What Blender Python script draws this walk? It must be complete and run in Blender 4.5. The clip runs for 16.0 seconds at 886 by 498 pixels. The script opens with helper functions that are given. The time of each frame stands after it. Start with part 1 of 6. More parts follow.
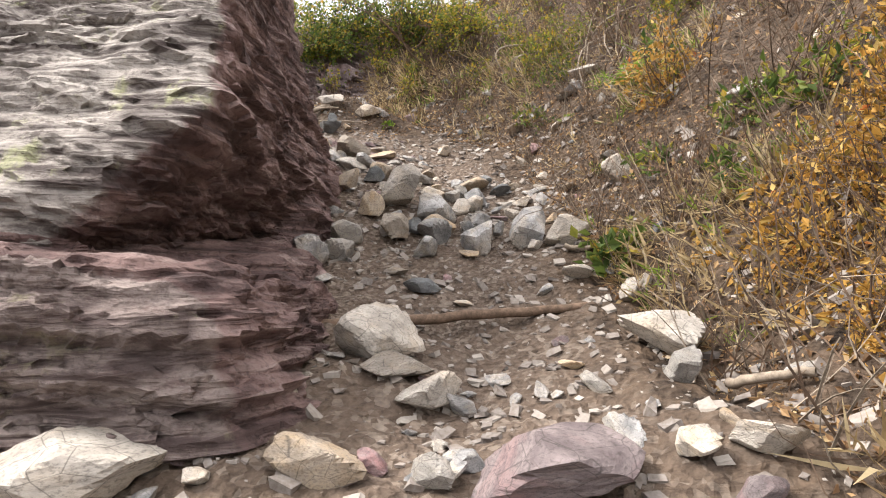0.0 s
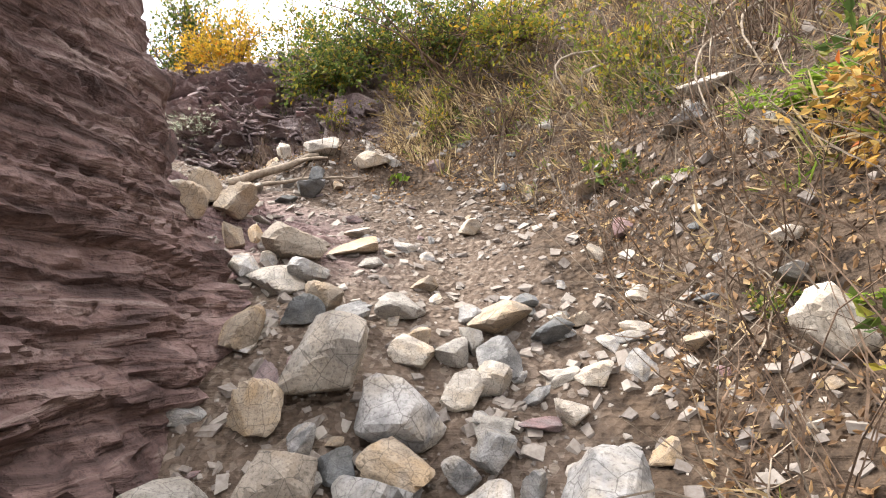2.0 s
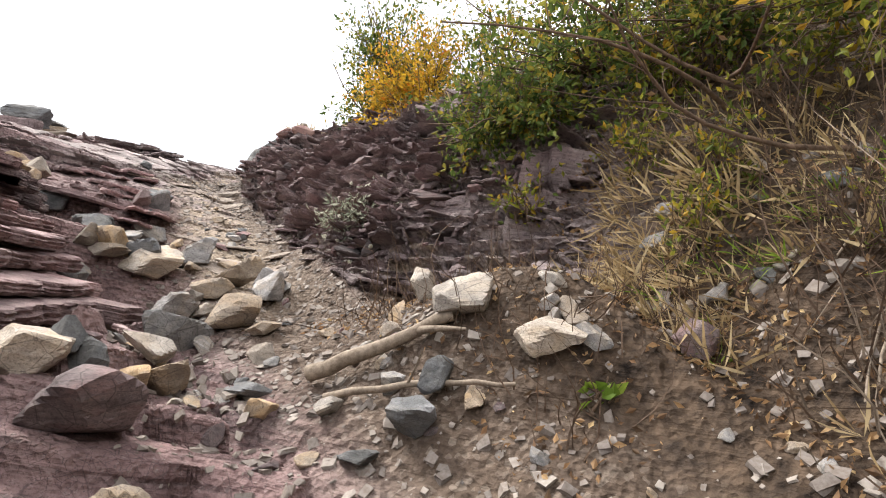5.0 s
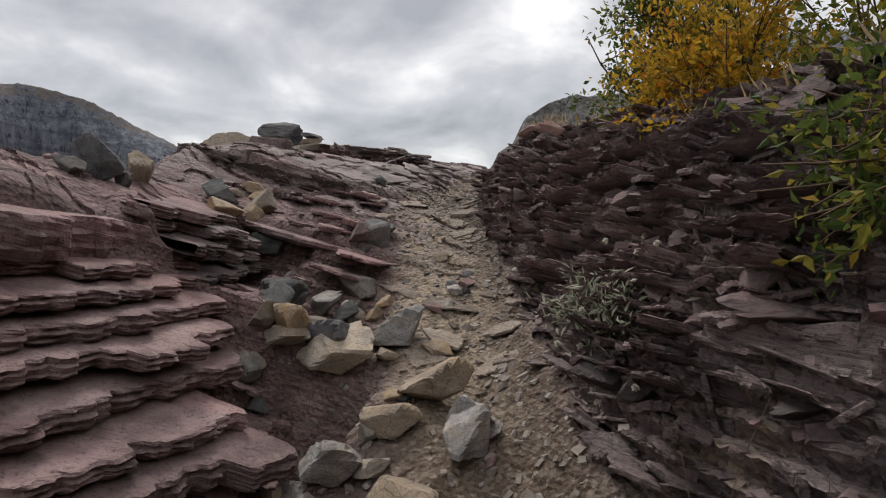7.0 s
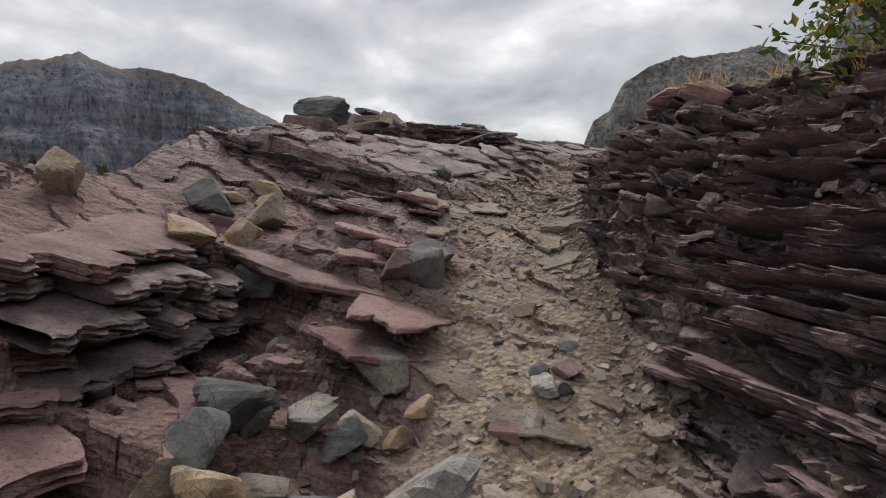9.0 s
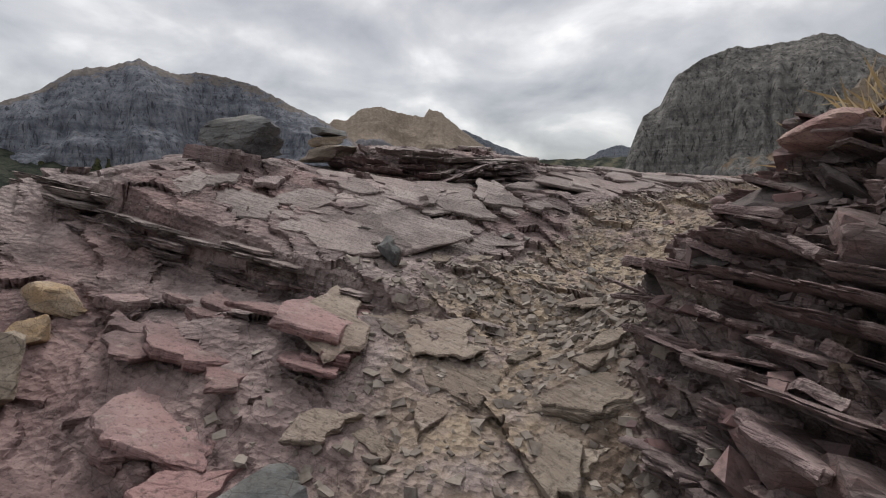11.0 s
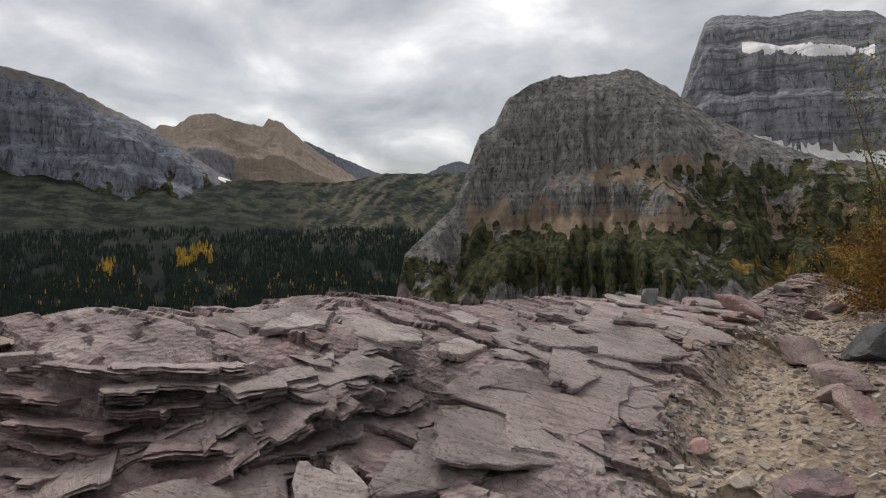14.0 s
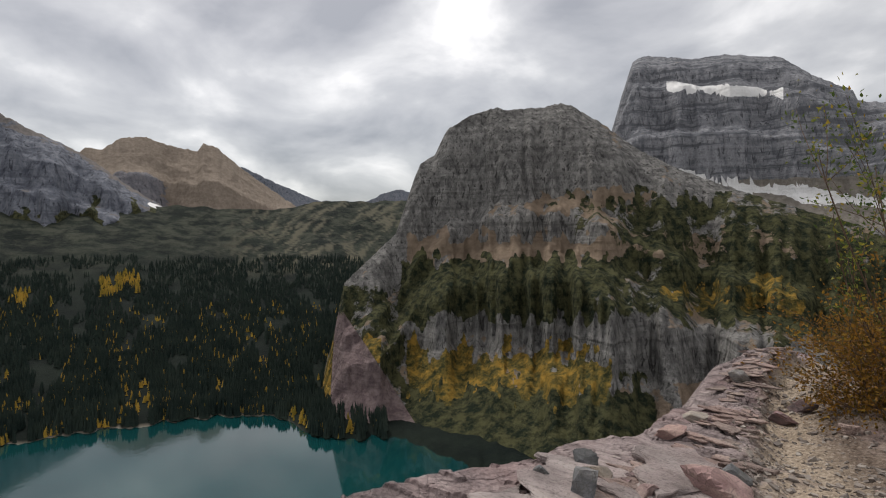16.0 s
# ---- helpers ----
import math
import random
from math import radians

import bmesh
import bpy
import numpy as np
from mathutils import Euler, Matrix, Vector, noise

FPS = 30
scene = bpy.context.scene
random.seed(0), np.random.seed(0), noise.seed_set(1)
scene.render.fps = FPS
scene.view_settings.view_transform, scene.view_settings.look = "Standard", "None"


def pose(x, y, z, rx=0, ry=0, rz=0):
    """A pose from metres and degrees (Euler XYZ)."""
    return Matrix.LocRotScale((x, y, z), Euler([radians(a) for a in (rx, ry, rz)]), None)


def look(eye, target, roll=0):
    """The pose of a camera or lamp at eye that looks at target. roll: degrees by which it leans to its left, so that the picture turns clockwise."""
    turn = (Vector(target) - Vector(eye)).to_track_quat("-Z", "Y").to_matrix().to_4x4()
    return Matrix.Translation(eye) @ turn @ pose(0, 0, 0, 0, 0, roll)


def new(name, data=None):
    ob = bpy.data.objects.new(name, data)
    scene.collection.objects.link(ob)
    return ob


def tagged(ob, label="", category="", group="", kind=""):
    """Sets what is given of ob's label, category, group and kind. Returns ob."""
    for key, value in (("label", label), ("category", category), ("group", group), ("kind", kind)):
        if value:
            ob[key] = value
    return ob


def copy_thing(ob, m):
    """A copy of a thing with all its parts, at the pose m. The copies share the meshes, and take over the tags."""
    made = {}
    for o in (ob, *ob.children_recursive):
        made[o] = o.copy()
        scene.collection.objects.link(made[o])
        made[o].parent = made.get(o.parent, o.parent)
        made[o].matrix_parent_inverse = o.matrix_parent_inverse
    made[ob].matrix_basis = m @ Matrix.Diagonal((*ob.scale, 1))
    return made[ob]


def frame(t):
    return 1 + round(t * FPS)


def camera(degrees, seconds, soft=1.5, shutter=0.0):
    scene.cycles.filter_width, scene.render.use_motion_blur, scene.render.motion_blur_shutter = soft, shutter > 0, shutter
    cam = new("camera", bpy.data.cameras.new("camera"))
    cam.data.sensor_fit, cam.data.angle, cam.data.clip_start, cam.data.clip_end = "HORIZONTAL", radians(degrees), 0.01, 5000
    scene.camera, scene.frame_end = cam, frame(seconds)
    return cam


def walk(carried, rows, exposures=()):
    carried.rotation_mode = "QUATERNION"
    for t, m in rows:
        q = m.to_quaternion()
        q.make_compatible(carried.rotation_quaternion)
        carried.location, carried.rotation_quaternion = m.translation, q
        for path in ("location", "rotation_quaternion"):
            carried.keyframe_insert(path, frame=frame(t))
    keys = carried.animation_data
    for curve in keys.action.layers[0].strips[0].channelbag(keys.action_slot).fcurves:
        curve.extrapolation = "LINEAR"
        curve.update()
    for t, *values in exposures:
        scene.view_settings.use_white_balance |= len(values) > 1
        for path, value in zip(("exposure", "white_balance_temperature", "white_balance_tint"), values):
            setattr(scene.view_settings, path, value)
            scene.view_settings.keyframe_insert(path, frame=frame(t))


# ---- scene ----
cam = camera(75.2, 16.0, 1.1)
PATH = [  # seconds, x, y, z, tilt, roll, heading
    (0.0, 0.000, 0.000, 1.500, 94.30, -0.00, 0.00),
    (0.5, 0.051, 0.567, 1.662, 94.30, -0.05, 0.70),
    (1.0, 0.102, 1.061, 1.904, 95.90, 0.20, 2.62),
    (1.5, 0.153, 1.686, 2.206, 96.08, 0.18, 5.63),
    (2.0, 0.374, 2.216, 2.417, 96.15, 0.17, 8.44),
    (2.5, 0.561, 2.749, 2.798, 95.93, 0.41, 10.56),
    (3.0, 0.578, 3.214, 2.969, 95.58, 0.39, 13.67),
    (5.5, -0.085, 5.093, 4.048, 92.43, -0.05, 45.28),
    (6.0, -0.425, 5.526, 4.183, 91.59, -0.23, 52.97),
    (6.5, -0.799, 5.760, 4.473, 90.63, -0.28, 58.76),
    (7.0, -1.071, 5.982, 4.695, 89.48, -0.27, 64.05),
    (7.5, -1.445, 6.232, 4.781, 89.79, -0.26, 66.95),
    (8.0, -1.938, 6.410, 4.897, 88.56, -0.31, 68.75),
    (10.5, -4.216, 7.766, 5.459, 86.33, 0.00, 77.53),
    (11.0, -4.794, 8.023, 5.666, 86.42, -0.00, 77.63),
    (11.5, -5.406, 8.228, 5.886, 86.05, 0.03, 75.84),
    (12.0, -5.848, 8.333, 6.082, 85.51, 0.05, 75.04),
    (12.5, -6.239, 8.529, 6.199, 87.28, -0.01, 72.75),
    (13.0, -6.698, 8.602, 6.358, 87.85, -0.01, 68.95),
    (13.5, -7.191, 8.646, 6.685, 87.99, 0.09, 65.46),
    (14.0, -7.412, 8.848, 6.717, 87.70, 0.09, 62.27),
    (14.5, -7.752, 9.177, 6.878, 88.35, 0.13, 58.58),
    (15.0, -8.126, 9.417, 7.084, 89.27, 0.21, 56.68),
    (15.5, -8.415, 9.834, 7.200, 89.80, 0.13, 56.18),
    (16.0, -8.687, 10.252, 7.317, 90.48, 0.02, 56.38),
]
walk(cam, [(t, pose(x, y, z, rx, ry, rz)) for t, x, y, z, rx, ry, rz in PATH],
     exposures=[(0.0, 2.0), (0.5, 1.95), (1.0, 2.22), (2.2, 2.28), (3.2, 2.1), (5.4, 1.5), (6.1, 0.9), (7.0, 0.18), (16.0, 0.2)])

# ---- world, sun ----
SUN_HEADING, SUN_HEIGHT = 88.0, 50.0      # degrees to the left of +y, and above the horizon
world = bpy.data.worlds.new("overcast_sky")
scene.world = world
world.use_nodes = True
wn, wl = world.node_tree.nodes, world.node_tree.links
wn.clear()


def wnode(kind, **sets):
    n = wn.new(kind)
    for k, v in sets.items():
        n.inputs[k].default_value = v
    return n


sky = wn.new("ShaderNodeTexSky")
sky.sky_type, sky.sun_disc = "NISHITA", False
sky.sun_elevation, sky.sun_rotation = radians(SUN_HEIGHT), radians(-SUN_HEADING)
coord = wn.new("ShaderNodeTexCoord")
split = wn.new("ShaderNodeSeparateXYZ")
wl.new(coord.outputs["Generated"], split.inputs[0])
lift = wn.new("ShaderNodeMath"); lift.operation = "ADD"; lift.inputs[1].default_value = 0.30
floor_up = wn.new("ShaderNodeMath"); floor_up.operation = "MAXIMUM"; floor_up.inputs[1].default_value = 0.0
wl.new(split.outputs["Z"], floor_up.inputs[0]); wl.new(floor_up.outputs[0], lift.inputs[0])
flat = wn.new("ShaderNodeCombineXYZ")
for axis in ("X", "Y"):
    d = wn.new("ShaderNodeMath"); d.operation = "DIVIDE"
    wl.new(split.outputs[axis], d.inputs[0]); wl.new(lift.outputs[0], d.inputs[1])
    wl.new(d.outputs[0], flat.inputs[axis])
clouds = wnode("ShaderNodeTexNoise", Scale=2.1, Detail=8.0, Roughness=0.50, Distortion=0.3)
wl.new(flat.outputs[0], clouds.inputs["Vector"])
ramp = wn.new("ShaderNodeValToRGB")
ramp.color_ramp.elements[0].position, ramp.color_ramp.elements[0].color = 0.36, (0.27, 0.265, 0.27, 1)
ramp.color_ramp.elements[1].position, ramp.color_ramp.elements[1].color = 0.68, (0.88, 0.845, 0.815, 1)
for at, c in ((0.46, (0.39, 0.38, 0.38, 1)), (0.54, (0.49, 0.478, 0.47, 1)), (0.61, (0.66, 0.64, 0.622, 1))):
    ramp.color_ramp.elements.new(at).color = c
wl.new(clouds.outputs["Fac"], ramp.inputs["Fac"])
sky_bg = wnode("ShaderNodeBackground", Strength=0.02)
cloud_bg = wnode("ShaderNodeBackground", Strength=1.0)
zenith = wn.new("ShaderNodeMath"); zenith.operation = "MULTIPLY_ADD"      # an overcast sky is brightest overhead
zenith.inputs[1].default_value, zenith.inputs[2].default_value = 1.0, 0.74
wl.new(floor_up.outputs[0], zenith.inputs[0]); wl.new(zenith.outputs[0], cloud_bg.inputs[1])
both = wn.new("ShaderNodeAddShader")
out = wn.new("ShaderNodeOutputWorld")
wl.new(sky.outputs[0], sky_bg.inputs[0]); wl.new(ramp.outputs[0], cloud_bg.inputs[0])
wl.new(sky_bg.outputs[0], both.inputs[0]); wl.new(cloud_bg.outputs[0], both.inputs[1])
wl.new(both.outputs[0], out.inputs[0])
sun = new("sun", bpy.data.lights.new("sun", "SUN"))
sun.data.energy, sun.data.angle, sun.data.color = 2.0, radians(16), (1.0, 0.96, 0.9)
a, e = radians(SUN_HEADING), radians(SUN_HEIGHT)
sun.matrix_world = look((-math.sin(a) * math.cos(e) * 30, math.cos(a) * math.cos(e) * 30, math.sin(e) * 30), (0, 0, 0))


# ---- small tools: meshes out of arrays, noise on arrays ----
def mesh_np(name, verts, faces, smooth=False, attrs=None):
    """verts (n,3); faces (m,3) or (m,4)."""
    verts, faces = np.asarray(verts, np.float32), np.asarray(faces, np.int32)
    me = bpy.data.meshes.new(name)
    me.vertices.add(len(verts)); me.vertices.foreach_set("co", verts.ravel())
    k = faces.shape[1]
    me.loops.add(faces.size); me.loops.foreach_set("vertex_index", faces.ravel())
    me.polygons.add(len(faces))
    me.polygons.foreach_set("loop_start", np.arange(0, faces.size, k, dtype=np.int32))
    me.update(calc_edges=True)
    me.polygons.foreach_set("use_smooth", np.full(len(faces), smooth, bool))
    for key, values in (attrs or {}).items():
        me.attributes.new(key, "FLOAT", "POINT").data.foreach_set("value", np.asarray(values, np.float32))
    me.validate()
    return me


def part(name, me, material, parent=None, label=""):
    ob = new(name, me)
    if material is not None and not me.materials:
        me.materials.append(material)
    if parent is not None:
        ob.parent = parent
    return tagged(ob, label)


def thing(name, label, category, group="", kind="", at=(0, 0, 0)):
    ob = new(name)
    ob.location = at
    ob.empty_display_size = 0.1
    return tagged(ob, label, category, group, kind)


def hashed(i, j, k, seed=0):
    h = (i * 374761393 + j * 668265263 + k * 2147483647 + seed * 144665) & 0xFFFFFFFF
    h = ((h ^ (h >> 13)) * 1274126177) & 0xFFFFFFFF
    h = ((h ^ (h >> 15)) * 2246822519) & 0xFFFFFFFF
    return ((h ^ (h >> 16)) & 0xFFFFFF) / 16777215.0


def vnoise(x, y, z=None, seed=0):
    """Smooth value noise, -1 to 1."""
    x, y = np.asarray(x, float), np.asarray(y, float)
    z = np.zeros_like(x) if z is None else np.asarray(z, float)
    xi, yi, zi = (np.floor(v).astype(np.int64) for v in (x, y, z))
    fx, fy, fz = x - xi, y - yi, z - zi
    fx, fy, fz = (f * f * (3 - 2 * f) for f in (fx, fy, fz))
    total = 0
    for a in (0, 1):
        for b in (0, 1):
            for c in (0, 1):
                w = (fx if a else 1 - fx) * (fy if b else 1 - fy) * (fz if c else 1 - fz)
                total = total + w * hashed(xi + a, yi + b, zi + c, seed)
    return total * 2 - 1


def fbm(x, y, z=None, octaves=4, seed=0, rough=0.5):
    total, amp = 0, 1.0
    for o in range(octaves):
        f = 2.0 ** o
        total = total + amp * vnoise(x * f, y * f, None if z is None else z * f, seed + o)
        amp *= rough
    return total


def cells(x, y, seed=0):
    """Voronoi cells: each place's cell value 0 to 1, and how far it is from the cell's edge."""
    xi, yi = np.floor(x).astype(np.int64), np.floor(y).astype(np.int64)
    best, second = np.full(x.shape, 9.0), np.full(x.shape, 9.0)
    value = np.zeros(x.shape)
    for a in (-1, 0, 1):
        for b in (-1, 0, 1):
            cx, cy = xi + a, yi + b
            px, py = cx + hashed(cx, cy, 1, seed), cy + hashed(cx, cy, 2, seed)
            d = np.hypot(px - x, py - y)
            near = d < best
            second = np.where(near, best, np.minimum(second, d))
            value = np.where(near, hashed(cx, cy, 3, seed), value)
            best = np.where(near, d, best)
    return value, second - best


def smooth01(v, a, b):
    t = np.clip((v - a) / (b - a), 0, 1)
    return t * t * (3 - 2 * t)


def spline(rows, s):
    """Catmull-Rom through the rows at the stations s."""
    p = np.asarray(rows, float)
    p = np.vstack([2 * p[0] - p[1], p, 2 * p[-1] - p[-2]])
    i = np.clip(np.floor(s).astype(int), 0, len(rows) - 2)
    t = (s - i)[:, None]
    a, b, c, d = p[i], p[i + 1], p[i + 2], p[i + 3]
    return 0.5 * (2 * b + (c - a) * t + (2 * a - 5 * b + 4 * c - d) * t ** 2 + (3 * b - a - 3 * c + d) * t ** 3)


def grid_faces(n, m):
    i = (np.arange(n - 1)[:, None] * m + np.arange(m - 1)[None, :]).ravel()
    return np.stack([i, i + 1, i + m + 1, i + m], 1)


rng = np.random.default_rng(7)


# ---- materials ----
class Nodes:
    """A node material under construction."""

    def __init__(self, name, rough=0.85):
        self.mat = bpy.data.materials.new(name)
        self.mat.use_nodes = True
        self.n, self.l = self.mat.node_tree.nodes, self.mat.node_tree.links
        self.bsdf = self.n["Principled BSDF"]
        self.bsdf.inputs["Roughness"].default_value = rough
        self.bsdf.inputs["Specular IOR Level"].default_value = 0.12
        self.coord = self.n.new("ShaderNodeTexCoord").outputs["Object"]

    def put(self, socket, value):
        if isinstance(value, bpy.types.NodeSocket):
            self.l.new(value, socket)
        else:
            socket.default_value = value

    def scaled(self, vec, sx, sy, sz, rot=(0, 0, 0)):
        m = self.n.new("ShaderNodeMapping")
        m.inputs["Scale"].default_value = (sx, sy, sz)
        m.inputs["Rotation"].default_value = rot
        self.l.new(vec, m.inputs["Vector"])
        return m.outputs[0]

    def noise(self, scale, detail=5.0, rough=0.6, vec=None, distortion=0.0):
        t = self.n.new("ShaderNodeTexNoise")
        t.inputs["Scale"].default_value, t.inputs["Detail"].default_value = scale, detail
        t.inputs["Roughness"].default_value, t.inputs["Distortion"].default_value = rough, distortion
        self.l.new(vec or self.coord, t.inputs["Vector"])
        return t.outputs["Fac"]

    def voronoi(self, scale, vec=None, feature="F1", what="Distance"):
        t = self.n.new("ShaderNodeTexVoronoi")
        t.feature = feature
        t.inputs["Scale"].default_value = scale
        self.l.new(vec or self.coord, t.inputs["Vector"])
        return t.outputs[what]

    def ramp(self, fac, *stops):
        r = self.n.new("ShaderNodeValToRGB")
        els = r.color_ramp.elements
        while len(els) < len(stops):
            els.new(0.5)
        for el, (at, c) in zip(els, stops):
            el.position = at
            el.color = (c, c, c, 1) if isinstance(c, (int, float)) else (*c, 1)
        self.put(r.inputs["Fac"], fac)
        return r.outputs["Color"]

    def mix(self, fac, a, b, blend="MIX"):
        m = self.n.new("ShaderNodeMix")
        m.data_type, m.blend_type = "RGBA", blend
        self.put(m.inputs[0], fac)
        for socket, v in ((m.inputs[6], a), (m.inputs[7], b)):
            self.put(socket, v if isinstance(v, bpy.types.NodeSocket) else (*v, 1))
        return m.outputs[2]

    def math(self, op, a, b=0.0):
        m = self.n.new("ShaderNodeMath")
        m.operation = op
        self.put(m.inputs[0], a); self.put(m.inputs[1], b)
        return m.outputs[0]

    def attr(self, name):
        t = self.n.new("ShaderNodeAttribute")
        t.attribute_name = name
        return t.outputs["Fac"]

    def random(self):
        return self.n.new("ShaderNodeObjectInfo").outputs["Random"]

    def island(self):
        return self.n.new("ShaderNodeNewGeometry").outputs["Random Per Island"]

    def hsv(self, color, hue=0.5, sat=1.0, val=1.0):
        t = self.n.new("ShaderNodeHueSaturation")
        self.put(t.inputs["Hue"], hue); self.put(t.inputs["Saturation"], sat)
        self.put(t.inputs["Value"], val); self.put(t.inputs["Color"], color)
        return t.outputs[0]

    def done(self, color, bump=None, strength=0.4, distance=0.02, rough=None):
        self.put(self.bsdf.inputs["Base Color"], color)
        if rough is not None:
            self.put(self.bsdf.inputs["Roughness"], rough)
        if bump is not None:
            b = self.n.new("ShaderNodeBump")
            b.inputs["Strength"].default_value, b.inputs["Distance"].default_value = strength, distance
            self.l.new(bump, b.inputs["Height"])
            self.l.new(b.outputs[0], self.bsdf.inputs["Normal"])
        return self.mat


DIP_Y, DIP_X = 0.30, 0.03                 # how the rock beds fall: metres per metre


def bedded(k, vec):
    """Texture space in which the third axis crosses the beds."""
    return k.scaled(vec, 1, 1, 1, (math.atan(DIP_Y), 0, 0))


def ground_material():
    k = Nodes("purple_argillite_and_soil", 0.8)
    bed = bedded(k, k.coord)
    fine = k.scaled(bed, 1.2, 1.2, 22)
    lines = k.noise(1.0, 4, 0.6, fine, 0.4)
    large, mid, grain = k.noise(0.55, 3), k.noise(3.2, 5), k.noise(42, 5, 0.7)
    rock = k.ramp(mid, (0.3, (0.16, 0.126, 0.124)), (0.5, (0.29, 0.232, 0.224)), (0.7, (0.41, 0.345, 0.327)))
    red = k.ramp(mid, (0.3, (0.13, 0.08, 0.08)), (0.7, (0.30, 0.19, 0.18)))
    rock = k.mix(k.math("MULTIPLY", k.ramp(large, (0.46, 0.0), (0.62, 0.9)), 0.8), rock, red)
    rock = k.mix(k.attr("red"), rock, red)
    rock = k.mix(k.ramp(lines, (0.40, 0.55), (0.52, 0.0)), rock, (0.07, 0.055, 0.055))
    wander = k.n.new("ShaderNodeVectorMath"); wander.operation = "MULTIPLY_ADD"
    k.l.new(k.n.new("ShaderNodeTexNoise").outputs["Color"], wander.inputs[0]); wander.inputs[1].default_value = (0.12, 0.12, 0.12)
    k.l.new(k.scaled(k.coord, 1.0, 1.6, 1.6), wander.inputs[2])
    cracks = k.math("MINIMUM", k.voronoi(3.4, wander.outputs[0], "DISTANCE_TO_EDGE"), k.math("ADD", k.voronoi(9, wander.outputs[0], "DISTANCE_TO_EDGE"), k.ramp(mid, (0.45, 0.0), (0.55, 1.0))))
    rock = k.mix(k.ramp(cracks, (0.003, 0.4), (0.011, 0.0)), rock, (0.035, 0.028, 0.027))
    rock = k.mix(k.ramp(grain, (0.30, 0.45), (0.42, 0.0)), rock, (0.07, 0.055, 0.052))
    rock = k.mix(k.ramp(grain, (0.58, 0.0), (0.70, 0.4)), rock, (0.42, 0.37, 0.345))
    pits = k.noise(130, 3, 0.7)
    rock = k.mix(k.ramp(pits, (0.33, 0.6), (0.42, 0.0)), rock, (0.05, 0.04, 0.04))
    shards = k.voronoi(17, k.scaled(bed, 1.0, 1.7, 2.5), "DISTANCE_TO_EDGE")
    rock = k.mix(k.math("MULTIPLY", k.ramp(shards, (0.006, 0.7), (0.03, 0.0)), k.ramp(k.noise(1.7, 4), (0.45, 0.0), (0.58, 1.0))), rock, (0.04, 0.032, 0.032))
    tan = k.ramp(grain, (0.35, (0.26, 0.20, 0.145)), (0.65, (0.40, 0.325, 0.25)))
    rock = k.mix(k.math("MULTIPLY", k.attr("dust"), k.ramp(k.noise(5, 6, 0.65), (0.40, 0.0), (0.58, 1.0))), rock, tan)
    pebble = k.voronoi(38, None, "F1", "Color")
    stones = k.mix(0.4, k.ramp(grain, (0.3, (0.05, 0.035, 0.026)), (0.7, (0.18, 0.13, 0.096))),
                   k.ramp(pebble, (0.1, (0.055, 0.04, 0.031)), (0.6, (0.14, 0.105, 0.083)), (0.95, (0.40, 0.34, 0.285))))
    gravel = k.mix(0.5, tan, k.ramp(pebble, (0.1, (0.16, 0.12, 0.085)), (0.6, (0.34, 0.275, 0.20)), (0.95, (0.52, 0.45, 0.36))))
    stones = k.mix(k.attr("dust"), stones, gravel)
    humus = k.ramp(k.noise(9, 6, 0.7), (0.34, (0.014, 0.010, 0.008)), (0.66, (0.13, 0.09, 0.062)))
    soil = k.mix(k.attr("humus"), stones, humus)
    color = k.mix(k.attr("soil"), rock, soil)
    bump = k.math("ADD", k.math("MULTIPLY", lines, 0.7), k.math("ADD", k.math("MULTIPLY", grain, 0.35), k.math("MULTIPLY", k.voronoi(30), 0.5)))
    return k.done(color, bump, 1.0, 0.045)


def stone_material(name, dark, light, warm, warmth, bands=0.25):
    k = Nodes(name, 0.82)
    r = k.random()
    shift = k.n.new("ShaderNodeVectorMath"); shift.operation = "ADD"
    k.l.new(k.coord, shift.inputs[0])
    c = k.n.new("ShaderNodeCombineXYZ"); k.l.new(k.math("MULTIPLY", r, 17.0), c.inputs[0]); k.l.new(k.math("MULTIPLY", r, 31.0), c.inputs[2])
    k.l.new(c.outputs[0], shift.inputs[1])
    v = shift.outputs[0]
    mid, grain = k.noise(2.2, 6, 0.65, v), k.noise(26, 5, 0.7, v)
    col = k.ramp(mid, (0.32, dark), (0.68, light))
    col = k.mix(k.math("MULTIPLY", k.ramp(k.noise(1.3, 4, 0.6, v, 1.0), (0.45, 0.0), (0.62, 1.0)), warmth), col, warm)
    lines = k.noise(1.0, 3, 0.5, k.scaled(v, 2, 2, 14), 0.5)
    col = k.mix(k.ramp(lines, (0.36, bands), (0.5, 0.0)), col, dark)
    col = k.mix(k.ramp(grain, (0.36, 0.5), (0.5, 0.0)), col, (0.05, 0.045, 0.04))
    col = k.mix(k.ramp(k.voronoi(3.1, v, "DISTANCE_TO_EDGE"), (0.004, 0.55), (0.02, 0.0)), col, (0.045, 0.04, 0.036))
    col = k.hsv(col, 0.5, k.math("ADD", k.math("MULTIPLY", r, 0.5), 0.75), k.math("ADD", k.math("MULTIPLY", r, 0.6), 0.7))
    return k.done(col, k.math("ADD", k.math("MULTIPLY", grain, 0.7), k.math("MULTIPLY", mid, 1.6)), 0.4, 0.025)


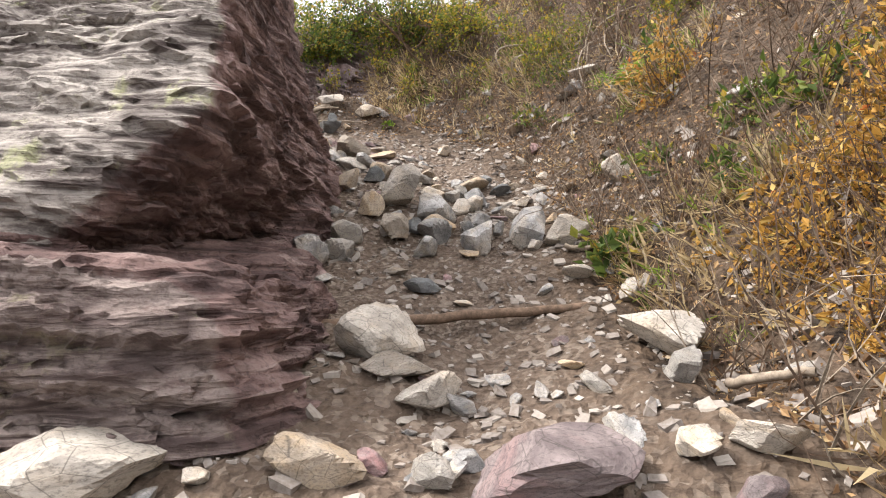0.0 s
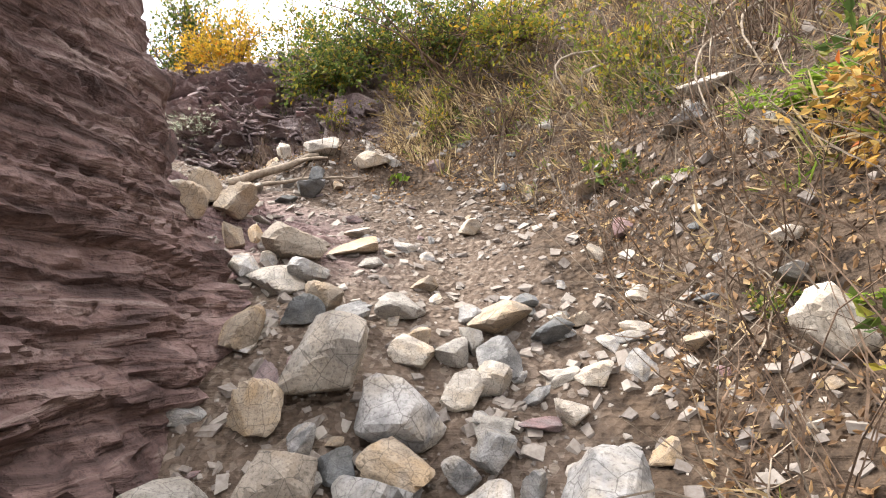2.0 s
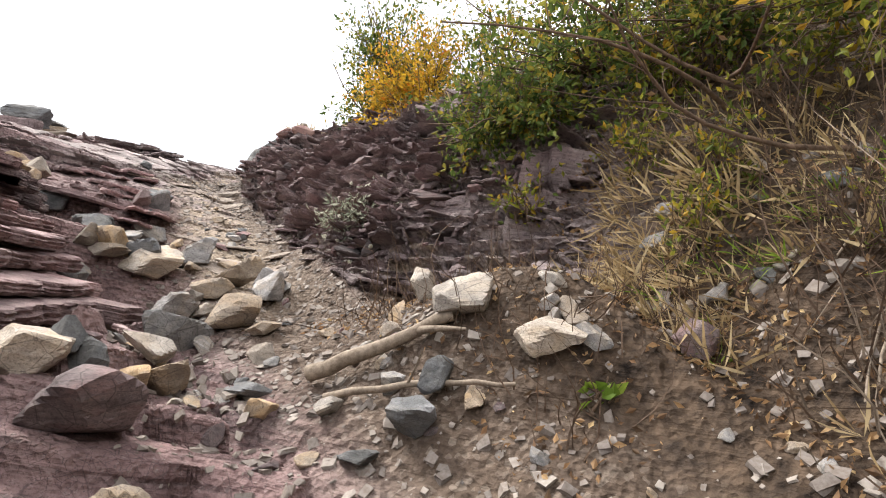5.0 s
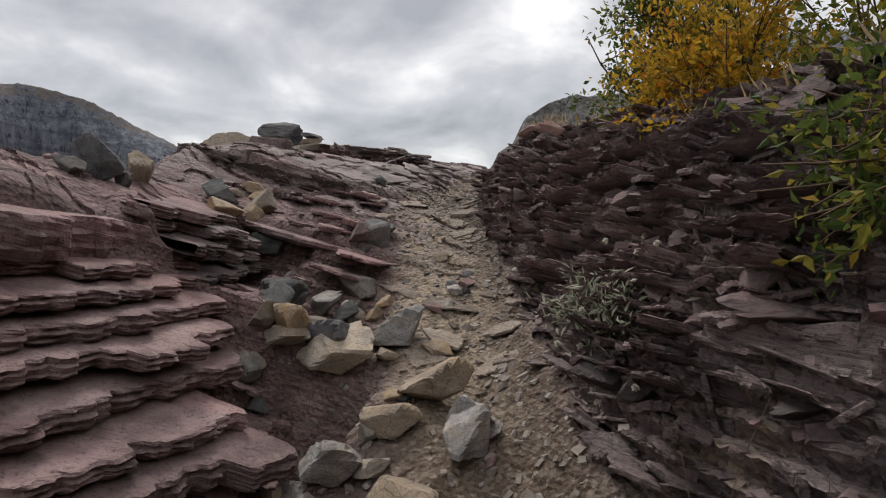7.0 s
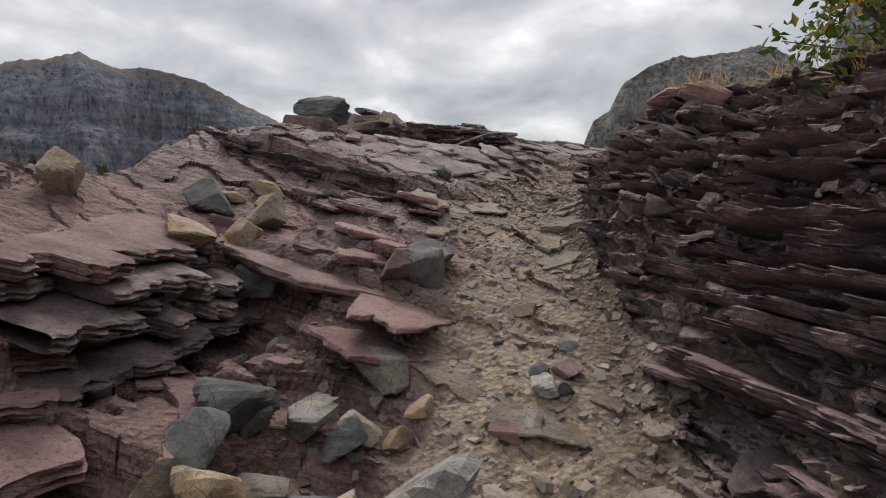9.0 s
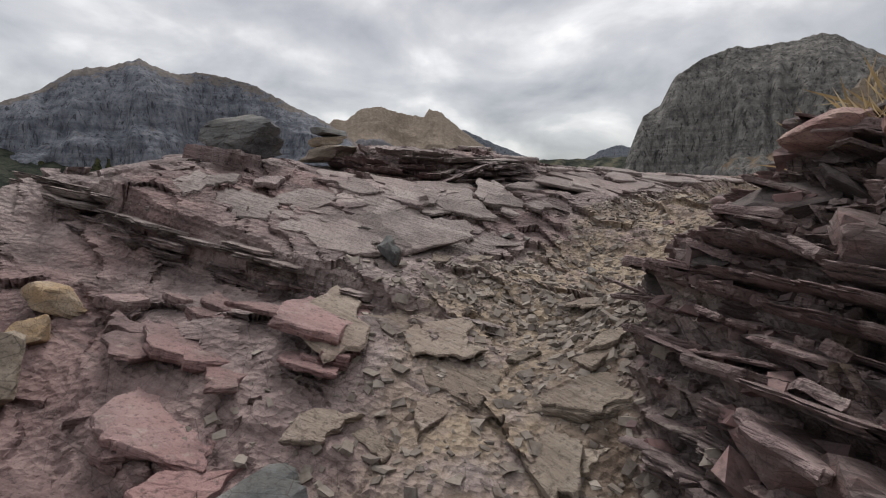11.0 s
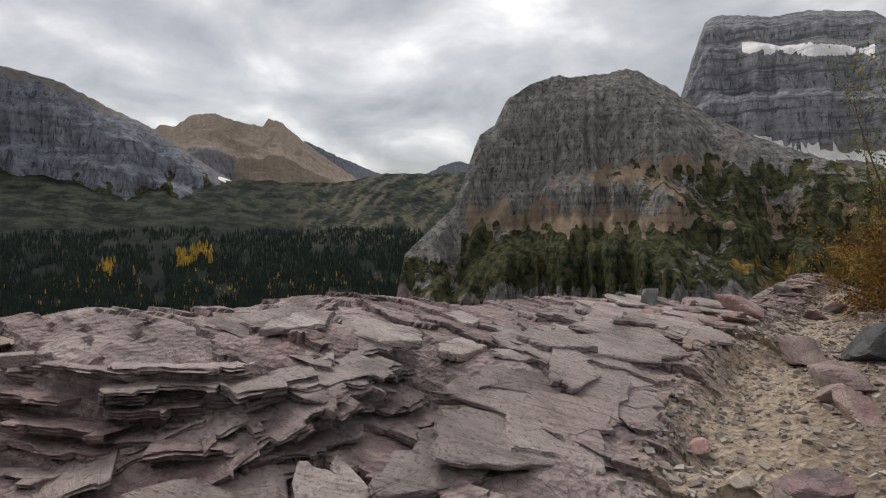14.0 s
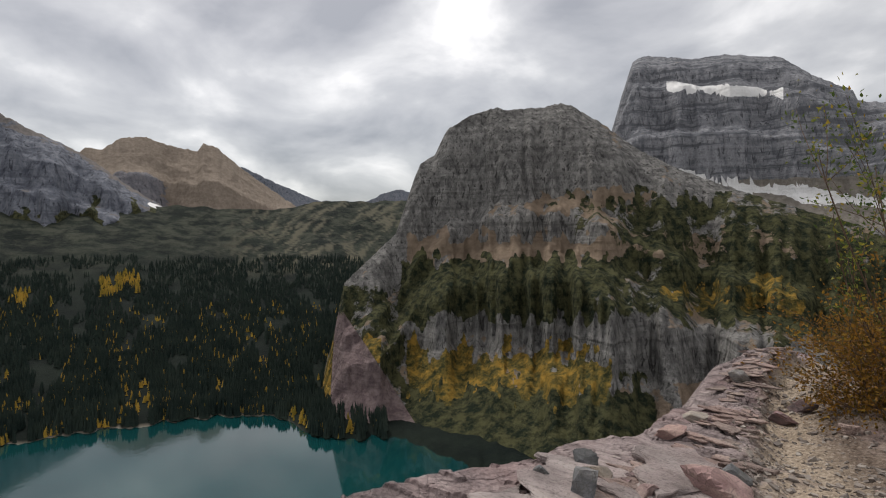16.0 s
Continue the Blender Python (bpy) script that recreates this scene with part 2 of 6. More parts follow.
def chip_material():
    k = Nodes("loose_chips", 0.85)
    col = k.ramp(k.island(), (0.0, (0.10, 0.075, 0.06)), (0.5, (0.195, 0.155, 0.125)), (0.85, (0.25, 0.21, 0.175)), (1.0, (0.34, 0.295, 0.25)))
    return k.done(k.mix(0.2, col, k.ramp(k.noise(60, 4), (0.3, 0.1), (0.7, 0.5))), k.noise(80, 4), 0.3, 0.005)


def boulder_material():
    k = Nodes("lichened_boulder", 0.85)
    lines = k.noise(1.0, 5, 0.62, k.scaled(k.coord, 2.2, 2.2, 17, (0.35, 0.12, 0)), 0.9)
    mid, grain = k.noise(2.4, 6, 0.6), k.noise(34, 6, 0.7)
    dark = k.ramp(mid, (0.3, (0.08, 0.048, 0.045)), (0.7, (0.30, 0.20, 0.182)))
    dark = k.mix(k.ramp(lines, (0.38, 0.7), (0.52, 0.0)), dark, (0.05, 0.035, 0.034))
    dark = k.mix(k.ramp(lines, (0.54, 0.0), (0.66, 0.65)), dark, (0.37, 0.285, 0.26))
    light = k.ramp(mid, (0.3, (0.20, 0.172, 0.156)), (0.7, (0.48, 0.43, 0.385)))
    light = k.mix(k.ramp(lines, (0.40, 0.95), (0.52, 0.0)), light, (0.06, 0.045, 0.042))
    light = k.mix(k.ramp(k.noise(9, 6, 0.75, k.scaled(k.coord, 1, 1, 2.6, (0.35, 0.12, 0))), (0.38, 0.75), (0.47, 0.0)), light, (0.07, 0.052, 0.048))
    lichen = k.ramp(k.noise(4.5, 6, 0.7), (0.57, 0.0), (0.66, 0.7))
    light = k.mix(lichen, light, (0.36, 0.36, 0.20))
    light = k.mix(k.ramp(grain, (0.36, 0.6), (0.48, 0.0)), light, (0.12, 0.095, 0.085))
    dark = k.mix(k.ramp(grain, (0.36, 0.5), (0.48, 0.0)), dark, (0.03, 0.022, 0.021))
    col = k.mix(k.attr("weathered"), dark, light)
    return k.done(col, k.math("ADD", k.math("MULTIPLY", lines, 1.2), k.math("MULTIPLY", grain, 0.5)), 1.0, 0.05)


def leaf_material(name, *stops, shine=0.55):
    k = Nodes(name, shine)
    col = k.ramp(k.island(), *stops)
    k.bsdf.inputs["Subsurface Weight"].default_value = 0.0
    k.bsdf.inputs["Transmission Weight"].default_value = 0.0
    col = k.hsv(col, 0.5, 1.0, k.math("ADD", 0.6, k.math("MULTIPLY", k.noise(30, 3), 0.8)))
    k.put(k.bsdf.inputs["Base Color"], col)
    glow = k.n.new("ShaderNodeBsdfTranslucent")
    k.put(glow.inputs["Color"], col)
    m = k.n.new("ShaderNodeMixShader")
    m.inputs[0].default_value = 0.42
    k.l.new(k.bsdf.outputs[0], m.inputs[1]); k.l.new(glow.outputs[0], m.inputs[2])
    k.l.new(m.outputs[0], k.n["Material Output"].inputs["Surface"])
    return k.mat


def wood_material(name, dark, light):
    k = Nodes(name, 0.8)
    g = k.noise(28, 6, 0.75)
    col = k.hsv(k.ramp(g, (0.3, dark), (0.7, light)), 0.5, 1.0, k.math("ADD", 0.6, k.math("MULTIPLY", k.island(), 0.8)))
    return k.done(col, g, 0.4, 0.006)


def mountain_material(name, rock_dark, rock_light, scree, bands, green, fine=1.0):
    """Cliffs cracked down their face, beds lying flat, scree and low scrub on the gentler slopes."""
    k = Nodes(name, 0.95)
    k.bsdf.inputs["Specular IOR Level"].default_value = 0.05

    def patch(attr, n, a=0.46, b=0.54, spread=1.5):
        return k.ramp(k.math("ADD", k.attr(attr), k.math("MULTIPLY", k.math("SUBTRACT", n, 0.5), spread)), (a, 0.0), (b, 1.0))

    streak = k.noise(1.0, 8, 0.66, k.scaled(k.coord, 0.05 * fine, 0.05 * fine, 0.022 * fine))
    joints = k.noise(1.0, 5, 0.6, k.scaled(k.coord, 0.11 * fine, 0.11 * fine, 0.014 * fine), 0.5)
    beds = k.noise(1.0, 5, 0.6, k.scaled(k.coord, 0.003, 0.003, 0.055 * fine), 0.3)
    fleck = k.noise(0.13 * fine, 6, 0.75)
    col = k.ramp(streak, (0.34, rock_dark), (0.64, rock_light))
    col = k.mix(k.ramp(joints, (0.38, 0.85), (0.43, 0.0)), col, [c * 0.45 for c in rock_dark])
    col = k.mix(k.ramp(beds, (0.40, bands), (0.48, 0.0)), col, [c * 0.8 for c in rock_dark])
    col = k.mix(k.ramp(beds, (0.56, 0.0), (0.63, bands * 0.7)), col, rock_light)
    col = k.mix(k.ramp(fleck, (0.38, 0.5), (0.48, 0.0)), col, [c * 0.6 for c in rock_dark])
    scree_col = k.mix(k.ramp(k.noise(0.05, 7, 0.7), (0.4, 0.0), (0.6, 1.0)), scree, [c * 0.72 for c in scree])
    col = k.mix(patch("gentle", k.noise(0.010, 8, 0.68, k.scaled(k.coord, 1, 1, 2.0))), col, scree_col)
    scrub = k.mix(k.ramp(k.noise(0.06, 7, 0.75), (0.42, 0.0), (0.58, 1.0)), (0.016, 0.022, 0.014), (0.085, 0.083, 0.04))
    col = k.mix(patch("scrub", k.noise(0.016, 9, 0.72), 0.62 - 0.2 * green, 0.66 - 0.2 * green, 1.9), col, scrub)
    gold = k.ramp(k.noise(0.045, 8, 0.75), (0.40, (0.035, 0.04, 0.018)), (0.5, (0.14, 0.105, 0.03)), (0.6, (0.33, 0.20, 0.04)))
    col = k.mix(patch("gold", k.noise(0.02, 8, 0.7), 0.5, 0.56, 1.6), col, gold)
    col = k.mix(patch("fan", k.noise(0.02, 7, 0.65), 0.45, 0.55, 0.8), col, k.mix(k.ramp(k.noise(0.06, 7, 0.75), (0.4, 0.0), (0.6, 1.0)), (0.12, 0.088, 0.09), (0.235, 0.18, 0.175)))
    col = k.mix(patch("snow", k.noise(0.03, 6, 0.6), 0.48, 0.52, 0.5), col, (0.75, 0.74, 0.73))
    return k.done(col, k.math("ADD", k.math("ADD", streak, k.math("MULTIPLY", joints, 0.6)), k.math("MULTIPLY", beds, 0.8)), 0.9, 12.0)


M_GROUND = ground_material()
M_STONES = {
    "grey": stone_material("grey_limestone", (0.13, 0.127, 0.127), (0.41, 0.39, 0.375), (0.40, 0.31, 0.20), 0.3),
    "pale": stone_material("pale_weathered_stone", (0.22, 0.195, 0.17), (0.50, 0.45, 0.395), (0.43, 0.345, 0.255), 0.5),
    "tan": stone_material("tan_sandstone", (0.20, 0.16, 0.125), (0.44, 0.365, 0.285), (0.38, 0.265, 0.155), 0.6),
    "slate": stone_material("dark_slate", (0.065, 0.068, 0.07), (0.19, 0.19, 0.195), (0.21, 0.19, 0.155), 0.25),
    "purple": stone_material("purple_argillite", (0.11, 0.082, 0.084), (0.285, 0.222, 0.215), (0.27, 0.15, 0.145), 0.6, 0.5),
    "argillite": stone_material("dark_argillite", (0.06, 0.048, 0.048), (0.20, 0.165, 0.16), (0.20, 0.13, 0.125), 0.5, 0.6),
    "pink": stone_material("pink_argillite", (0.20, 0.125, 0.12), (0.40, 0.28, 0.26), (0.42, 0.34, 0.28), 0.4, 0.3),
}
M_CHIPS = chip_material()
M_BOULDER = boulder_material()
M_WOOD = wood_material("weathered_wood", (0.10, 0.075, 0.055), (0.33, 0.27, 0.21))
M_TWIG = wood_material("brown_twigs", (0.05, 0.034, 0.024), (0.20, 0.135, 0.095))
M_STRAW = leaf_material("dry_grass", (0.0, (0.20, 0.14, 0.07)), (0.5, (0.38, 0.28, 0.15)), (1.0, (0.52, 0.42, 0.26)))
M_GREEN = leaf_material("green_leaves", (0.0, (0.04, 0.068, 0.02)), (0.55, (0.11, 0.15, 0.034)), (0.88, (0.27, 0.25, 0.045)), (1.0, (0.36, 0.22, 0.03)))
M_LIME = leaf_material("yellow_green_leaves", (0.0, (0.06, 0.09, 0.018)), (0.45, (0.17, 0.19, 0.03)), (0.8, (0.34, 0.29, 0.04)), (1.0, (0.45, 0.25, 0.03)))
M_ORANGE = leaf_material("orange_autumn_leaves", (0.0, (0.15, 0.12, 0.03)), (0.35, (0.32, 0.17, 0.04)), (0.75, (0.48, 0.27, 0.06)), (0.93, (0.52, 0.38, 0.14)), (1.0, (0.42, 0.12, 0.03)))
M_GOLD = leaf_material("golden_autumn_leaves", (0.0, (0.22, 0.17, 0.025)), (0.4, (0.44, 0.28, 0.03)), (0.85, (0.60, 0.38, 0.035)), (1.0, (0.52, 0.16, 0.02)))
M_RUST = leaf_material("rust_autumn_leaves", (0.0, (0.07, 0.055, 0.015)), (0.4, (0.17, 0.09, 0.02)), (0.8, (0.28, 0.14, 0.025)), (1.0, (0.34, 0.22, 0.04)))
M_LITTER = leaf_material("dead_leaves", (0.0, (0.07, 0.045, 0.028)), (0.45, (0.24, 0.14, 0.075)), (0.8, (0.40, 0.255, 0.13)), (1.0, (0.55, 0.41, 0.22)))
M_FERN = leaf_material("bright_fern", (0.0, (0.10, 0.17, 0.02)), (1.0, (0.25, 0.33, 0.05)))
M_SAGE = leaf_material("grey_green_leaves", (0.0, (0.16, 0.18, 0.13)), (0.6, (0.33, 0.35, 0.26)), (1.0, (0.58, 0.57, 0.47)))
M_PETAL = leaf_material("cream_petals", (0.0, (0.55, 0.53, 0.44)), (1.0, (0.75, 0.73, 0.65)))


# ---- the ground: a loft along the trail ----
# Rails, station by station along the trail: floor, floor's edges, middle and top of the banks.
TRAIL = [(0.05, -1.6, -0.1), (0.1, 0.2, 0.42), (0.1, 1.5, 1.0), (0.2, 2.6, 1.2), (0.2, 3.7, 1.72), (0.2, 4.4, 2.15), (-0.05, 5.3, 2.60),
         (-0.55, 6.1, 3.05), (-1.5, 6.5, 3.32), (-2.7, 6.9, 3.55), (-3.8, 7.4, 3.8), (-5.0, 8.0, 4.2), (-6.2, 8.5, 4.72), (-7.2, 8.85, 5.1),
         (-7.8, 9.5, 5.27), (-8.7, 10.6, 5.6), (-9.5, 12.0, 5.78), (-10.1, 13.4, 5.8), (-11.7, 16.5, 5.45), (-12.7, 18.9, 5.55), (-13.5, 22.0, 5.2)]
L_TOE = [(-0.75, -1.6, 0.0), (-0.75, 0.2, 0.5), (-0.75, 1.5, 1.03), (-0.7, 2.6, 1.3), (-0.75, 3.6, 1.75), (-0.8, 4.3, 2.25), (-1.0, 4.95, 2.75),
         (-1.5, 5.55, 3.08), (-2.2, 6.0, 3.3), (-3.2, 6.25, 3.58), (-4.4, 6.7, 3.95), (-5.7, 7.35, 4.42), (-6.7, 8.0, 4.88), (-7.6, 8.35, 5.2),
         (-8.2, 9.1, 5.38), (-9.0, 10.3, 5.63), (-9.9, 11.8, 5.8), (-10.5, 13.2, 5.84), (-12.0, 16.3, 5.5), (-13.1, 18.8, 5.55), (-14.0, 22.0, 5.2)]
L_MID = [(-1.6, -1.6, 0.2), (-1.6, 0.2, 0.6), (-1.6, 1.5, 1.1), (-1.6, 2.6, 1.4), (-1.6, 3.5, 1.9), (-1.5, 4.1, 2.4), (-2.3, 4.7, 2.95),
         (-2.9, 5.05, 3.85), (-3.6, 5.5, 4.6), (-4.2, 5.72, 4.78), (-5.0, 5.9, 4.86), (-5.9, 6.12, 4.93), (-7.2, 6.85, 5.05), (-8.0, 7.55, 5.36),
         (-8.6, 8.35, 5.66), (-9.6, 9.9, 5.92), (-10.4, 11.6, 5.9), (-10.9, 13.0, 5.9), (-12.3, 16.2, 5.52), (-13.4, 18.7, 5.5), (-14.4, 22.0, 5.15)]
L_TOP = [(-4.0, -1.6, 0.6), (-4.0, 0.2, 0.9), (-4.0, 1.5, 1.4), (-4.0, 2.6, 1.9), (-3.8, 3.2, 2.6), (-3.6, 3.6, 3.6), (-3.7, 4.0, 4.6),
         (-4.0, 4.3, 5.0), (-4.5, 4.55, 5.12), (-5.0, 4.75, 5.2), (-5.7, 4.95, 5.25), (-6.8, 5.3, 5.35), (-8.0, 5.8, 5.4), (-9.0, 6.35, 5.82),
         (-9.95, 7.2, 6.12), (-11.0, 9.3, 6.2), (-11.35, 11.3, 6.1), (-11.45, 12.8, 5.95), (-12.6, 16.1, 5.5), (-13.8, 18.7, 5.4), (-15.0, 22.0, 5.0)]
R_TOE = [(1.0, -1.6, 0.1), (1.0, 0.2, 0.6), (1.0, 1.5, 1.1), (1.0, 2.6, 1.38), (0.95, 3.7, 1.85), (0.9, 4.5, 2.22), (0.7, 5.7, 2.92),
         (0.0, 6.75, 3.35), (-1.1, 7.35, 3.62), (-2.4, 7.45, 3.75), (-3.4, 7.8, 4.05), (-4.7, 8.45, 4.35), (-6.0, 8.9, 4.85), (-6.8, 9.25, 5.2),
         (-7.2, 10.0, 5.38), (-7.9, 11.2, 5.72), (-8.6, 12.6, 5.88), (-9.2, 14.0, 5.9), (-11.1, 16.7, 5.58), (-12.0, 19.1, 5.7), (-12.8, 22.3, 5.4)]
R_MID = [(1.9, -1.3, 1.4), (1.9, 0.4, 1.7), (1.9, 1.8, 2.0), (1.9, 2.9, 2.35), (1.8, 4.1, 2.9), (1.6, 5.1, 3.45), (1.2, 6.4, 4.1),
         (0.4, 7.4, 4.3), (-1.05, 7.9, 4.6), (-2.3, 8.0, 4.75), (-3.2, 8.3, 5.0), (-4.5, 8.95, 5.2), (-5.9, 9.3, 5.45), (-6.75, 9.55, 5.62),
         (-6.85, 10.5, 5.75), (-7.4, 11.7, 5.95), (-8.1, 13.1, 6.1), (-8.7, 14.5, 6.15), (-10.3, 17.0, 5.85), (-11.3, 19.3, 5.9), (-12.2, 22.5, 5.6)]
R_TOP = [(4.0, -0.8, 3.9), (4.0, 0.8, 4.1), (4.0, 2.2, 4.4), (3.9, 3.4, 4.8), (3.7, 5.0, 5.4), (3.3, 6.5, 5.9), (2.4, 8.0, 6.2),
         (0.9, 8.8, 6.1), (-1.2, 8.7, 5.5), (-2.5, 8.75, 5.5), (-3.5, 8.95, 5.62), (-4.6, 9.5, 5.8), (-5.9, 9.85, 5.9), (-6.6, 10.05, 5.93),
         (-6.4, 11.1, 6.05), (-6.8, 12.4, 6.2), (-7.5, 13.8, 6.3), (-8.1, 15.2, 6.3), (-8.9, 17.4, 6.2), (-10.1, 19.8, 6.2), (-11.6, 23.0, 5.9)]


def loft():
    s = np.concatenate([np.linspace(k, k + 1, n, endpoint=False) for k, n in
                        zip(range(20), [12, 30, 36, 36, 36, 44, 50, 56] + [76] * 9 + [70, 50, 40])] + [[20.0]])
    rails = [spline(r, s) for r in (L_TOP, L_MID, L_TOE, TRAIL, R_TOE, R_MID, R_TOP)]
    out_l = rails[0].copy()
    across = rails[0] - rails[3]
    across[:, 2] = 0
    across /= np.linalg.norm(across, axis=1)[:, None]
    edge = out_l + across * 0.9
    edge[:, 2] -= np.where(s > 5, 1.3, 0.2)
    far = out_l + across * 6.0
    far[:, 2] -= np.where(s > 5, 14.0, 1.5)
    up = rails[-1] - rails[3]
    up[:, 2] = 0
    up /= np.linalg.norm(up, axis=1)[:, None]
    rise = np.interp(s, [0, 6, 7, 8.5, 12, 14, 20], [4.6, 4.2, 3.0, 0.5, 0.1, 0.5, 0.8])
    high = rails[-1] + up * 5.0
    high[:, 2] += rise
    rails = [far, edge] + rails + [high]
    counts = [8, 16, 110, 100, 46, 44, 84, 66, 30]
    us, cols = [], []
    for i, n in enumerate(counts):
        for f in np.linspace(0, 1, n, endpoint=False):
            us.append(i + f)
            # rounded between rails
            a, b = rails[i], rails[i + 1]
            pa, pb = rails[max(i - 1, 0)], rails[min(i + 2, len(rails) - 1)]
            lin = a + (b - a) * f
            cr = 0.5 * (2 * a + (b - pa) * f + (2 * pa - 5 * a + 4 * b - pb) * f * f + (3 * a - pa - 3 * b + pb) * f ** 3)
            cols.append(lin * 0.75 + cr * 0.25 if 1 < i < 8 else lin)
    us.append(len(counts)); cols.append(rails[-1])
    p = np.stack(cols, 1)
    return s, np.array(us), p


def beside(x, y, line):
    """Signed distance to a line on the plan, positive on its left side."""
    best, sign = np.full(x.shape, 1e9), np.ones(x.shape)
    for (ax, ay), (bx, by) in zip(line, line[1:]):
        dx, dy = bx - ax, by - ay
        t = np.clip(((x - ax) * dx + (y - ay) * dy) / (dx * dx + dy * dy), 0, 1)
        d = np.hypot(x - ax - t * dx, y - ay - t * dy)
        near = d < best
        sign = np.where(near, np.sign(dx * (y - ay) - dy * (x - ax)), sign)
        best = np.where(near, d, best)
    return best * sign


def flakes(x, y, along, seed, long=0.75, short=2.3):
    """Stacked thin plates with broken outlines: heights in whole layers."""
    c, n = math.cos(along), math.sin(along)
    a, b = x * c + y * n, -x * n + y * c
    wx, wy = 0.16 * fbm(x * 3.1, y * 3.1, octaves=3, seed=seed + 1), 0.16 * fbm(x * 3.1, y * 3.1, octaves=3, seed=seed + 2)
    broken, _ = cells(a * 2.2 + wx * 2, b * 3.6 + wy * 2, seed + 3)
    chips, _ = cells(a * 7 + wx * 3, b * 9 + wy * 3, seed + 4)
    f = 1.5 * fbm(a * long + wx, b * short + wy, octaves=2, seed=seed, rough=0.5) + 1.5 * (broken - 0.5) + 0.25 * (chips - 0.5) + 1.5 * b
    f = f * 0.62
    layer = np.floor(f)
    return layer - f * 0.8, layer


def shape_ground():
    s, u, p = loft()
    S, U = np.meshgrid(s, u, indexing="ij")
    x, y, h = p[..., 0], p[..., 1], p[..., 2].copy()
    # what is bare rock: ledges and dome beyond the floor, and the wall
    left = smooth01(S, 5.4, 6.4) * smooth01(-U, -4.9, -4.2)
    dome = smooth01(S, 10.6, 12.2) * smooth01(-U, -5.9, -4.9) * (1 - smooth01(S, 16.5, 18) * 0.5)
    wall = smooth01(S, 7.6, 8.3) * (1 - smooth01(S, 14.5, 16.5) * 0.45) * smooth01(U, 5.75, 6.15) * (1 - smooth01(U, 8.1, 8.5))
    rock = np.clip(np.maximum.reduce([left, dome, wall]), 0, 1)
    path_soil = smooth01(0.75 - np.abs(U - 5.1), 0, 0.5) * smooth01(S, 12.6, 13.6)
    rock = rock * (1 - 0.85 * path_soil * smooth01(fbm(x * 1.3, y * 1.3, seed=5), -0.75, 0.0))
    # broad swells; two long steps on the dome; then broken blocks and beds, and thin flakes on the dip slopes
    h = h + 0.06 * fbm(x * 0.9, y * 0.9, octaves=3, seed=11) * (0.4 + 0.6 * rock)
    ragged = 0.10 * fbm(x * 2.6, y * 2.6, octaves=4, seed=12)
    lip = beside(x, y, [(-10.9, 7.9), (-10.45, 8.2), (-9.98, 8.45), (-9.74, 8.75), (-9.64, 9.15), (-9.66, 9.55), (-9.95, 9.95), (-10.5, 10.5)]) + 0.6 * ragged
    front = -beside(x, y, [(-7.15, 8.85), (-7.65, 7.95), (-8.1, 7.3), (-8.5, 6.8), (-9.2, 6.2)]) + ragged
    step = lambda d, w: (np.floor(np.clip(d / w, 0, 1) * 5) / 5)
    h = h + dome * (0.20 * (step(lip + 0.05, 0.10) - 0.6) * (1 - smooth01(lip, 0.2, 1.2)) * smooth01(lip + 1.0, 0, 0.8) * (1 - smooth01(y, 9.8, 10.3)))
    h = h - 0.20 * np.exp(-(((x + 9.72) / 0.34) ** 2 + ((y - 9.95) / 0.26) ** 2))
    h = h - 0.16 * smooth01(S, 7.2, 7.7) * (1 - smooth01(S, 9.6, 10.2)) * smooth01(U, 2.5, 2.9) * (1 - smooth01(U, 3.75, 4.05))
    # under the red ledges the ground stands back
    back, way = -0.69 * (x + 3.9) - 0.72 * (y - 6.5), -0.72 * (x + 3.9) + 0.69 * (y - 6.5)
    under = smooth01(S, 6.2, 6.8) * (1 - smooth01(way, 0.5, 0.75)) * (1 - smooth01(back, 1.05, 1.3)) * smooth01(back, -0.25, -0.05)
    ledge_floor = 3.32 + 1.02 * np.clip(back, 0, 1.4)
    h = h - under * np.maximum(h - ledge_floor, 0)
    back, way = -0.48 * (x + 5.1) - 0.88 * (y - 6.16), -0.88 * (x + 5.1) + 0.48 * (y - 6.16)
    under = smooth01(way, -0.1, 0.1) * (1 - smooth01(way, 1.4, 1.6)) * smooth01(back, -0.45, -0.2) * (1 - smooth01(back, 0.2, 0.35)) * (U < 4.2)
    h = h - under * np.maximum(h - 4.36, 0)
    h = h + rock * smooth01(S, 11.0, 12.0) * (U < 5.2) * 0.24 * (step(front + 0.02, 0.05) - 0.5) * np.exp(-(front / 0.8) ** 2) * smooth01(-x, 7.1, 8.0) * smooth01(U, 2.0, 2.5)
    warp = 0.22 * fbm(x * 2.1, y * 2.1, octaves=3, seed=21)
    c1, e1 = cells(x * 1.35 + warp, y * 1.1 + warp, 3)
    c2, e2 = cells(x * 3.6 + warp * 2, y * 3.1 - warp, 4)
    c3, e3 = cells(x * 9.0 + warp * 3, y * 8.0 - warp, 6)
    steep = np.clip(wall + 0.9 * left * (1 - smooth01(S, 11.2, 12.4)) * smooth01(U, 2.85, 3.1), 0, 1)
    block = (c1 - 0.5) * (0.05 + 0.10 * steep + 0.12 * wall) + (c2 - 0.5) * (0.02 + 0.05 * steep + 0.09 * wall) + (c3 - 0.5) * 0.06 * wall
    b = h + block * rock + DIP_Y * y + DIP_X * x
    pitch = np.where(wall > 0.5, 0.11, 0.17)
    q = b / pitch + 0.5 * vnoise(x * 0.7, y * 0.7, seed=31)
    fr = q - np.floor(q)
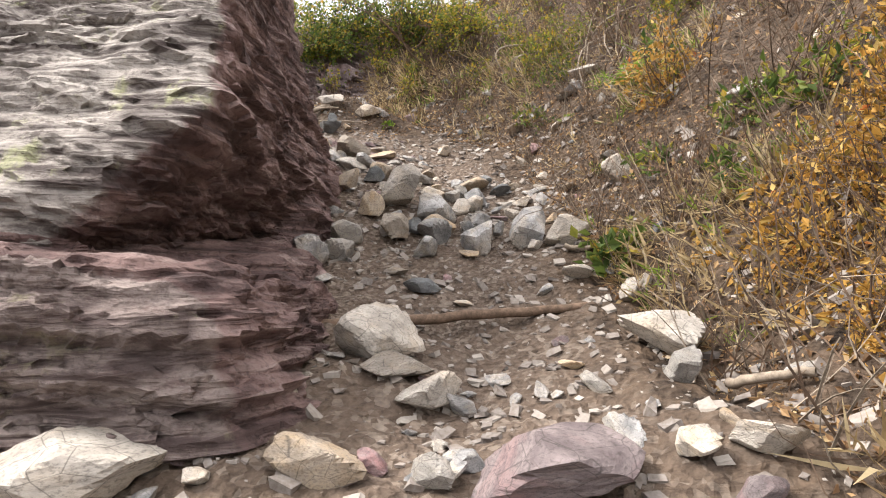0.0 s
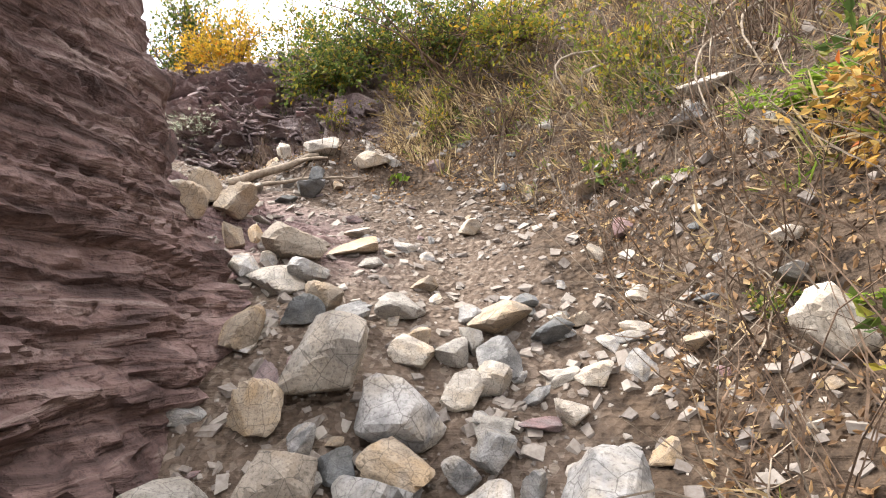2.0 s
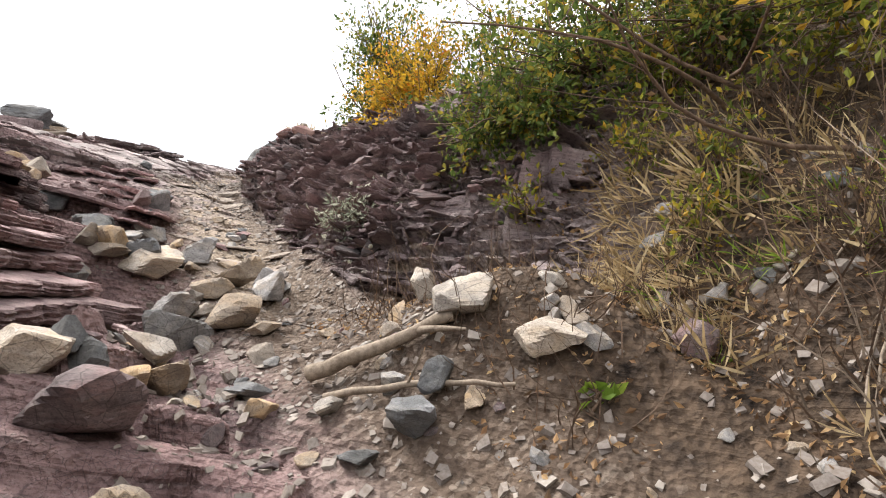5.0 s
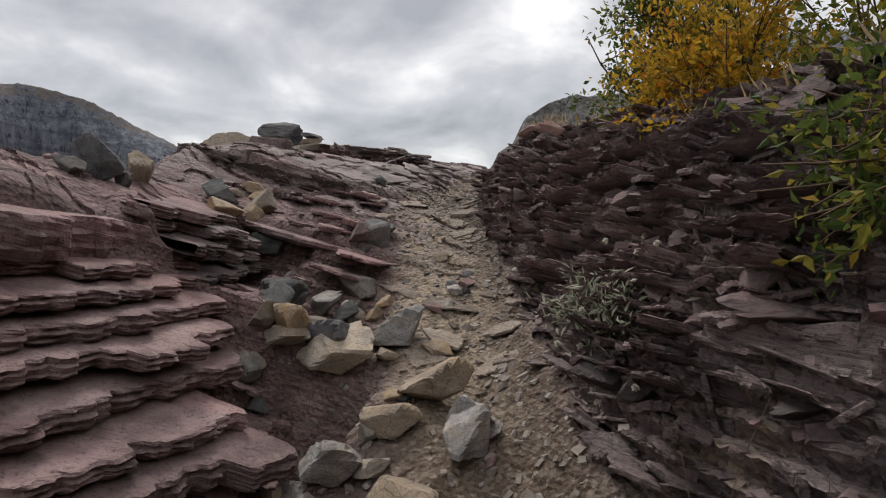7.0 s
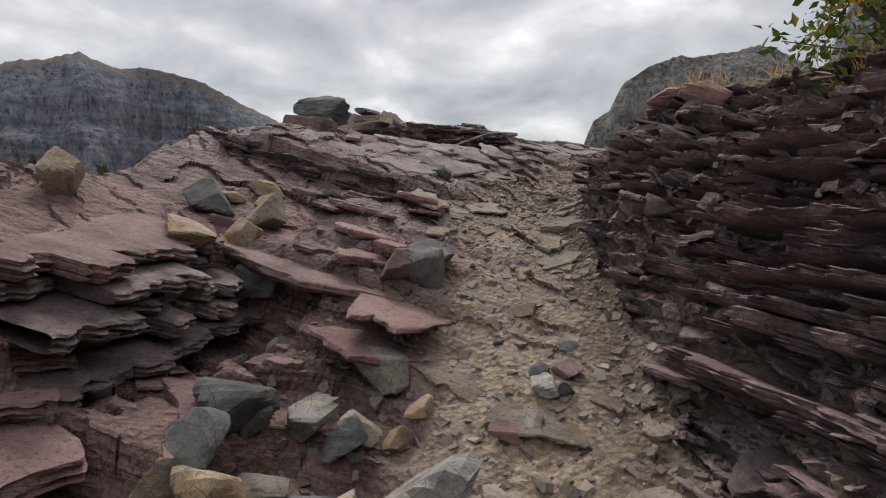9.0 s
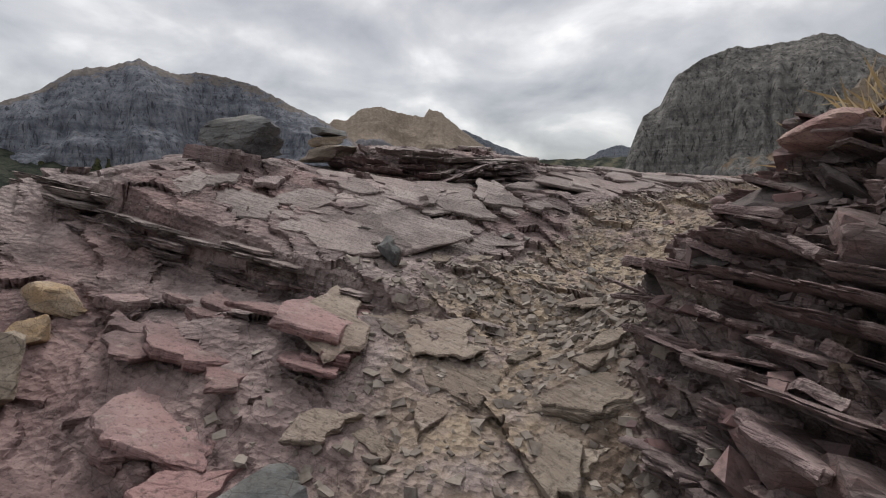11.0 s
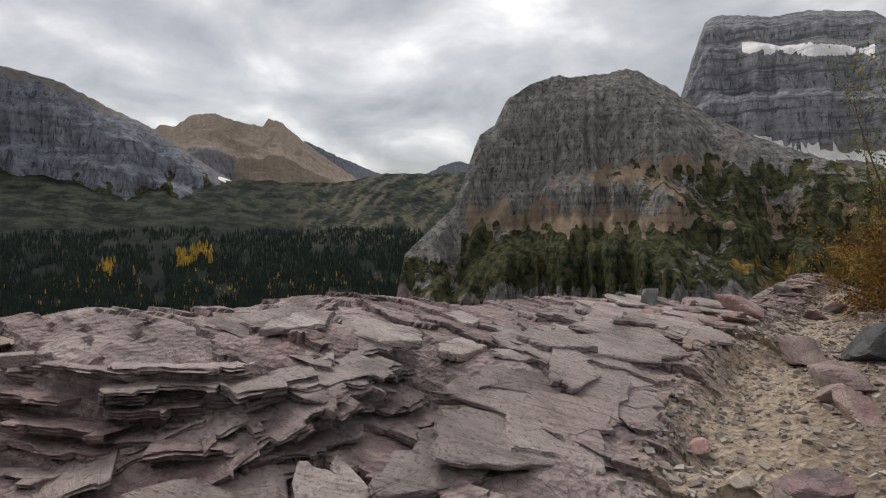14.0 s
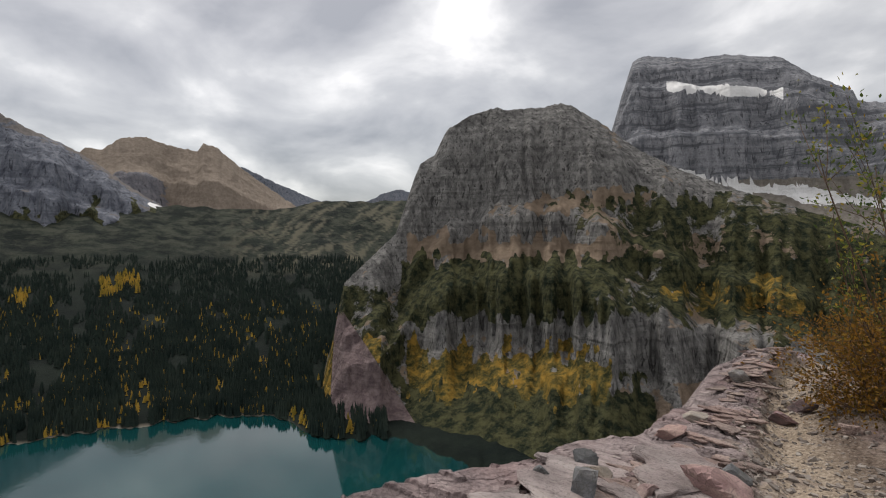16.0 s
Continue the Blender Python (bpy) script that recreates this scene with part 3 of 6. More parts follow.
    stair = (np.floor(q) + smooth01(fr, np.where(wall > 0.5, 0.84, 0.66), 0.99)) * pitch
    q2 = (b + 0.03 * fbm(x * 5, y * 5, octaves=2, seed=41)) / 0.04
    fr2 = q2 - np.floor(q2)
    fine = (np.floor(q2) + smooth01(fr2, 0.75, 0.98)) * 0.04
    z_beds = 0.72 * stair + 0.28 * fine - DIP_Y * y - DIP_X * x - (1 - smooth01(e1, 0.0, 0.05)) * 0.03
    layers, level = flakes(x, y, 0.35, 210)
    thick = (0.055 + 0.03 * vnoise(x * 0.6, y * 0.6, seed=33)) * (1 - 0.65 * left * (1 - smooth01(S, 11.6, 12.6))) * (1 - 0.5 * smooth01(S, 14.2, 15.2) * smooth01(-U, -3.3, -2.5))
    z_dip = h + thick * layers - (1 - smooth01(e1, 0.0, 0.02)) * 0.012
    z_rock = z_beds * steep + z_dip * (1 - steep) + 0.006 * fbm(x * 14, y * 14, octaves=3, seed=51)
    z_soil = h + 0.035 * fbm(x * 3.2, y * 3.2, octaves=4, seed=61) + 0.018 * np.abs(fbm(x * 11, y * 11, octaves=3, seed=71))
    bank = smooth01(U, 5.25, 5.9) * (1 - smooth01(S, 7.5, 8.5))
    z_soil = z_soil + bank * 0.10 * fbm(x * 1.6, y * 1.6, octaves=4, seed=81)
    # a heap of earth beside the trail, and a low earth step in the first metres
    z_soil = z_soil + 0.42 * np.exp(-(((x + 1.25) / 0.75) ** 2 + ((y - 7.0) / 0.42) ** 2))
    z = z_soil * (1 - rock) + z_rock * rock
    humus = np.clip(bank * (0.75 + 0.5 * smooth01(fbm(x * 1.1, y * 1.1, seed=91), -0.5, 0.3)) + 0.7 * np.exp(-(((x + 1.15) / 0.8) ** 2 + ((y - 7.0) / 0.45) ** 2)) + 0.25 * (S < 5) * smooth01(fbm(x * 2, y * 2, seed=92), -0.1, 0.6), 0, 1)
    humus = np.maximum(humus, smooth01(U, 8.0, 8.4) * 0.9)
    red = left * (1 - smooth01(S, 11.0, 12.8)) * 0.75 + smooth01(S, 15.2, 16.5) * smooth01(U, 4.6, 5.6) * 0.35
    dust = np.maximum(smooth01(0.9 - np.abs(U - 4.9), 0, 0.7), 0.0) * smooth01(S, 9, 11) + 0.9 * wall * (1 - smooth01(U, 6.6, 7.2)) * smooth01(fbm(x * 2, y * 2, seed=93), 0, 0.5)
    # undercut ledges: treads jut out towards the trail, risers stand back
    tx, ty = p[:, int(np.argmin(np.abs(u - 5.0))), 0][:, None] - x, p[:, int(np.argmin(np.abs(u - 5.0))), 1][:, None] - y
    away = np.maximum(np.hypot(tx, ty), 0.2)
    ledge = rock * steep * (np.exp(-(fr / 0.16) ** 2) - np.exp(-((fr - 0.80) / 0.12) ** 2)) * (0.018 + 0.035 * wall)
    # plates overhang their risers: across each edge the upper rim moves out, the lower back
    around = (np.roll(level, 1, 0) + np.roll(level, -1, 0) + np.roll(level, 1, 1) + np.roll(level, -1, 1)) / 4
    jut = np.clip((level - around) * 2.5, -1, 1)
    ls, lu = np.gradient(around)
    xs, xu = np.gradient(x)
    ys, yu = np.gradient(y)
    det = xs * yu - xu * ys
    det = np.where(np.abs(det) < 1e-7, 1e-7, det)
    gx, gy = (ls * yu - lu * ys) / det, (lu * xs - ls * xu) / det
    size = np.maximum(np.hypot(gx, gy), 1e-6)
    jx, jy = -gx / size, -gy / size
    thin = rock * (1 - steep) * jut * 0.028 * smooth01(thick, 0.02, 0.05)
    x = x + ledge * tx / away + thin * jx
    y = y + ledge * ty / away + thin * jy
    v = np.stack([x, y, z], -1).reshape(-1, 3)
    me = mesh_np("ground", v, grid_faces(len(s), len(u)), False,
                 {"soil": (1 - rock).ravel(), "humus": humus.ravel(), "red": np.clip(red, 0, 1).ravel(), "dust": np.clip(dust, 0, 1).ravel()})
    return me


ground_mesh = shape_ground()
ground = part("ground", ground_mesh, M_GROUND)
tagged(ground, "purple-grey bedded rock ledges and stony brown trail soil", "ground", kind="structure")

from mathutils.bvhtree import BVHTree
_v = np.empty(len(ground_mesh.vertices) * 3, np.float32); ground_mesh.vertices.foreach_get("co", _v)
_f = np.empty(len(ground_mesh.loops), np.int32); ground_mesh.loops.foreach_get("vertex_index", _f)
TREE = BVHTree.FromPolygons(_v.reshape(-1, 3).tolist(), _f.reshape(-1, 4).tolist())


def drop(x, y, top=30.0):
    """The ground's place and normal under (x, y)."""
    place, normal, _, _ = TREE.ray_cast((x, y, top), (0, 0, -1))
    if place is None:
        return Vector((x, y, 0.0)), Vector((0, 0, 1))
    return place, normal if normal.z > 0 else -normal


_KS = np.linspace(0, 20, 1601)
_RAILS = np.stack([spline(r, _KS) for r in (L_TOP, L_MID, L_TOE, TRAIL, R_TOE, R_MID, R_TOP)])


def on_plan(k, u):
    """The plan's smooth surface at station k along the trail, u from -3 (top of the left bank) over -1 and 1 (the floor's edges) to 3."""
    j = min(max(int(round(k * 80)), 0), 1600)
    a = min(max(u + 3, 0), 5.999)
    i = int(a)
    f = a - i
    return _RAILS[i, j] * (1 - f) + _RAILS[i + 1, j] * f


def station(k, u):
    p = on_plan(k, u)
    return p[0], p[1]


def lie(k, u):
    """The normal of the plan's smooth surface."""
    a, b = on_plan(k + 0.3, u) - on_plan(k - 0.3, u), on_plan(k, u + 0.3) - on_plan(k, u - 0.3)
    n = np.cross(a, b)
    n = n if n[2] > 0 else -n
    return Vector(n / np.linalg.norm(n))


# ---- the distance: valley, lake, mountains, as seen from the ledge ----
EYE = np.array([-8.5, 10.0, 7.0])
LAKE_Z = -243.0


def polar(heading, r):
    a = np.radians(heading)
    return EYE[0] - np.sin(a) * r, EYE[1] + np.cos(a) * r


def ridge(name, crest, r_base, r_crest, z_base, profile, material, label, nh=420, nr=130, rough=1.0, ribs=1.0, seed=0, extra=None, steep=0.6, depth=500.0):
    """A mountain: crest (heading, elevation) pairs, a face from base to crest with the profile's cliffs and benches, and a back slope."""
    hs = np.array([c[0] for c in crest])[::-1]
    es = np.array([c[1] for c in crest])[::-1]
    head = np.linspace(hs[0], hs[-1], nh)
    elev = np.interp(head, hs, es)
    pt, pz = np.array([q[0] for q in profile]), np.array([q[1] for q in profile])
    even = np.linspace(0, 1, 400)
    way = even * 0.3 + np.interp(even, pt, pz)
    t = np.interp(np.linspace(0, way[-1], nr), way, even)
    H, T = np.meshgrid(head, t, indexing="ij")
    rc = r_crest(head) if callable(r_crest) else np.full(nh, float(r_crest))
    rb = r_base(head) if callable(r_base) else np.full(nh, float(r_base))
    wob = fbm(head * 0.22, head * 0, octaves=4, seed=seed) * (rc - rb) * 0.10 * ribs
    zc = EYE[2] + np.tan(np.radians(elev)) * rc + fbm(head * 3.0, head * 0, octaves=3, seed=seed + 3) * 0.0011 * rc * rough
    zb = z_base(head) if callable(z_base) else np.full(nh, float(z_base))
    zb = np.minimum(zb, zc - 5)
    Tw = np.clip(T + 0.06 * fbm(H * 0.22, T * 3, octaves=4, seed=seed + 9) * np.sin(np.pi * T), 0, 1)
    f = np.interp(Tw, pt, pz)
    R = rb[:, None] + (rc - rb)[:, None] * T
    R = R + wob[:, None] * np.sin(np.pi * T)
    gully = np.abs(fbm(H * 0.42, T * 2.5, octaves=4, seed=seed + 5, rough=0.5))
    R = R + (gully - 0.3) * (rc - rb)[:, None] * 0.05 * ribs * np.sin(np.pi * np.clip(T * 1.02, 0, 1))
    Z = zb[:, None] + (zc - zb)[:, None] * f
    Z = Z + fbm(H * 0.7, T * 9, octaves=4, seed=seed + 7) * (zc - zb)[:, None] * 0.012 * rough * np.sin(np.pi * T)
    slope = np.gradient(Z, axis=1) / np.maximum(np.gradient(R, axis=1), 0.3)
    gentle = 1 - smooth01(slope, 0.75 * steep, 1.5 * steep)
    X, Y = polar(H, R)
    # back slope
    back = np.linspace(0, 1, 6)[1:]
    Xb, Yb = polar(head[:, None], rc[:, None] + depth * back[None, :])
    Zb = zc[:, None] + (zb - zc)[:, None] * back[None, :]
    P = np.concatenate([np.stack([X, Y, Z], -1), np.stack([Xb, Yb, Zb], -1)], 1)
    attrs = {"gentle": gentle, "scrub": gentle * 0, "gold": gentle * 0, "fan": gentle * 0, "snow": gentle * 0}
    el = np.degrees(np.arctan2(Z - EYE[2], R))
    if extra:
        attrs.update(extra(H, T, el, gentle, Z))
    pad = lambda q: np.concatenate([q, np.zeros((nh, 5))], 1).ravel()
    me = mesh_np(name, P.reshape(-1, 3), grid_faces(nh, nr + 5), True, {k: pad(np.clip(v, 0, 1)) for k, v in attrs.items()})
    ob = part(name, me, material)
    return tagged(ob, label, "mountain", kind="structure")


def band(H, E, h0, h1, e0, e1, soft=0.4, wave=0.0, seed=0):
    """1 inside a patch of the face between two headings and two elevations."""
    E = E + wave * fbm(H * 1.3, E * 0.8, octaves=3, seed=seed)
    return smooth01(H, min(h0, h1) - soft, min(h0, h1) + soft) * (1 - smooth01(H, max(h0, h1) - soft, max(h0, h1) + soft)) * \
        smooth01(E, e0 - soft, e0 + soft) * (1 - smooth01(E, e1 - soft, e1 + soft))


# Bluish rock tones: distance haze is mixed into the farther mountains' colours.
M_HAZE_CLIFFS = mountain_material("haze_blue_cliffs", (0.085, 0.092, 0.115), (0.225, 0.235, 0.265), (0.19, 0.17, 0.16), 0.5, 0.3, 0.6)
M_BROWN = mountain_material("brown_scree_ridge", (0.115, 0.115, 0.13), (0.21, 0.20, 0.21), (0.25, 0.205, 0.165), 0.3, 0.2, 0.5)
M_FAR = mountain_material("far_haze_ridge", (0.14, 0.155, 0.185), (0.22, 0.23, 0.26), (0.24, 0.23, 0.22), 0.3, 0.0)
M_POINT = mountain_material("grey_cliff_mountain", (0.085, 0.082, 0.08), (0.285, 0.275, 0.26), (0.25, 0.19, 0.14), 0.35, 0.7, 1.5)
M_WALL = mountain_material("banded_cliff_wall", (0.12, 0.125, 0.14), (0.30, 0.30, 0.315), (0.25, 0.225, 0.195), 0.8, 0.1, 0.9)

CLIFFS = [(0, 0), (0.25, 0.14), (0.45, 0.30), (0.52, 0.48), (0.64, 0.56), (0.70, 0.74), (0.82, 0.86), (1, 1)]
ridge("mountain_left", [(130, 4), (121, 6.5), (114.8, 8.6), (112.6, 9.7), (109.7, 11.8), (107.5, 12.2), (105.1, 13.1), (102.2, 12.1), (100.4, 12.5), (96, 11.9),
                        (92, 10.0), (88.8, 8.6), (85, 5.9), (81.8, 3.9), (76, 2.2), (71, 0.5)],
      2600, 3500, -60, CLIFFS, M_HAZE_CLIFFS, "cliff-banded mountain with brown upper slopes, haze-blue in its colour", seed=100, rough=1.2, ribs=1.6,
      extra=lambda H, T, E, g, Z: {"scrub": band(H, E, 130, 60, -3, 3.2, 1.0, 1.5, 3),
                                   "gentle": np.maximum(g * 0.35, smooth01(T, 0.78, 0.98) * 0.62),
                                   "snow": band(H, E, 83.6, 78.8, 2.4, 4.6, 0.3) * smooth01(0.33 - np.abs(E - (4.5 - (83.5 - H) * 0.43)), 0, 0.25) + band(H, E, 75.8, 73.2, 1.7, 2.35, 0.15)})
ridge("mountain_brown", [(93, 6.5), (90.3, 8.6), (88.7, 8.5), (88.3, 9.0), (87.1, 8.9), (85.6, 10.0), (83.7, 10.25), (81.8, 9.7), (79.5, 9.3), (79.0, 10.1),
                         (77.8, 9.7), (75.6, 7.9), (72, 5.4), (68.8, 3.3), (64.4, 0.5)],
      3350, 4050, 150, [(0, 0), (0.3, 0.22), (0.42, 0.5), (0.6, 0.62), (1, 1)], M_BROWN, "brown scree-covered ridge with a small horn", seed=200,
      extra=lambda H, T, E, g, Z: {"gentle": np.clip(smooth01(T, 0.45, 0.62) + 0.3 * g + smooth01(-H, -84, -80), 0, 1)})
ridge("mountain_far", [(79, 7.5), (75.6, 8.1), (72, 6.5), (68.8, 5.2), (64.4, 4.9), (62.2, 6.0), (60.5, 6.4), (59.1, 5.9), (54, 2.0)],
      4150, 4450, 150, [(0, 0), (0.5, 0.35), (1, 1)], M_FAR, "distant ridge at the head of the valley, painted haze blue", nh=200, nr=60, seed=300, depth=200,
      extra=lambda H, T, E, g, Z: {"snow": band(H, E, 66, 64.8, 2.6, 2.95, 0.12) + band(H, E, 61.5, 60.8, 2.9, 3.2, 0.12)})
ridge("mountain_wall", [(43, 4), (41.2, 6.5), (39.9, 12), (39.1, 14.7), (38.1, 17.5), (37.5, 17.9), (36.5, 17.95), (32.7, 17.3), (30.3, 17.35), (26, 16.5), (23.9, 14.9),
                        (20.8, 13), (20.5, 12.2), (18.7, 11.8), (14, 9.5), (8, 5.5), (0, 3)],
      1900, 2600, 20, [(0, 0), (0.3, 0.25), (0.36, 0.48), (0.5, 0.54), (0.56, 0.74), (0.70, 0.80), (0.74, 0.88), (0.9, 0.95), (1, 1)], M_WALL,
      "massive grey mountain wall with snow bands", seed=400, ribs=0.8,
      extra=lambda H, T, E, g, Z: {"snow": smooth01(0.32 + 0.25 * vnoise(H * 0.9, H * 0, seed=8) - np.abs(E - (15.3 - (35.1 - H) * 0.19)), -0.02, 0.06) * band(H, E, 35.1, 25.7, 8, 18, 0.1)
                                   + smooth01(0.62 + 0.3 * vnoise(H * 0.7, H * 0, seed=9) - np.abs(E - (6.9 - (33.6 - H) * 0.2)), -0.02, 0.06) * band(H, E, 35.5, 10, 2, 8, 0.1),
                                   "gentle": g * 0.3 + 0.8 * band(H, E, 42, 0, -5, 6.5, 0.8)})


def point_extra(H, T, E, g, Z):
    fan_mid = 64.8 + (E + 11.5) * 0.30
    fan = smooth01(0.5 + (-6.0 - E) * 0.36 - np.abs(H - fan_mid), -0.2, 0.2) * (E < -5.8) * (E > -18)
    return {"scrub": np.clip(band(H, E, 60.5, 10, -6.5, -0.3, 0.5, 1.2, 1) * (0.3 + 0.7 * smooth01(H + 2.0 * fbm(H * 0.5, E * 0.5, octaves=3, seed=15), 35, 48)) + band(H, E, 60, 5, -8, 5.5, 0.8, 1.4, 2) * 0.62 * smooth01(-H + 1.5 * E, -50, -30) + band(H, E, 70, 60, -17, -3, 1) * 0.6
                             + band(H, E, 60, 36, -30, -12.0, 0.8, 1.5, 4), 0, 1),
            "gold": np.clip(band(H, E, 60, 40, -13.5, -9.2, 0.5, 1.8, 5) + 0.8 * band(H, E, 70, 62.5, -17, -8, 0.6, 1.2, 6) * (1 - fan) + 0.6 * band(H, E, 36, 24, -5, -2.5, 0.6, 1.0, 7), 0, 1),
            "fan": np.clip(fan, 0, 1),
            "gentle": np.clip(g * 0.5 + 0.9 * band(H, E, 60, 20, -0.8, 1.8, 0.5, 1.0, 8) + 0.8 * band(H, E, 48, 36, 4.3, 5.8, 0.5, 0.8, 9), 0, 1)}


ridge("mountain_point", [(69, -16), (67.2, -8.25), (66.1, -2.8), (61.1, 1.95), (59.1, 7.8), (58.6, 8.9), (57.2, 9.75), (56, 12.2), (53.8, 13.5), (51, 14.27), (50.1, 14),
                         (46.5, 14.1), (44.9, 14.4), (43.8, 14.15), (41.2, 12.55), (37.6, 9.75), (34.1, 7.75), (29.5, 5.75), (23.2, 3.3), (18.8, 1.8), (10, 0.8), (-5, 0.5)],
      lambda h: np.interp(h, [20, 45, 60, 70], [520, 640, 800, 850]), lambda h: np.interp(h, [10, 35, 45, 58, 69], [1150, 1250, 1300, 1250, 1000]), LAKE_Z - 2,
      [(0, 0), (0.16, 0.07), (0.34, 0.20), (0.40, 0.36), (0.54, 0.43), (0.62, 0.47), (0.66, 0.56), (0.76, 0.62), (0.82, 0.76), (0.9, 0.90), (1, 1)], M_POINT,
      "steep grey rock mountain rising from the lake with scrub benches", nh=640, nr=220, seed=500, ribs=1.3, extra=point_extra)


# valley floor: from under the ledge across the lake to the feet of the mountains
SHORE_H, SHORE_R = [50, 61.6, 66.6, 69.3, 71.9, 77, 81.8, 87.8, 93.9, 105, 125], [600, 770, 760, 800, 890, 930, 935, 930, 915, 840, 760]


def valley():
    head = np.linspace(-10, 140, 620)
    r = np.concatenate([np.linspace(8, 500, 40), np.linspace(520, 3300, 150)])
    H, Rr = np.meshgrid(head, r, indexing="ij")
    shore = np.interp(H, SHORE_H, SHORE_R) + 14 * fbm(H * 0.9, H * 0, octaves=3, seed=600)
    beyond = np.clip(Rr - shore, 0, None)
    z = LAKE_Z - 6 + 9 * smooth01(beyond, 0, 40) + 0.06 * beyond + 0.000062 * beyond ** 2
    z = z + 9 * fbm(H * 0.25, Rr * 0.003, octaves=4, seed=610) * smooth01(beyond, 60, 500)
    near = smooth01(-Rr, -330, -8)
    z = np.maximum(z, LAKE_Z - 6 + (-LAKE_Z - 14) * near)
    X, Y = polar(H, Rr)
    me = mesh_np("valley_floor", np.stack([X, Y, z], -1).reshape(-1, 3), grid_faces(len(head), len(r)), True)
    k = Nodes("shaded_woods_floor", 0.95)
    k.bsdf.inputs["Specular IOR Level"].default_value = 0.05
    # Near-black base: the shade between the firs is put into the floor's colour.
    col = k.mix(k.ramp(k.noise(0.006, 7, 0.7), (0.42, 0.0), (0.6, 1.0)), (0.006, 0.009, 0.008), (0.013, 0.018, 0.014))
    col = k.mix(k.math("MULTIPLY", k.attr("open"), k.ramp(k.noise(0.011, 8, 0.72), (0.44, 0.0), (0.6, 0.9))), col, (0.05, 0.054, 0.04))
    col = k.mix(k.attr("strips"), col, (0.115, 0.105, 0.075))
    col = k.mix(k.attr("beach"), col, (0.30, 0.26, 0.21))
    me.attributes.new("beach", "FLOAT", "POINT").data.foreach_set(
        "value", (band(H, beyond, 100, 72, 1, 22, 3) * 1.0).astype(np.float32).ravel())
    me.attributes.new("open", "FLOAT", "POINT").data.foreach_set("value", smooth01(beyond, 900, 2000).astype(np.float32).ravel())
    gullies = 0.7 * smooth01(fbm(H * 1.5 + beyond * 0.009, beyond * 0.0035 - H * 0.5, octaves=5, seed=620, rough=0.65), 0.1, 0.7) * smooth01(beyond, 1100, 1500) * (1 - smooth01(H, 72, 80))
    me.attributes.new("strips", "FLOAT", "POINT").data.foreach_set("value", gullies.astype(np.float32).ravel())
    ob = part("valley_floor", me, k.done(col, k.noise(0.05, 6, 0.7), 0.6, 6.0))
    tagged(ob, "dark wooded valley floor with a pale lake shore", "valley", kind="structure")
    return BVHTree.FromPolygons(np.stack([X, Y, z], -1).reshape(-1, 3).tolist(), grid_faces(len(head), len(r)).tolist())


VALLEY = valley()


def lake():
    head = np.linspace(45, 140, 40)
    r = np.array([150.0, 400.0, 1000.0])
    H, Rr = np.meshgrid(head, r, indexing="ij")
    X, Y = polar(H, Rr)
    me = mesh_np("lake", np.stack([X, Y, np.full_like(X, LAKE_Z)], -1).reshape(-1, 3), grid_faces(len(head), 3), True)
    k = Nodes("turquoise_lake_water", 0.03)
    k.bsdf.inputs["Specular IOR Level"].default_value = 0.5
    col = k.ramp(k.noise(0.004, 3), (0.35, (0.002, 0.028, 0.03)), (0.7, (0.004, 0.045, 0.046)))
    ob = part("lake", me, k.done(col, k.noise(0.12, 4), 0.05, 1.0))
    tagged(ob, "turquoise glacial lake with a calm reflecting surface", "lake", kind="structure")


lake()


def forest(name, n, label, material, h_range, out_range, height, seed):
    """Conifers of the valley as one mass: each a tapered, ragged cone of three tiers."""
    g = np.random.default_rng(seed)
    hd = g.uniform(*h_range, n * 2)
    back = g.uniform(0, 1, n * 2) ** 1.7 * (out_range[1] - out_range[0]) + out_range[0]
    r = np.interp(hd, SHORE_H, SHORE_R) + back
    keep = fbm(hd * 0.8, back * 0.006, octaves=3, seed=seed) > (-0.55 if n > 5000 else -0.1)
    hd, r = hd[keep][:n], r[keep][:n]
    X, Y = polar(hd, r)
    verts, faces = [], []
    sides = 6
    ang = np.linspace(0, 2 * np.pi, sides, endpoint=False)
    count = 0
    for x, y in zip(X.tolist(), Y.tolist()):
        hit = VALLEY.ray_cast((x, y, 900.0), (0, 0, -1))[0]
        if hit is None or hit.z < LAKE_Z + 0.5:
            continue
        tall = height * g.uniform(0.55, 1.25)
        wide = tall * g.uniform(0.13, 0.19) * (1.0 if n > 5000 else 1.7)
        for lo, hi, w in ((0.05, 0.55, 1.0), (0.35, 0.8, 0.72), (0.62, 1.0, 0.45)):
            jitter = g.uniform(0.75, 1.2, sides)
            ring = np.stack([x + np.cos(ang) * wide * w * jitter, y + np.sin(ang) * wide * w * jitter, np.full(sides, hit.z + tall * lo)], 1)
            verts.append(ring); verts.append([[x, y, hit.z + tall * hi]])
            i = np.arange(sides)
            faces.append(np.stack([count + i, count + (i + 1) % sides, np.full(sides, count + sides)], 1))
            count += sides + 1
    me = mesh_np(name, np.concatenate(verts), np.concatenate(faces), False)
    ob = part(name, me, material)
    tagged(ob, label, "forest", kind="stuff")


def tree_material(name, *stops):
    k = Nodes(name, 0.95)
    k.bsdf.inputs["Specular IOR Level"].default_value = 0.05
    return k.done(k.ramp(k.noise(0.02, 6, 0.8), *stops))


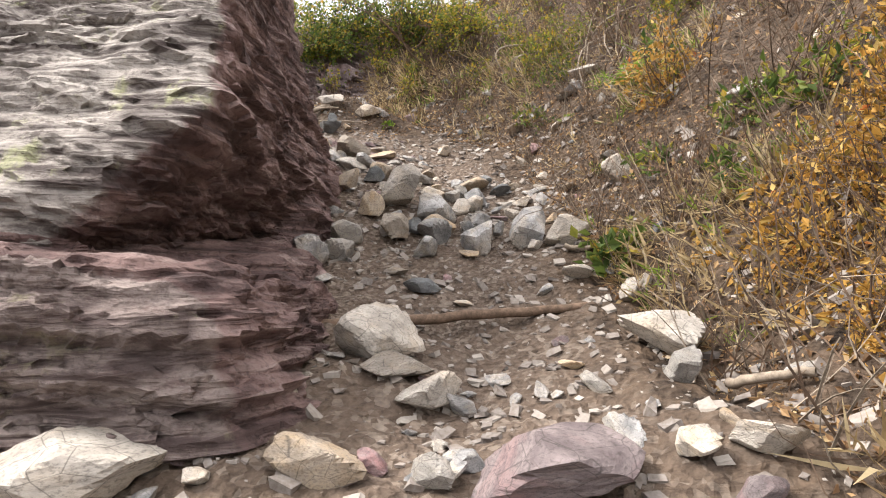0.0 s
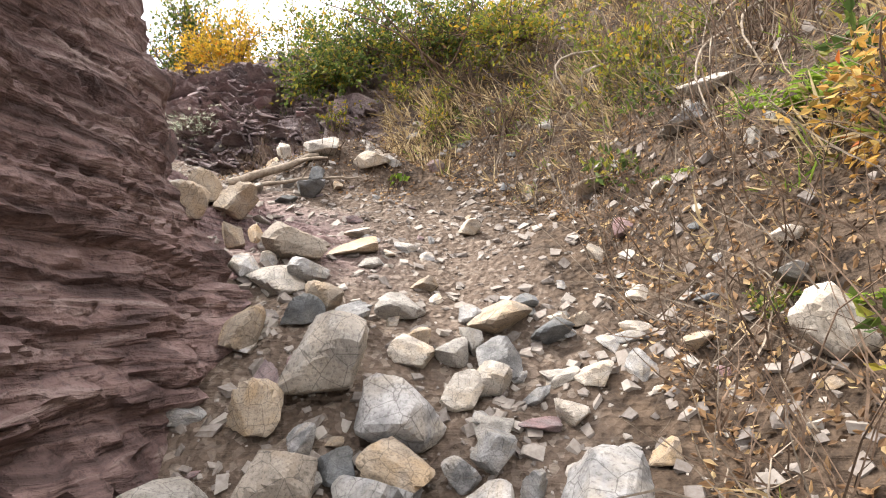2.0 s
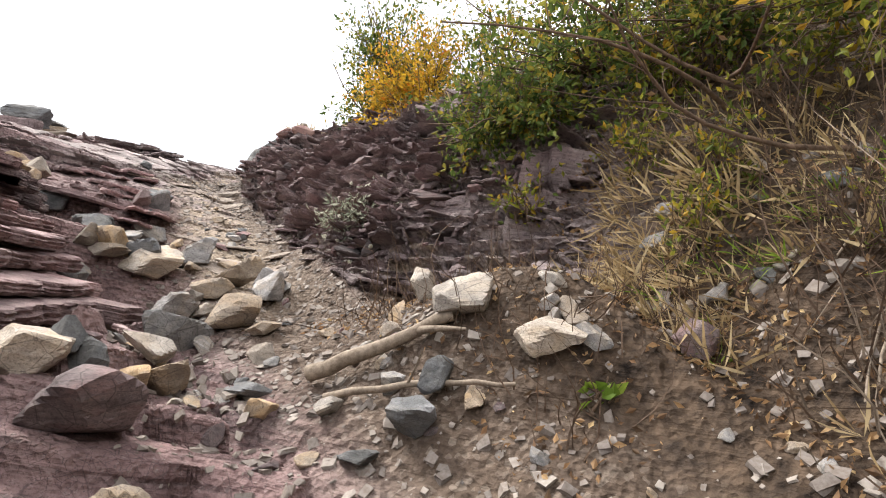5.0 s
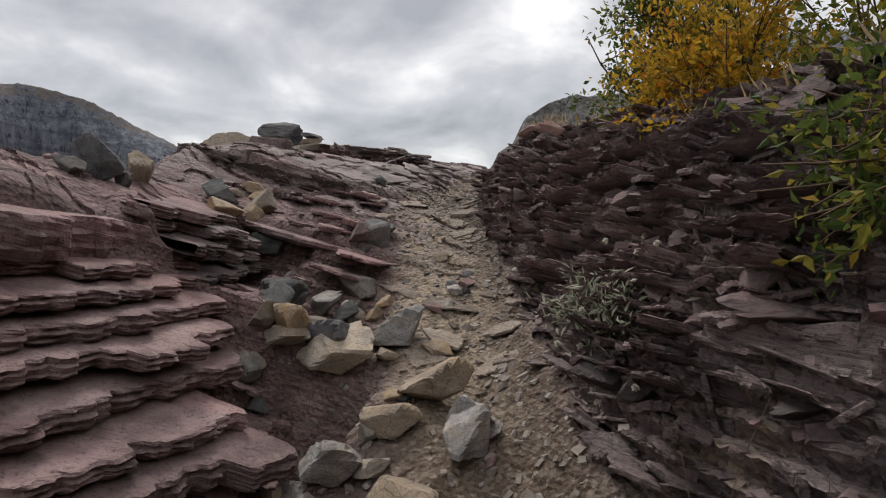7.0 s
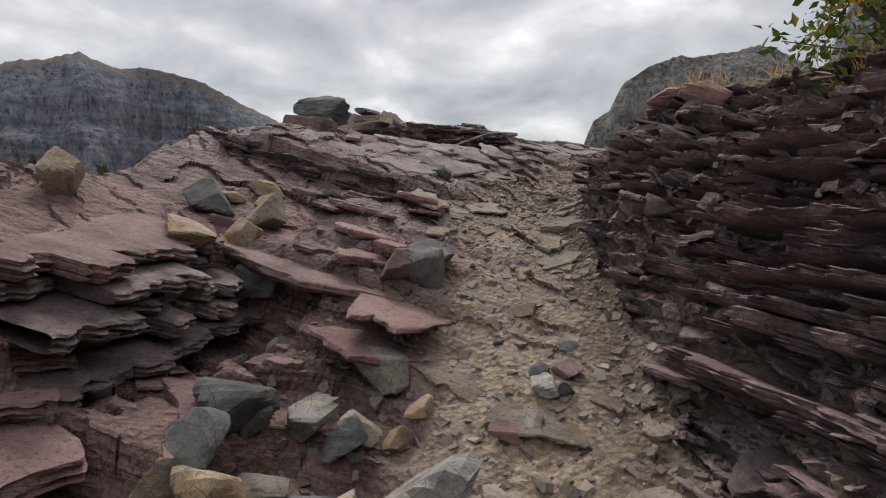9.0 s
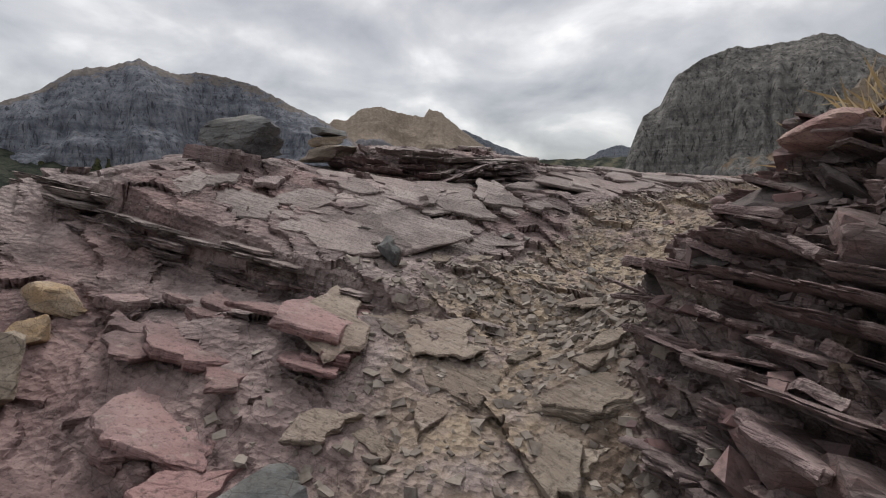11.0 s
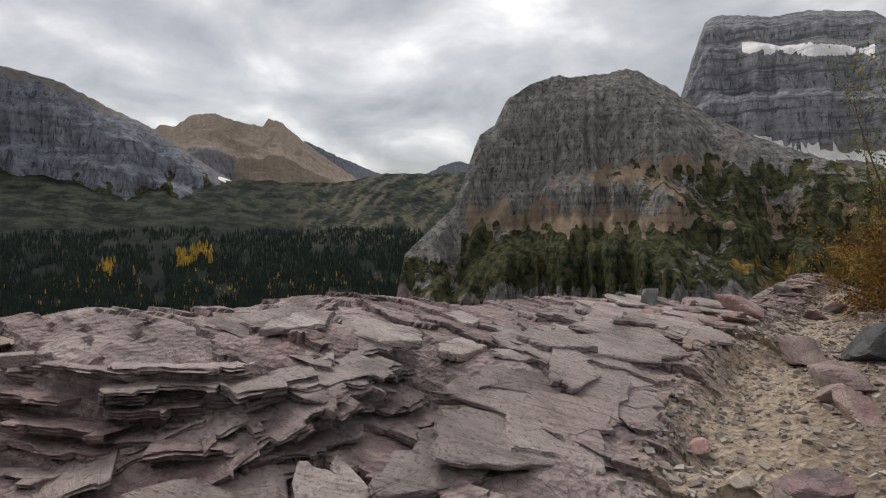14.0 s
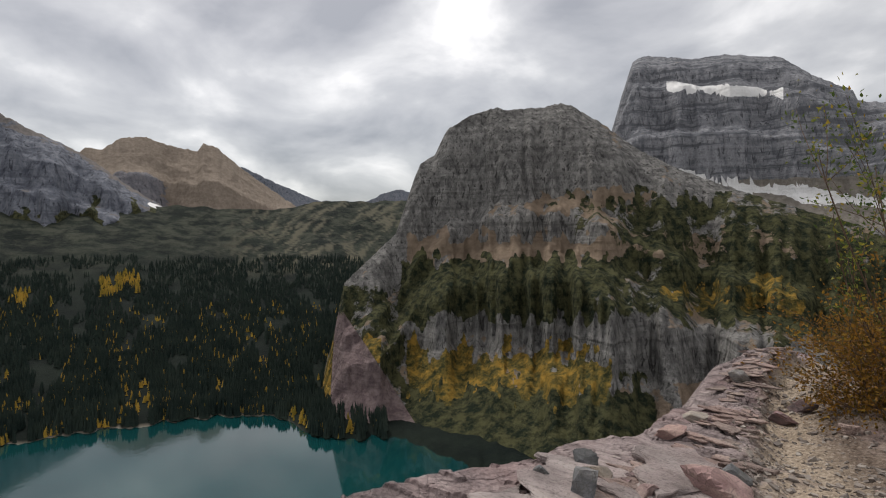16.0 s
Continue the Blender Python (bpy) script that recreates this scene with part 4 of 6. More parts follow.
# The firs' green carries a slight blue cast for the haze over the valley.
M_FIR = tree_material("haze_tinted_firs", (0.35, (0.014, 0.023, 0.021)), (0.65, (0.042, 0.056, 0.044)))
M_LARCH = tree_material("golden_larches", (0.4, (0.20, 0.155, 0.03)), (0.6, (0.45, 0.28, 0.05)))
forest("fir_forest", 34000, "dark green fir forest on the valley side", M_FIR, (62, 112), (12, 1500), 17, 31)
forest("larch_stand", 1500, "golden larches scattered among the firs", M_LARCH, (63, 104), (30, 900), 11, 32)
forest("golden_grove", 150, "grove of golden larches on the valley side", M_LARCH, (84.2, 87.2), (1000, 1230), 24, 33)
forest("golden_grove", 130, "grove of golden larches on the valley side", M_LARCH, (90.6, 94.2), (850, 1060), 22, 34)


# ---- rock shapes ----
def sphere_dirs(n, m):
    th = np.linspace(0, np.pi, n)
    ph = np.linspace(0, 2 * np.pi, m, endpoint=False)
    T, P = np.meshgrid(th, ph, indexing="ij")
    return np.stack([np.sin(T) * np.cos(P), np.sin(T) * np.sin(P), np.cos(T)], -1)


def sphere_faces(n, m):
    i, j = np.meshgrid(np.arange(n - 1), np.arange(m), indexing="ij")
    a, b = i * m + j, i * m + (j + 1) % m
    return np.stack([a, a + m, b + m, b], -1).reshape(-1, 4)


def hewn(center, planes, n=170, m=260, beds=0.05, rough=0.05, dip=(0.0, 0.3), seed=0):
    """A body bounded by broken planes, with bedding ridges on it. Returns places and the plane that bounds each."""
    d = sphere_dirs(n, m)
    normals = np.array([p[0] for p in planes], float)
    normals /= np.linalg.norm(normals, axis=1)[:, None]
    dist = np.array([p[1] for p in planes])
    reach = dist / np.maximum(d @ normals.T, 1e-3)
    side = reach.argmin(-1)
    r = -np.log(np.exp(-reach.clip(0, 8) * 14).sum(-1)) / 14
    p = np.array(center) + d * r[..., None]
    x, y, z = p[..., 0], p[..., 1], p[..., 2]
    b = z + dip[0] * x + dip[1] * y + 0.06 * fbm(x * 1.5, y * 1.5, z * 1.5, 3, seed)
    layer = np.floor(b / 0.06)
    ragged = (hashed(layer.astype(np.int64), layer.astype(np.int64) * 0, layer.astype(np.int64) * 0 + 1, seed) - 0.5)
    thin = np.floor(b / 0.022)
    ragged2 = (hashed(thin.astype(np.int64), thin.astype(np.int64) * 0, thin.astype(np.int64) * 0 + 2, seed) - 0.5)
    along = fbm(x * 2.5, y * 2.5, z * 6, 4, seed + 4)
    row = layer.astype(np.int64)
    chunk = np.floor((x - 0.8 * y) * 2.6 + 9 * hashed(row, row * 0, row * 0 + 5, seed) + 0.5 * along).astype(np.int64)
    broken = hashed(row, chunk, row * 0 + 7, seed) - 0.5
    small = hashed(thin.astype(np.int64), np.floor((x - 0.8 * y) * 8 + along).astype(np.int64), row * 0 + 8, seed) - 0.5
    push = beds * (0.7 * broken + 0.3 * small) + 0.7 * beds * (ragged + 0.5 * ragged2) * (0.6 + 0.8 * vnoise(x * 1.7, y * 1.7, z * 1.7, seed + 2)) + rough * along + 0.12 * rough * fbm(x * 14, y * 14, z * 20, 3, seed + 8)
    p = p + d * push[..., None]
    return p.reshape(-1, 3), side.ravel()


def big_boulder():
    body = thing("boulder", "huge weathered purple boulder leaning over the trail", "boulder", at=(-2.2, 3.3, 1.2))
    off = np.array([-2.2, 3.3, 1.2])
    p, side = hewn((-2.2, 3.3, 2.2), [((1, 0, 0.23), 1.36), ((0.75, 0, -0.66), 1.10), ((-0.05, -0.8, 0.6), 0.98), ((0, -1, 0.1), 1.45),
                                      ((0, 1, 0.2), 1.50), ((0, 0, 1), 3.0), ((-1, 0, 0), 2.2), ((0, 0, -1), 1.5), ((0.7, 0.7, 0.3), 1.75)], 300, 420, 0.075, 0.06, (0.25, 0.1), 900)
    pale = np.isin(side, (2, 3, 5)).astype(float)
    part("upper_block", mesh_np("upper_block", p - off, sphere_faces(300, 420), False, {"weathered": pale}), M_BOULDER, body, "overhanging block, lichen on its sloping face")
    p, side = hewn((-1.9, 4.0, 2.2), [((1, -0.1, 0.3), 1.03), ((0.3, 1, 0.1), 0.95), ((0.2, 0.1, 1), 0.75), ((0, -1, 0.3), 0.5), ((-1, 0, 0), 1.5), ((0, 0, -1), 1.2)],
                   120, 240, 0.10, 0.05, (0.2, 0.1), 905)
    part("rear_ledge", mesh_np("rear_ledge", p - off, sphere_faces(120, 240), False, {"weathered": side * 0.0}), M_BOULDER, body, "dark flaky ledge behind the block")
    p, side = hewn((-1.6, 2.3, 1.0), [((1, 0, 0.35), 1.08), ((0.15, -0.1, 1), 0.74), ((0.1, -1, 0.2), 0.9), ((0.2, 1, 0.1), 1.25), ((-1, 0, 0), 2.0), ((0, 0, -1), 0.9)],
                   220, 360, 0.11, 0.06, (0.05, 0.05), 910)
    pale = (np.isin(side, (2,)) * 0.45)
    part("lower_ledge", mesh_np("lower_ledge", p - off, sphere_faces(220, 360), False, {"weathered": pale}), M_BOULDER, body, "flaky reddish ledge under the block")


big_boulder()


def rock_mesh(seed, n=12, m=18):
    """An angular stone in a box of one metre."""
    g = np.random.default_rng(seed)
    d = sphere_dirs(n, m)
    k = 10
    normals = g.normal(size=(k, 3))
    normals /= np.linalg.norm(normals, axis=1)[:, None]
    normals = np.vstack([normals, [[0, 0, 1], [0, 0, -1]]])
    dist = g.uniform(0.55, 1.0, k + 2)
    r = (dist / np.maximum(d @ normals.T, 0.08)).min(-1).clip(0, 1.5)
    p = d * r[..., None]
    p = p + d * (0.03 * fbm(p[..., 0] * 2.5, p[..., 1] * 2.5, p[..., 2] * 2.5, 3, seed))[..., None]
    p = p.reshape(-1, 3) @ np.array(Euler(g.uniform(0, 6.28, 3)).to_matrix()).T
    p -= (p.max(0) + p.min(0)) / 2
    p /= (p.max(0) - p.min(0))
    return p, sphere_faces(n, m)


ROCK_SHAPES = [rock_mesh(1000 + i, 20, 32) for i in range(10)]
ROCK_MESHES = {}


def rock_data(kind, variant):
    key = (kind, variant)
    if key not in ROCK_MESHES:
        me = mesh_np("stone_%s" % kind, *ROCK_SHAPES[variant], False)
        me.materials.append(M_STONES[{"red": "purple", "dark": "argillite"}.get(kind, kind)])
        ROCK_MESHES[key] = me
    return ROCK_MESHES[key]


ROCK_WORDS = {"pale": "pale weathered limestone rock", "grey": "grey angular limestone rock", "tan": "tan rust-stained sandstone rock",
              "slate": "dark slate-grey angular rock", "purple": "purple argillite rock", "pink": "pinkish argillite rock", "red": "broad red-purple argillite rock"}


def set_rock(x, y, w, h, kind, where, group, lift=0.36):
    place, normal = drop(x, y)
    flat = w > 2.1 * h
    ob = new("stone_slab" if flat else "rock", rock_data(kind, int(rng.integers(len(ROCK_SHAPES)))))
    ob.scale = (w * 1.05, w * rng.uniform(0.75, 1.0), max(min(h, w), 0.3 * w) * 1.05)
    ob.location = (x, y, place.z + max(h, 0.3 * w) * lift)
    tilt = 0.5 if flat else 0.25
    ob.rotation_euler = (math.atan(-normal.y) * tilt + rng.normal() * 0.12, math.atan(normal.x) * tilt + rng.normal() * 0.12, rng.uniform(0, 6.28))
    return tagged(ob, ROCK_WORDS[kind] + " " + where, "rock", group)


ROCKS_A = [(-0.32, 4.13, 0.27, 0.41, 'pale'), (-0.05, 4.1, 0.28, 0.24, 'grey'), (-0.5, 4.0, 0.16, 0.23, 'tan'), (-0.33, 3.82, 0.23, 0.18, 'tan'), (-0.01, 3.91, 0.19, 0.13, 'tan'), (-0.2, 3.92, 0.12, 0.11, 'slate'), (-0.06, 3.77, 0.24, 0.17, 'grey'), (-0.11, 3.59, 0.18, 0.13, 'grey'), (0.22, 3.77, 0.27, 0.22, 'grey'), (0.27, 4.02, 0.12, 0.15, 'grey'), (0.37, 3.9, 0.09, 0.17, 'grey'), (0.54, 3.72, 0.29, 0.29, 'grey'), (0.77, 3.57, 0.24, 0.19, 'pale'), (0.58, 3.59, 0.09, 0.07, 'pale'), (-0.62, 3.72, 0.25, 0.15, 'pale'), (-0.64, 3.55, 0.17, 0.13, 'pale'), (-0.93, 3.61, 0.16, 0.1, 'tan'), (-0.81, 3.44, 0.23, 0.19, 'grey')]
ROCKS_A1 = [(-0.07, 4.43, 0.16, 0.13, 'pale'), (0.22, 4.38, 0.18, 0.13, 'pale'), (0.07, 4.49, 0.14, 0.11, 'pale'), (0.75, 3.98, 0.09, 0.06, 'tan'), (0.14, 4.29, 0.15, 0.13, 'pale'), (-0.33, 3.97, 0.1, 0.09, 'grey'), (0.16, 3.96, 0.13, 0.09, 'grey'), (0.26, 4.14, 0.14, 0.07, 'pale'), (1.25, 4.05, 0.22, 0.24, 'pale'), (0.51, 4.24, 0.12, 0.07, 'pale'), (-0.92, 4.69, 0.12, 0.12, 'grey')]
ROCKS_B = [(-0.27, 2.42, 0.32, 0.2, 'pale'), (-0.07, 2.01, 0.18, 0.12, 'pale'), (0.88, 2.33, 0.31, 0.18, 'pale'), (0.82, 1.96, 0.11, 0.11, 'pale'), (-0.89, 1.42, 0.33, 0.16, 'pale'), (0.78, 1.41, 0.15, 0.07, 'pale'), (-0.02, 1.51, 0.13, 0.09, 'pale'), (0.94, 2.85, 0.14, 0.11, 'pale'), (0.75, 3.18, 0.16, 0.09, 'pale'), (-0.31, 1.52, 0.2, 0.13, 'tan'), (0.27, 1.48, 0.39, 0.13, 'purple'), (-0.11, 3.17, 0.16, 0.08, 'slate'), (-0.5, 1.91, 0.06, 0.06, 'pale'), (-0.53, 1.81, 0.07, 0.04, 'pale'), (0.53, 1.99, 0.1, 0.06, 'pale'), (-0.18, 2.2, 0.23, 0.09, 'tan'), (-0.19, 1.59, 0.09, 0.06, 'purple'), (0.63, 1.45, 0.1, 0.08, 'pale'), (1.95, 3.55, 0.25, 0.11, 'grey')]
ROCKS_B1 = [(-0.61, 1.46, 0.08, 0.04, 'pale'), (0.26, 4.74, 0.28, 0.14, 'tan')]
ROCKS_C = [(-0.78, 4.98, 0.33, 0.19, 'tan'), (-1.38, 5.42, 0.26, 0.2, 'tan'), (-1.6, 5.44, 0.2, 0.21, 'tan'), (-1.49, 5.12, 0.21, 0.19, 'tan'), (-1.47, 5.5, 0.15, 0.14, 'tan'), (-1.6, 5.21, 0.16, 0.1, 'grey'), (-0.59, 5.28, 0.29, 0.09, 'tan'), (-0.64, 5.54, 0.15, 0.07, 'pale'), (-0.18, 4.7, 0.22, 0.1, 'pale'), (-0.65, 4.81, 0.2, 0.12, 'grey'), (-0.34, 4.52, 0.2, 0.13, 'grey'), (0.13, 4.77, 0.14, 0.1, 'grey'), (0.26, 4.47, 0.16, 0.13, 'grey'), (0.47, 4.66, 0.16, 0.11, 'slate'), (0.57, 4.78, 0.1, 0.07, 'tan'), (0.37, 4.89, 0.12, 0.06, 'slate'), (0.49, 4.76, 0.08, 0.05, 'pale'), (-0.06, 4.51, 0.11, 0.08, 'tan'), (-0.55, 4.49, 0.16, 0.11, 'slate'), (-1.29, 6.38, 0.23, 0.14, 'slate')]
ROCKS_C1 = [(0.01, 5.84, 0.15, 0.09, 'pale'), (0.76, 5.83, 0.24, 0.09, 'tan'), (-1.18, 5.05, 0.13, 0.11, 'tan'), (-1.05, 5.07, 0.1, 0.15, 'tan'), (-0.76, 4.69, 0.23, 0.08, 'pale'), (-0.51, 4.62, 0.18, 0.12, 'tan'), (0.14, 4.57, 0.11, 0.11, 'pale'), (0.46, 4.44, 0.1, 0.05, 'pale'), (-0.13, 5.03, 0.13, 0.07, 'tan'), (-0.72, 4.32, 0.19, 0.17, 'tan'), (0.97, 4.38, 0.12, 0.06, 'tan'), (1.24, 5.55, 0.24, 0.11, 'grey'), (1.41, 5.57, 0.27, 0.07, 'pale'), (1.28, 4.36, 0.13, 0.06, 'pale'), (1.33, 4.48, 0.09, 0.06, 'pale')]
ROCKS_D = [(-1.82, 7.09, 0.18, 0.19, 'pale'), (-1.35, 6.82, 0.28, 0.18, 'pale'), (-0.96, 6.9, 0.07, 0.09, 'grey'), (-0.88, 6.92, 0.12, 0.08, 'tan'), (-1.75, 6.76, 0.1, 0.07, 'pale'), (-3.39, 7.25, 0.27, 0.2, 'grey'), (-3.1, 6.76, 0.34, 0.22, 'tan'), (-3.1, 6.42, 0.31, 0.29, 'grey'), (-2.66, 6.03, 0.26, 0.12, 'pale'), (-2.96, 6.12, 0.16, 0.09, 'tan'), (-2.38, 5.67, 0.21, 0.18, 'slate'), (-2.36, 5.81, 0.18, 0.1, 'tan')]
ROCKS_D1 = [(-2.38, 5.57, 0.12, 0.12, 'slate'), (-2.39, 5.97, 0.27, 0.14, 'tan'), (-3.8, 6.62, 0.26, 0.13, 'grey'), (-1.5, 6.96, 0.1, 0.05, 'grey'), (-2.8, 6.79, 0.16, 0.08, 'tan')]
ROCKS_E = [(-2.08, 5.53, 0.43, 0.23, 'red'), (-2.36, 5.45, 0.27, 0.2, 'pale'), (-1.28, 6.52, 0.13, 0.2, 'slate'), (-0.89, 6.76, 0.25, 0.15, 'pale'), (-1.53, 6.52, 0.12, 0.1, 'grey'), (-1.67, 6.3, 0.11, 0.08, 'pale'), (-1.12, 6.54, 0.1, 0.08, 'tan'), (-2.02, 6.22, 0.13, 0.1, 'tan'), (-0.72, 6.82, 0.13, 0.1, 'grey'), (-0.81, 6.86, 0.1, 0.07, 'tan'), (-0.92, 6.86, 0.07, 0.07, 'grey'), (-0.4, 7.05, 0.15, 0.17, 'purple'), (-0.68, 7.46, 0.14, 0.07, 'grey')]
ROCKS_F = [(-5.67, 5.58, 0.3, 0.31, 'slate'), (-5.72, 5.74, 0.14, 0.11, 'slate'), (-6.49, 5.79, 0.28, 0.24, 'tan'), (-6.4, 6.45, 0.36, 0.17, 'tan'), (-6.75, 6.75, 0.2, 0.2, 'tan'), (-6.33, 7.81, 0.36, 0.18, 'slate'), (-5.28, 6.26, 0.12, 0.09, 'slate')]
ROCKS_F1 = [(-5.45, 5.45, 0.17, 0.11, 'grey'), (-3.2, 8.21, 0.13, 0.11, 'purple'), (-3.11, 8.29, 0.26, 0.1, 'purple')]
ROCKS_P = [(-5.2, 6.75, 0.33, 0.18, 'slate'), (-4.88, 6.66, 0.22, 0.2, 'slate'), (-5.23, 7.06, 0.24, 0.17, 'grey'), (-5.54, 7.41, 0.26, 0.18, 'grey'), (-5.19, 7.25, 0.19, 0.14, 'pale'), (-5.15, 6.82, 0.14, 0.12, 'slate'), (-4.83, 6.82, 0.23, 0.12, 'tan'), (-4.66, 6.98, 0.34, 0.2, 'slate'), (-4.69, 7.36, 0.39, 0.24, 'grey'), (-4.78, 6.56, 0.16, 0.19, 'tan'), (-4.71, 6.7, 0.21, 0.22, 'tan'), (-4.52, 6.97, 0.41, 0.22, 'pale'), (-4.69, 6.68, 0.3, 0.11, 'tan'), (-4.7, 6.84, 0.1, 0.1, 'tan'), (-4.55, 7.11, 0.13, 0.1, 'slate'), (-5.13, 7.39, 0.11, 0.13, 'tan'), (-5.23, 7.51, 0.12, 0.09, 'tan'), (-4.67, 6.42, 0.17, 0.19, 'grey'), (-4.43, 7.24, 0.15, 0.07, 'tan'), (-5.14, 7.17, 0.22, 0.12, 'slate'), (-3.75, 6.99, 0.26, 0.15, 'tan'), (-3.47, 7.32, 0.22, 0.19, 'grey'), (-3.7, 6.69, 0.34, 0.19, 'grey'), (-3.74, 6.88, 0.11, 0.09, 'pale'), (-3.92, 7.29, 0.33, 0.21, 'tan'), (-4.23, 6.49, 0.23, 0.12, 'tan'), (-3.55, 6.83, 0.15, 0.09, 'pale'), (-3.36, 7.36, 0.09, 0.07, 'grey'), (-4.71, 6.48, 0.12, 0.2, 'pale')]
ROCKS_G = [(-7.03, 6.85, 0.3, 0.25, 'tan'), (-7.19, 6.49, 0.29, 0.23, 'slate'), (-7.63, 6.89, 0.22, 0.14, 'tan'), (-7.42, 6.87, 0.17, 0.13, 'tan'), (-6.13, 7.81, 0.24, 0.24, 'grey'), (-6.43, 6.84, 0.29, 0.24, 'slate'), (-7.83, 8.4, 0.14, 0.11, 'slate'), (-6.12, 8.43, 0.08, 0.05, 'tan'), (-6.14, 8.35, 0.06, 0.04, 'tan'), (-6.3, 9.57, 0.24, 0.11, 'pink'), (-6.25, 7.64, 0.24, 0.16, 'pink'), (-7.41, 6.63, 0.17, 0.09, 'tan'), (-5.89, 9.54, 0.27, 0.16, 'pink')]
ROCKS_H = [(-7.74, 8.39, 0.17, 0.19, 'slate'), (-7.74, 9.52, 0.1, 0.08, 'grey'), (-7.48, 10.4, 0.25, 0.23, 'pink'), (-8.12, 8.31, 0.18, 0.05, 'grey'), (-8.15, 8.45, 0.09, 0.05, 'grey'), (-7.97, 8.61, 0.05, 0.06, 'tan'), (-8.32, 9.35, 0.08, 0.05, 'grey'), (-11.12, 12.9, 0.25, 0.18, 'slate'), (-7.89, 10.59, 0.28, 0.23, 'purple'), (-8.62, 11.03, 0.33, 0.17, 'purple'), (-9.09, 10.98, 0.15, 0.08, 'pink'), (-8.36, 9.24, 0.13, 0.05, 'grey'), (-7.97, 8.94, 0.09, 0.04, 'grey')]
ROCKS_I = [(-10.77, 12.52, 0.28, 0.26, 'slate'), (-10.95, 12.82, 0.24, 0.14, 'tan'), (-11.04, 12.47, 0.16, 0.14, 'slate'), (-10.59, 13.64, 0.27, 0.21, 'slate'), (-11.7, 14.57, 0.39, 0.17, 'pink'), (-11.83, 15.15, 0.3, 0.15, 'pale'), (-10.63, 12.83, 0.22, 0.09, 'pink'), (-11.91, 16.94, 0.49, 0.21, 'purple'), (-10.78, 12.3, 0.18, 0.09, 'pink'), (-10.15, 12.64, 0.32, 0.13, 'pink'), (-10.39, 12.2, 0.26, 0.1, 'pink'), (-12.69, 17.43, 0.32, 0.24, 'grey'), (-11.91, 17.35, 0.43, 0.22, 'purple')]
ROCKS_J = [(-9.24, 12.8, 0.31, 0.28, 'slate'), (-9.56, 12.52, 0.33, 0.15, 'pink'), (-9.2, 12.32, 0.34, 0.13, 'pink'), (-10.49, 13.25, 0.35, 0.15, 'pink'), (-8.86, 11.78, 0.23, 0.11, 'pink'), (-9.04, 11.93, 0.15, 0.09, 'pink')]

for rows, where, group in ((ROCKS_A, "in the heap across the trail", "rocks of the heap"), (ROCKS_A1, "in the heap across the trail", "rocks of the heap"),
                           (ROCKS_B, "on the stony trail", "rocks on the lower trail"), (ROCKS_B1, "on the stony trail", "rocks on the lower trail"),
                           (ROCKS_C, "beside the dirt trail", "rocks beside the trail"), (ROCKS_C1, "beside the dirt trail", "rocks beside the trail"),
                           (ROCKS_D, "tumbled below the red ledges", "rocks in the gully"), (ROCKS_D1, "tumbled below the red ledges", "rocks in the gully"),
                           (ROCKS_E, "on the earth mound by the cliff", "rocks on the mound"), (ROCKS_F, "piled in the rocky gully", "rocks in the gully"),
                           (ROCKS_F1, "piled in the rocky gully", "rocks in the gully"), (ROCKS_P, "heaped between the red ledges", "rocks in the gully"), (ROCKS_G, "lying on bare rock slabs", "rocks on the slabs"),
                           (ROCKS_H, "lying on bare rock slabs", "rocks on the slabs"), (ROCKS_I, "near the edge of the drop", "rocks at the edge"),
                           (ROCKS_J, "beside the gravel trail", "rocks at the edge")):
    size = 0.72 if rows in (ROCKS_I, ROCKS_H) else 1.1
    for x, y, w, h, kind in rows:
        set_rock(x, y, w * size, h * size, kind, where, group, 0.46 if rows is ROCKS_P else 0.36)
set_rock(-6.55, 10.0, 0.27, 0.27, "tan", "perched on the cliff's edge", "rocks on the slabs", 0.5)


# ---- plates of bedrock, each with its own broken outline ----
def plate_mesh(seed, long=1.5):
    """A broken plate one metre across, one metre thick (scaled on placing)."""
    g = np.random.default_rng(seed)
    n = int(g.integers(6, 11))
    ang = np.sort(g.uniform(0, 2 * np.pi, n) * 0.35 + np.linspace(0, 2 * np.pi, n, endpoint=False) * 1.0)
    rad = g.uniform(0.34, 0.56, n)
    ring = np.stack([np.cos(ang) * rad * long ** 0.5, np.sin(ang) * rad / long ** 0.5], 1)
    # broken edges: two more points a side
    pts = []
    for i in range(n):
        a, b = ring[i], ring[(i + 1) % n]
        side = np.array([-(b - a)[1], (b - a)[0]])
        pts += [a] + [a + (b - a) * (q + g.normal() * 0.03) + side * g.normal() * 0.05 for q in (0.2, 0.4, 0.6, 0.8)]
    ring = np.array(pts)
    k = len(ring)
    levels = [(-0.5, 0.93 + g.normal(size=k) * 0.03), (-0.1, 1.0 + g.normal(size=k) * 0.02), (0.36, 0.985 + g.normal(size=k) * 0.012), (0.5, 0.95 + g.normal(size=k) * 0.01)]
    v = [np.column_stack([ring * s[:, None], np.full(k, z) + g.normal(size=k) * 0.03]) for z, s in levels]
    v.append([[0, 0, 0.52]])
    v = np.vstack(v)
    i = np.arange(k)
    j = (i + 1) % k
    f = [np.stack([o * k + i, o * k + j, (o + 1) * k + j], 1) for o in range(3)] + [np.stack([o * k + i, (o + 1) * k + j, (o + 1) * k + i], 1) for o in range(3)]
    f.append(np.stack([3 * k + i, 3 * k + j, np.full(k, 4 * k)], 1))
    return v, np.vstack(f)


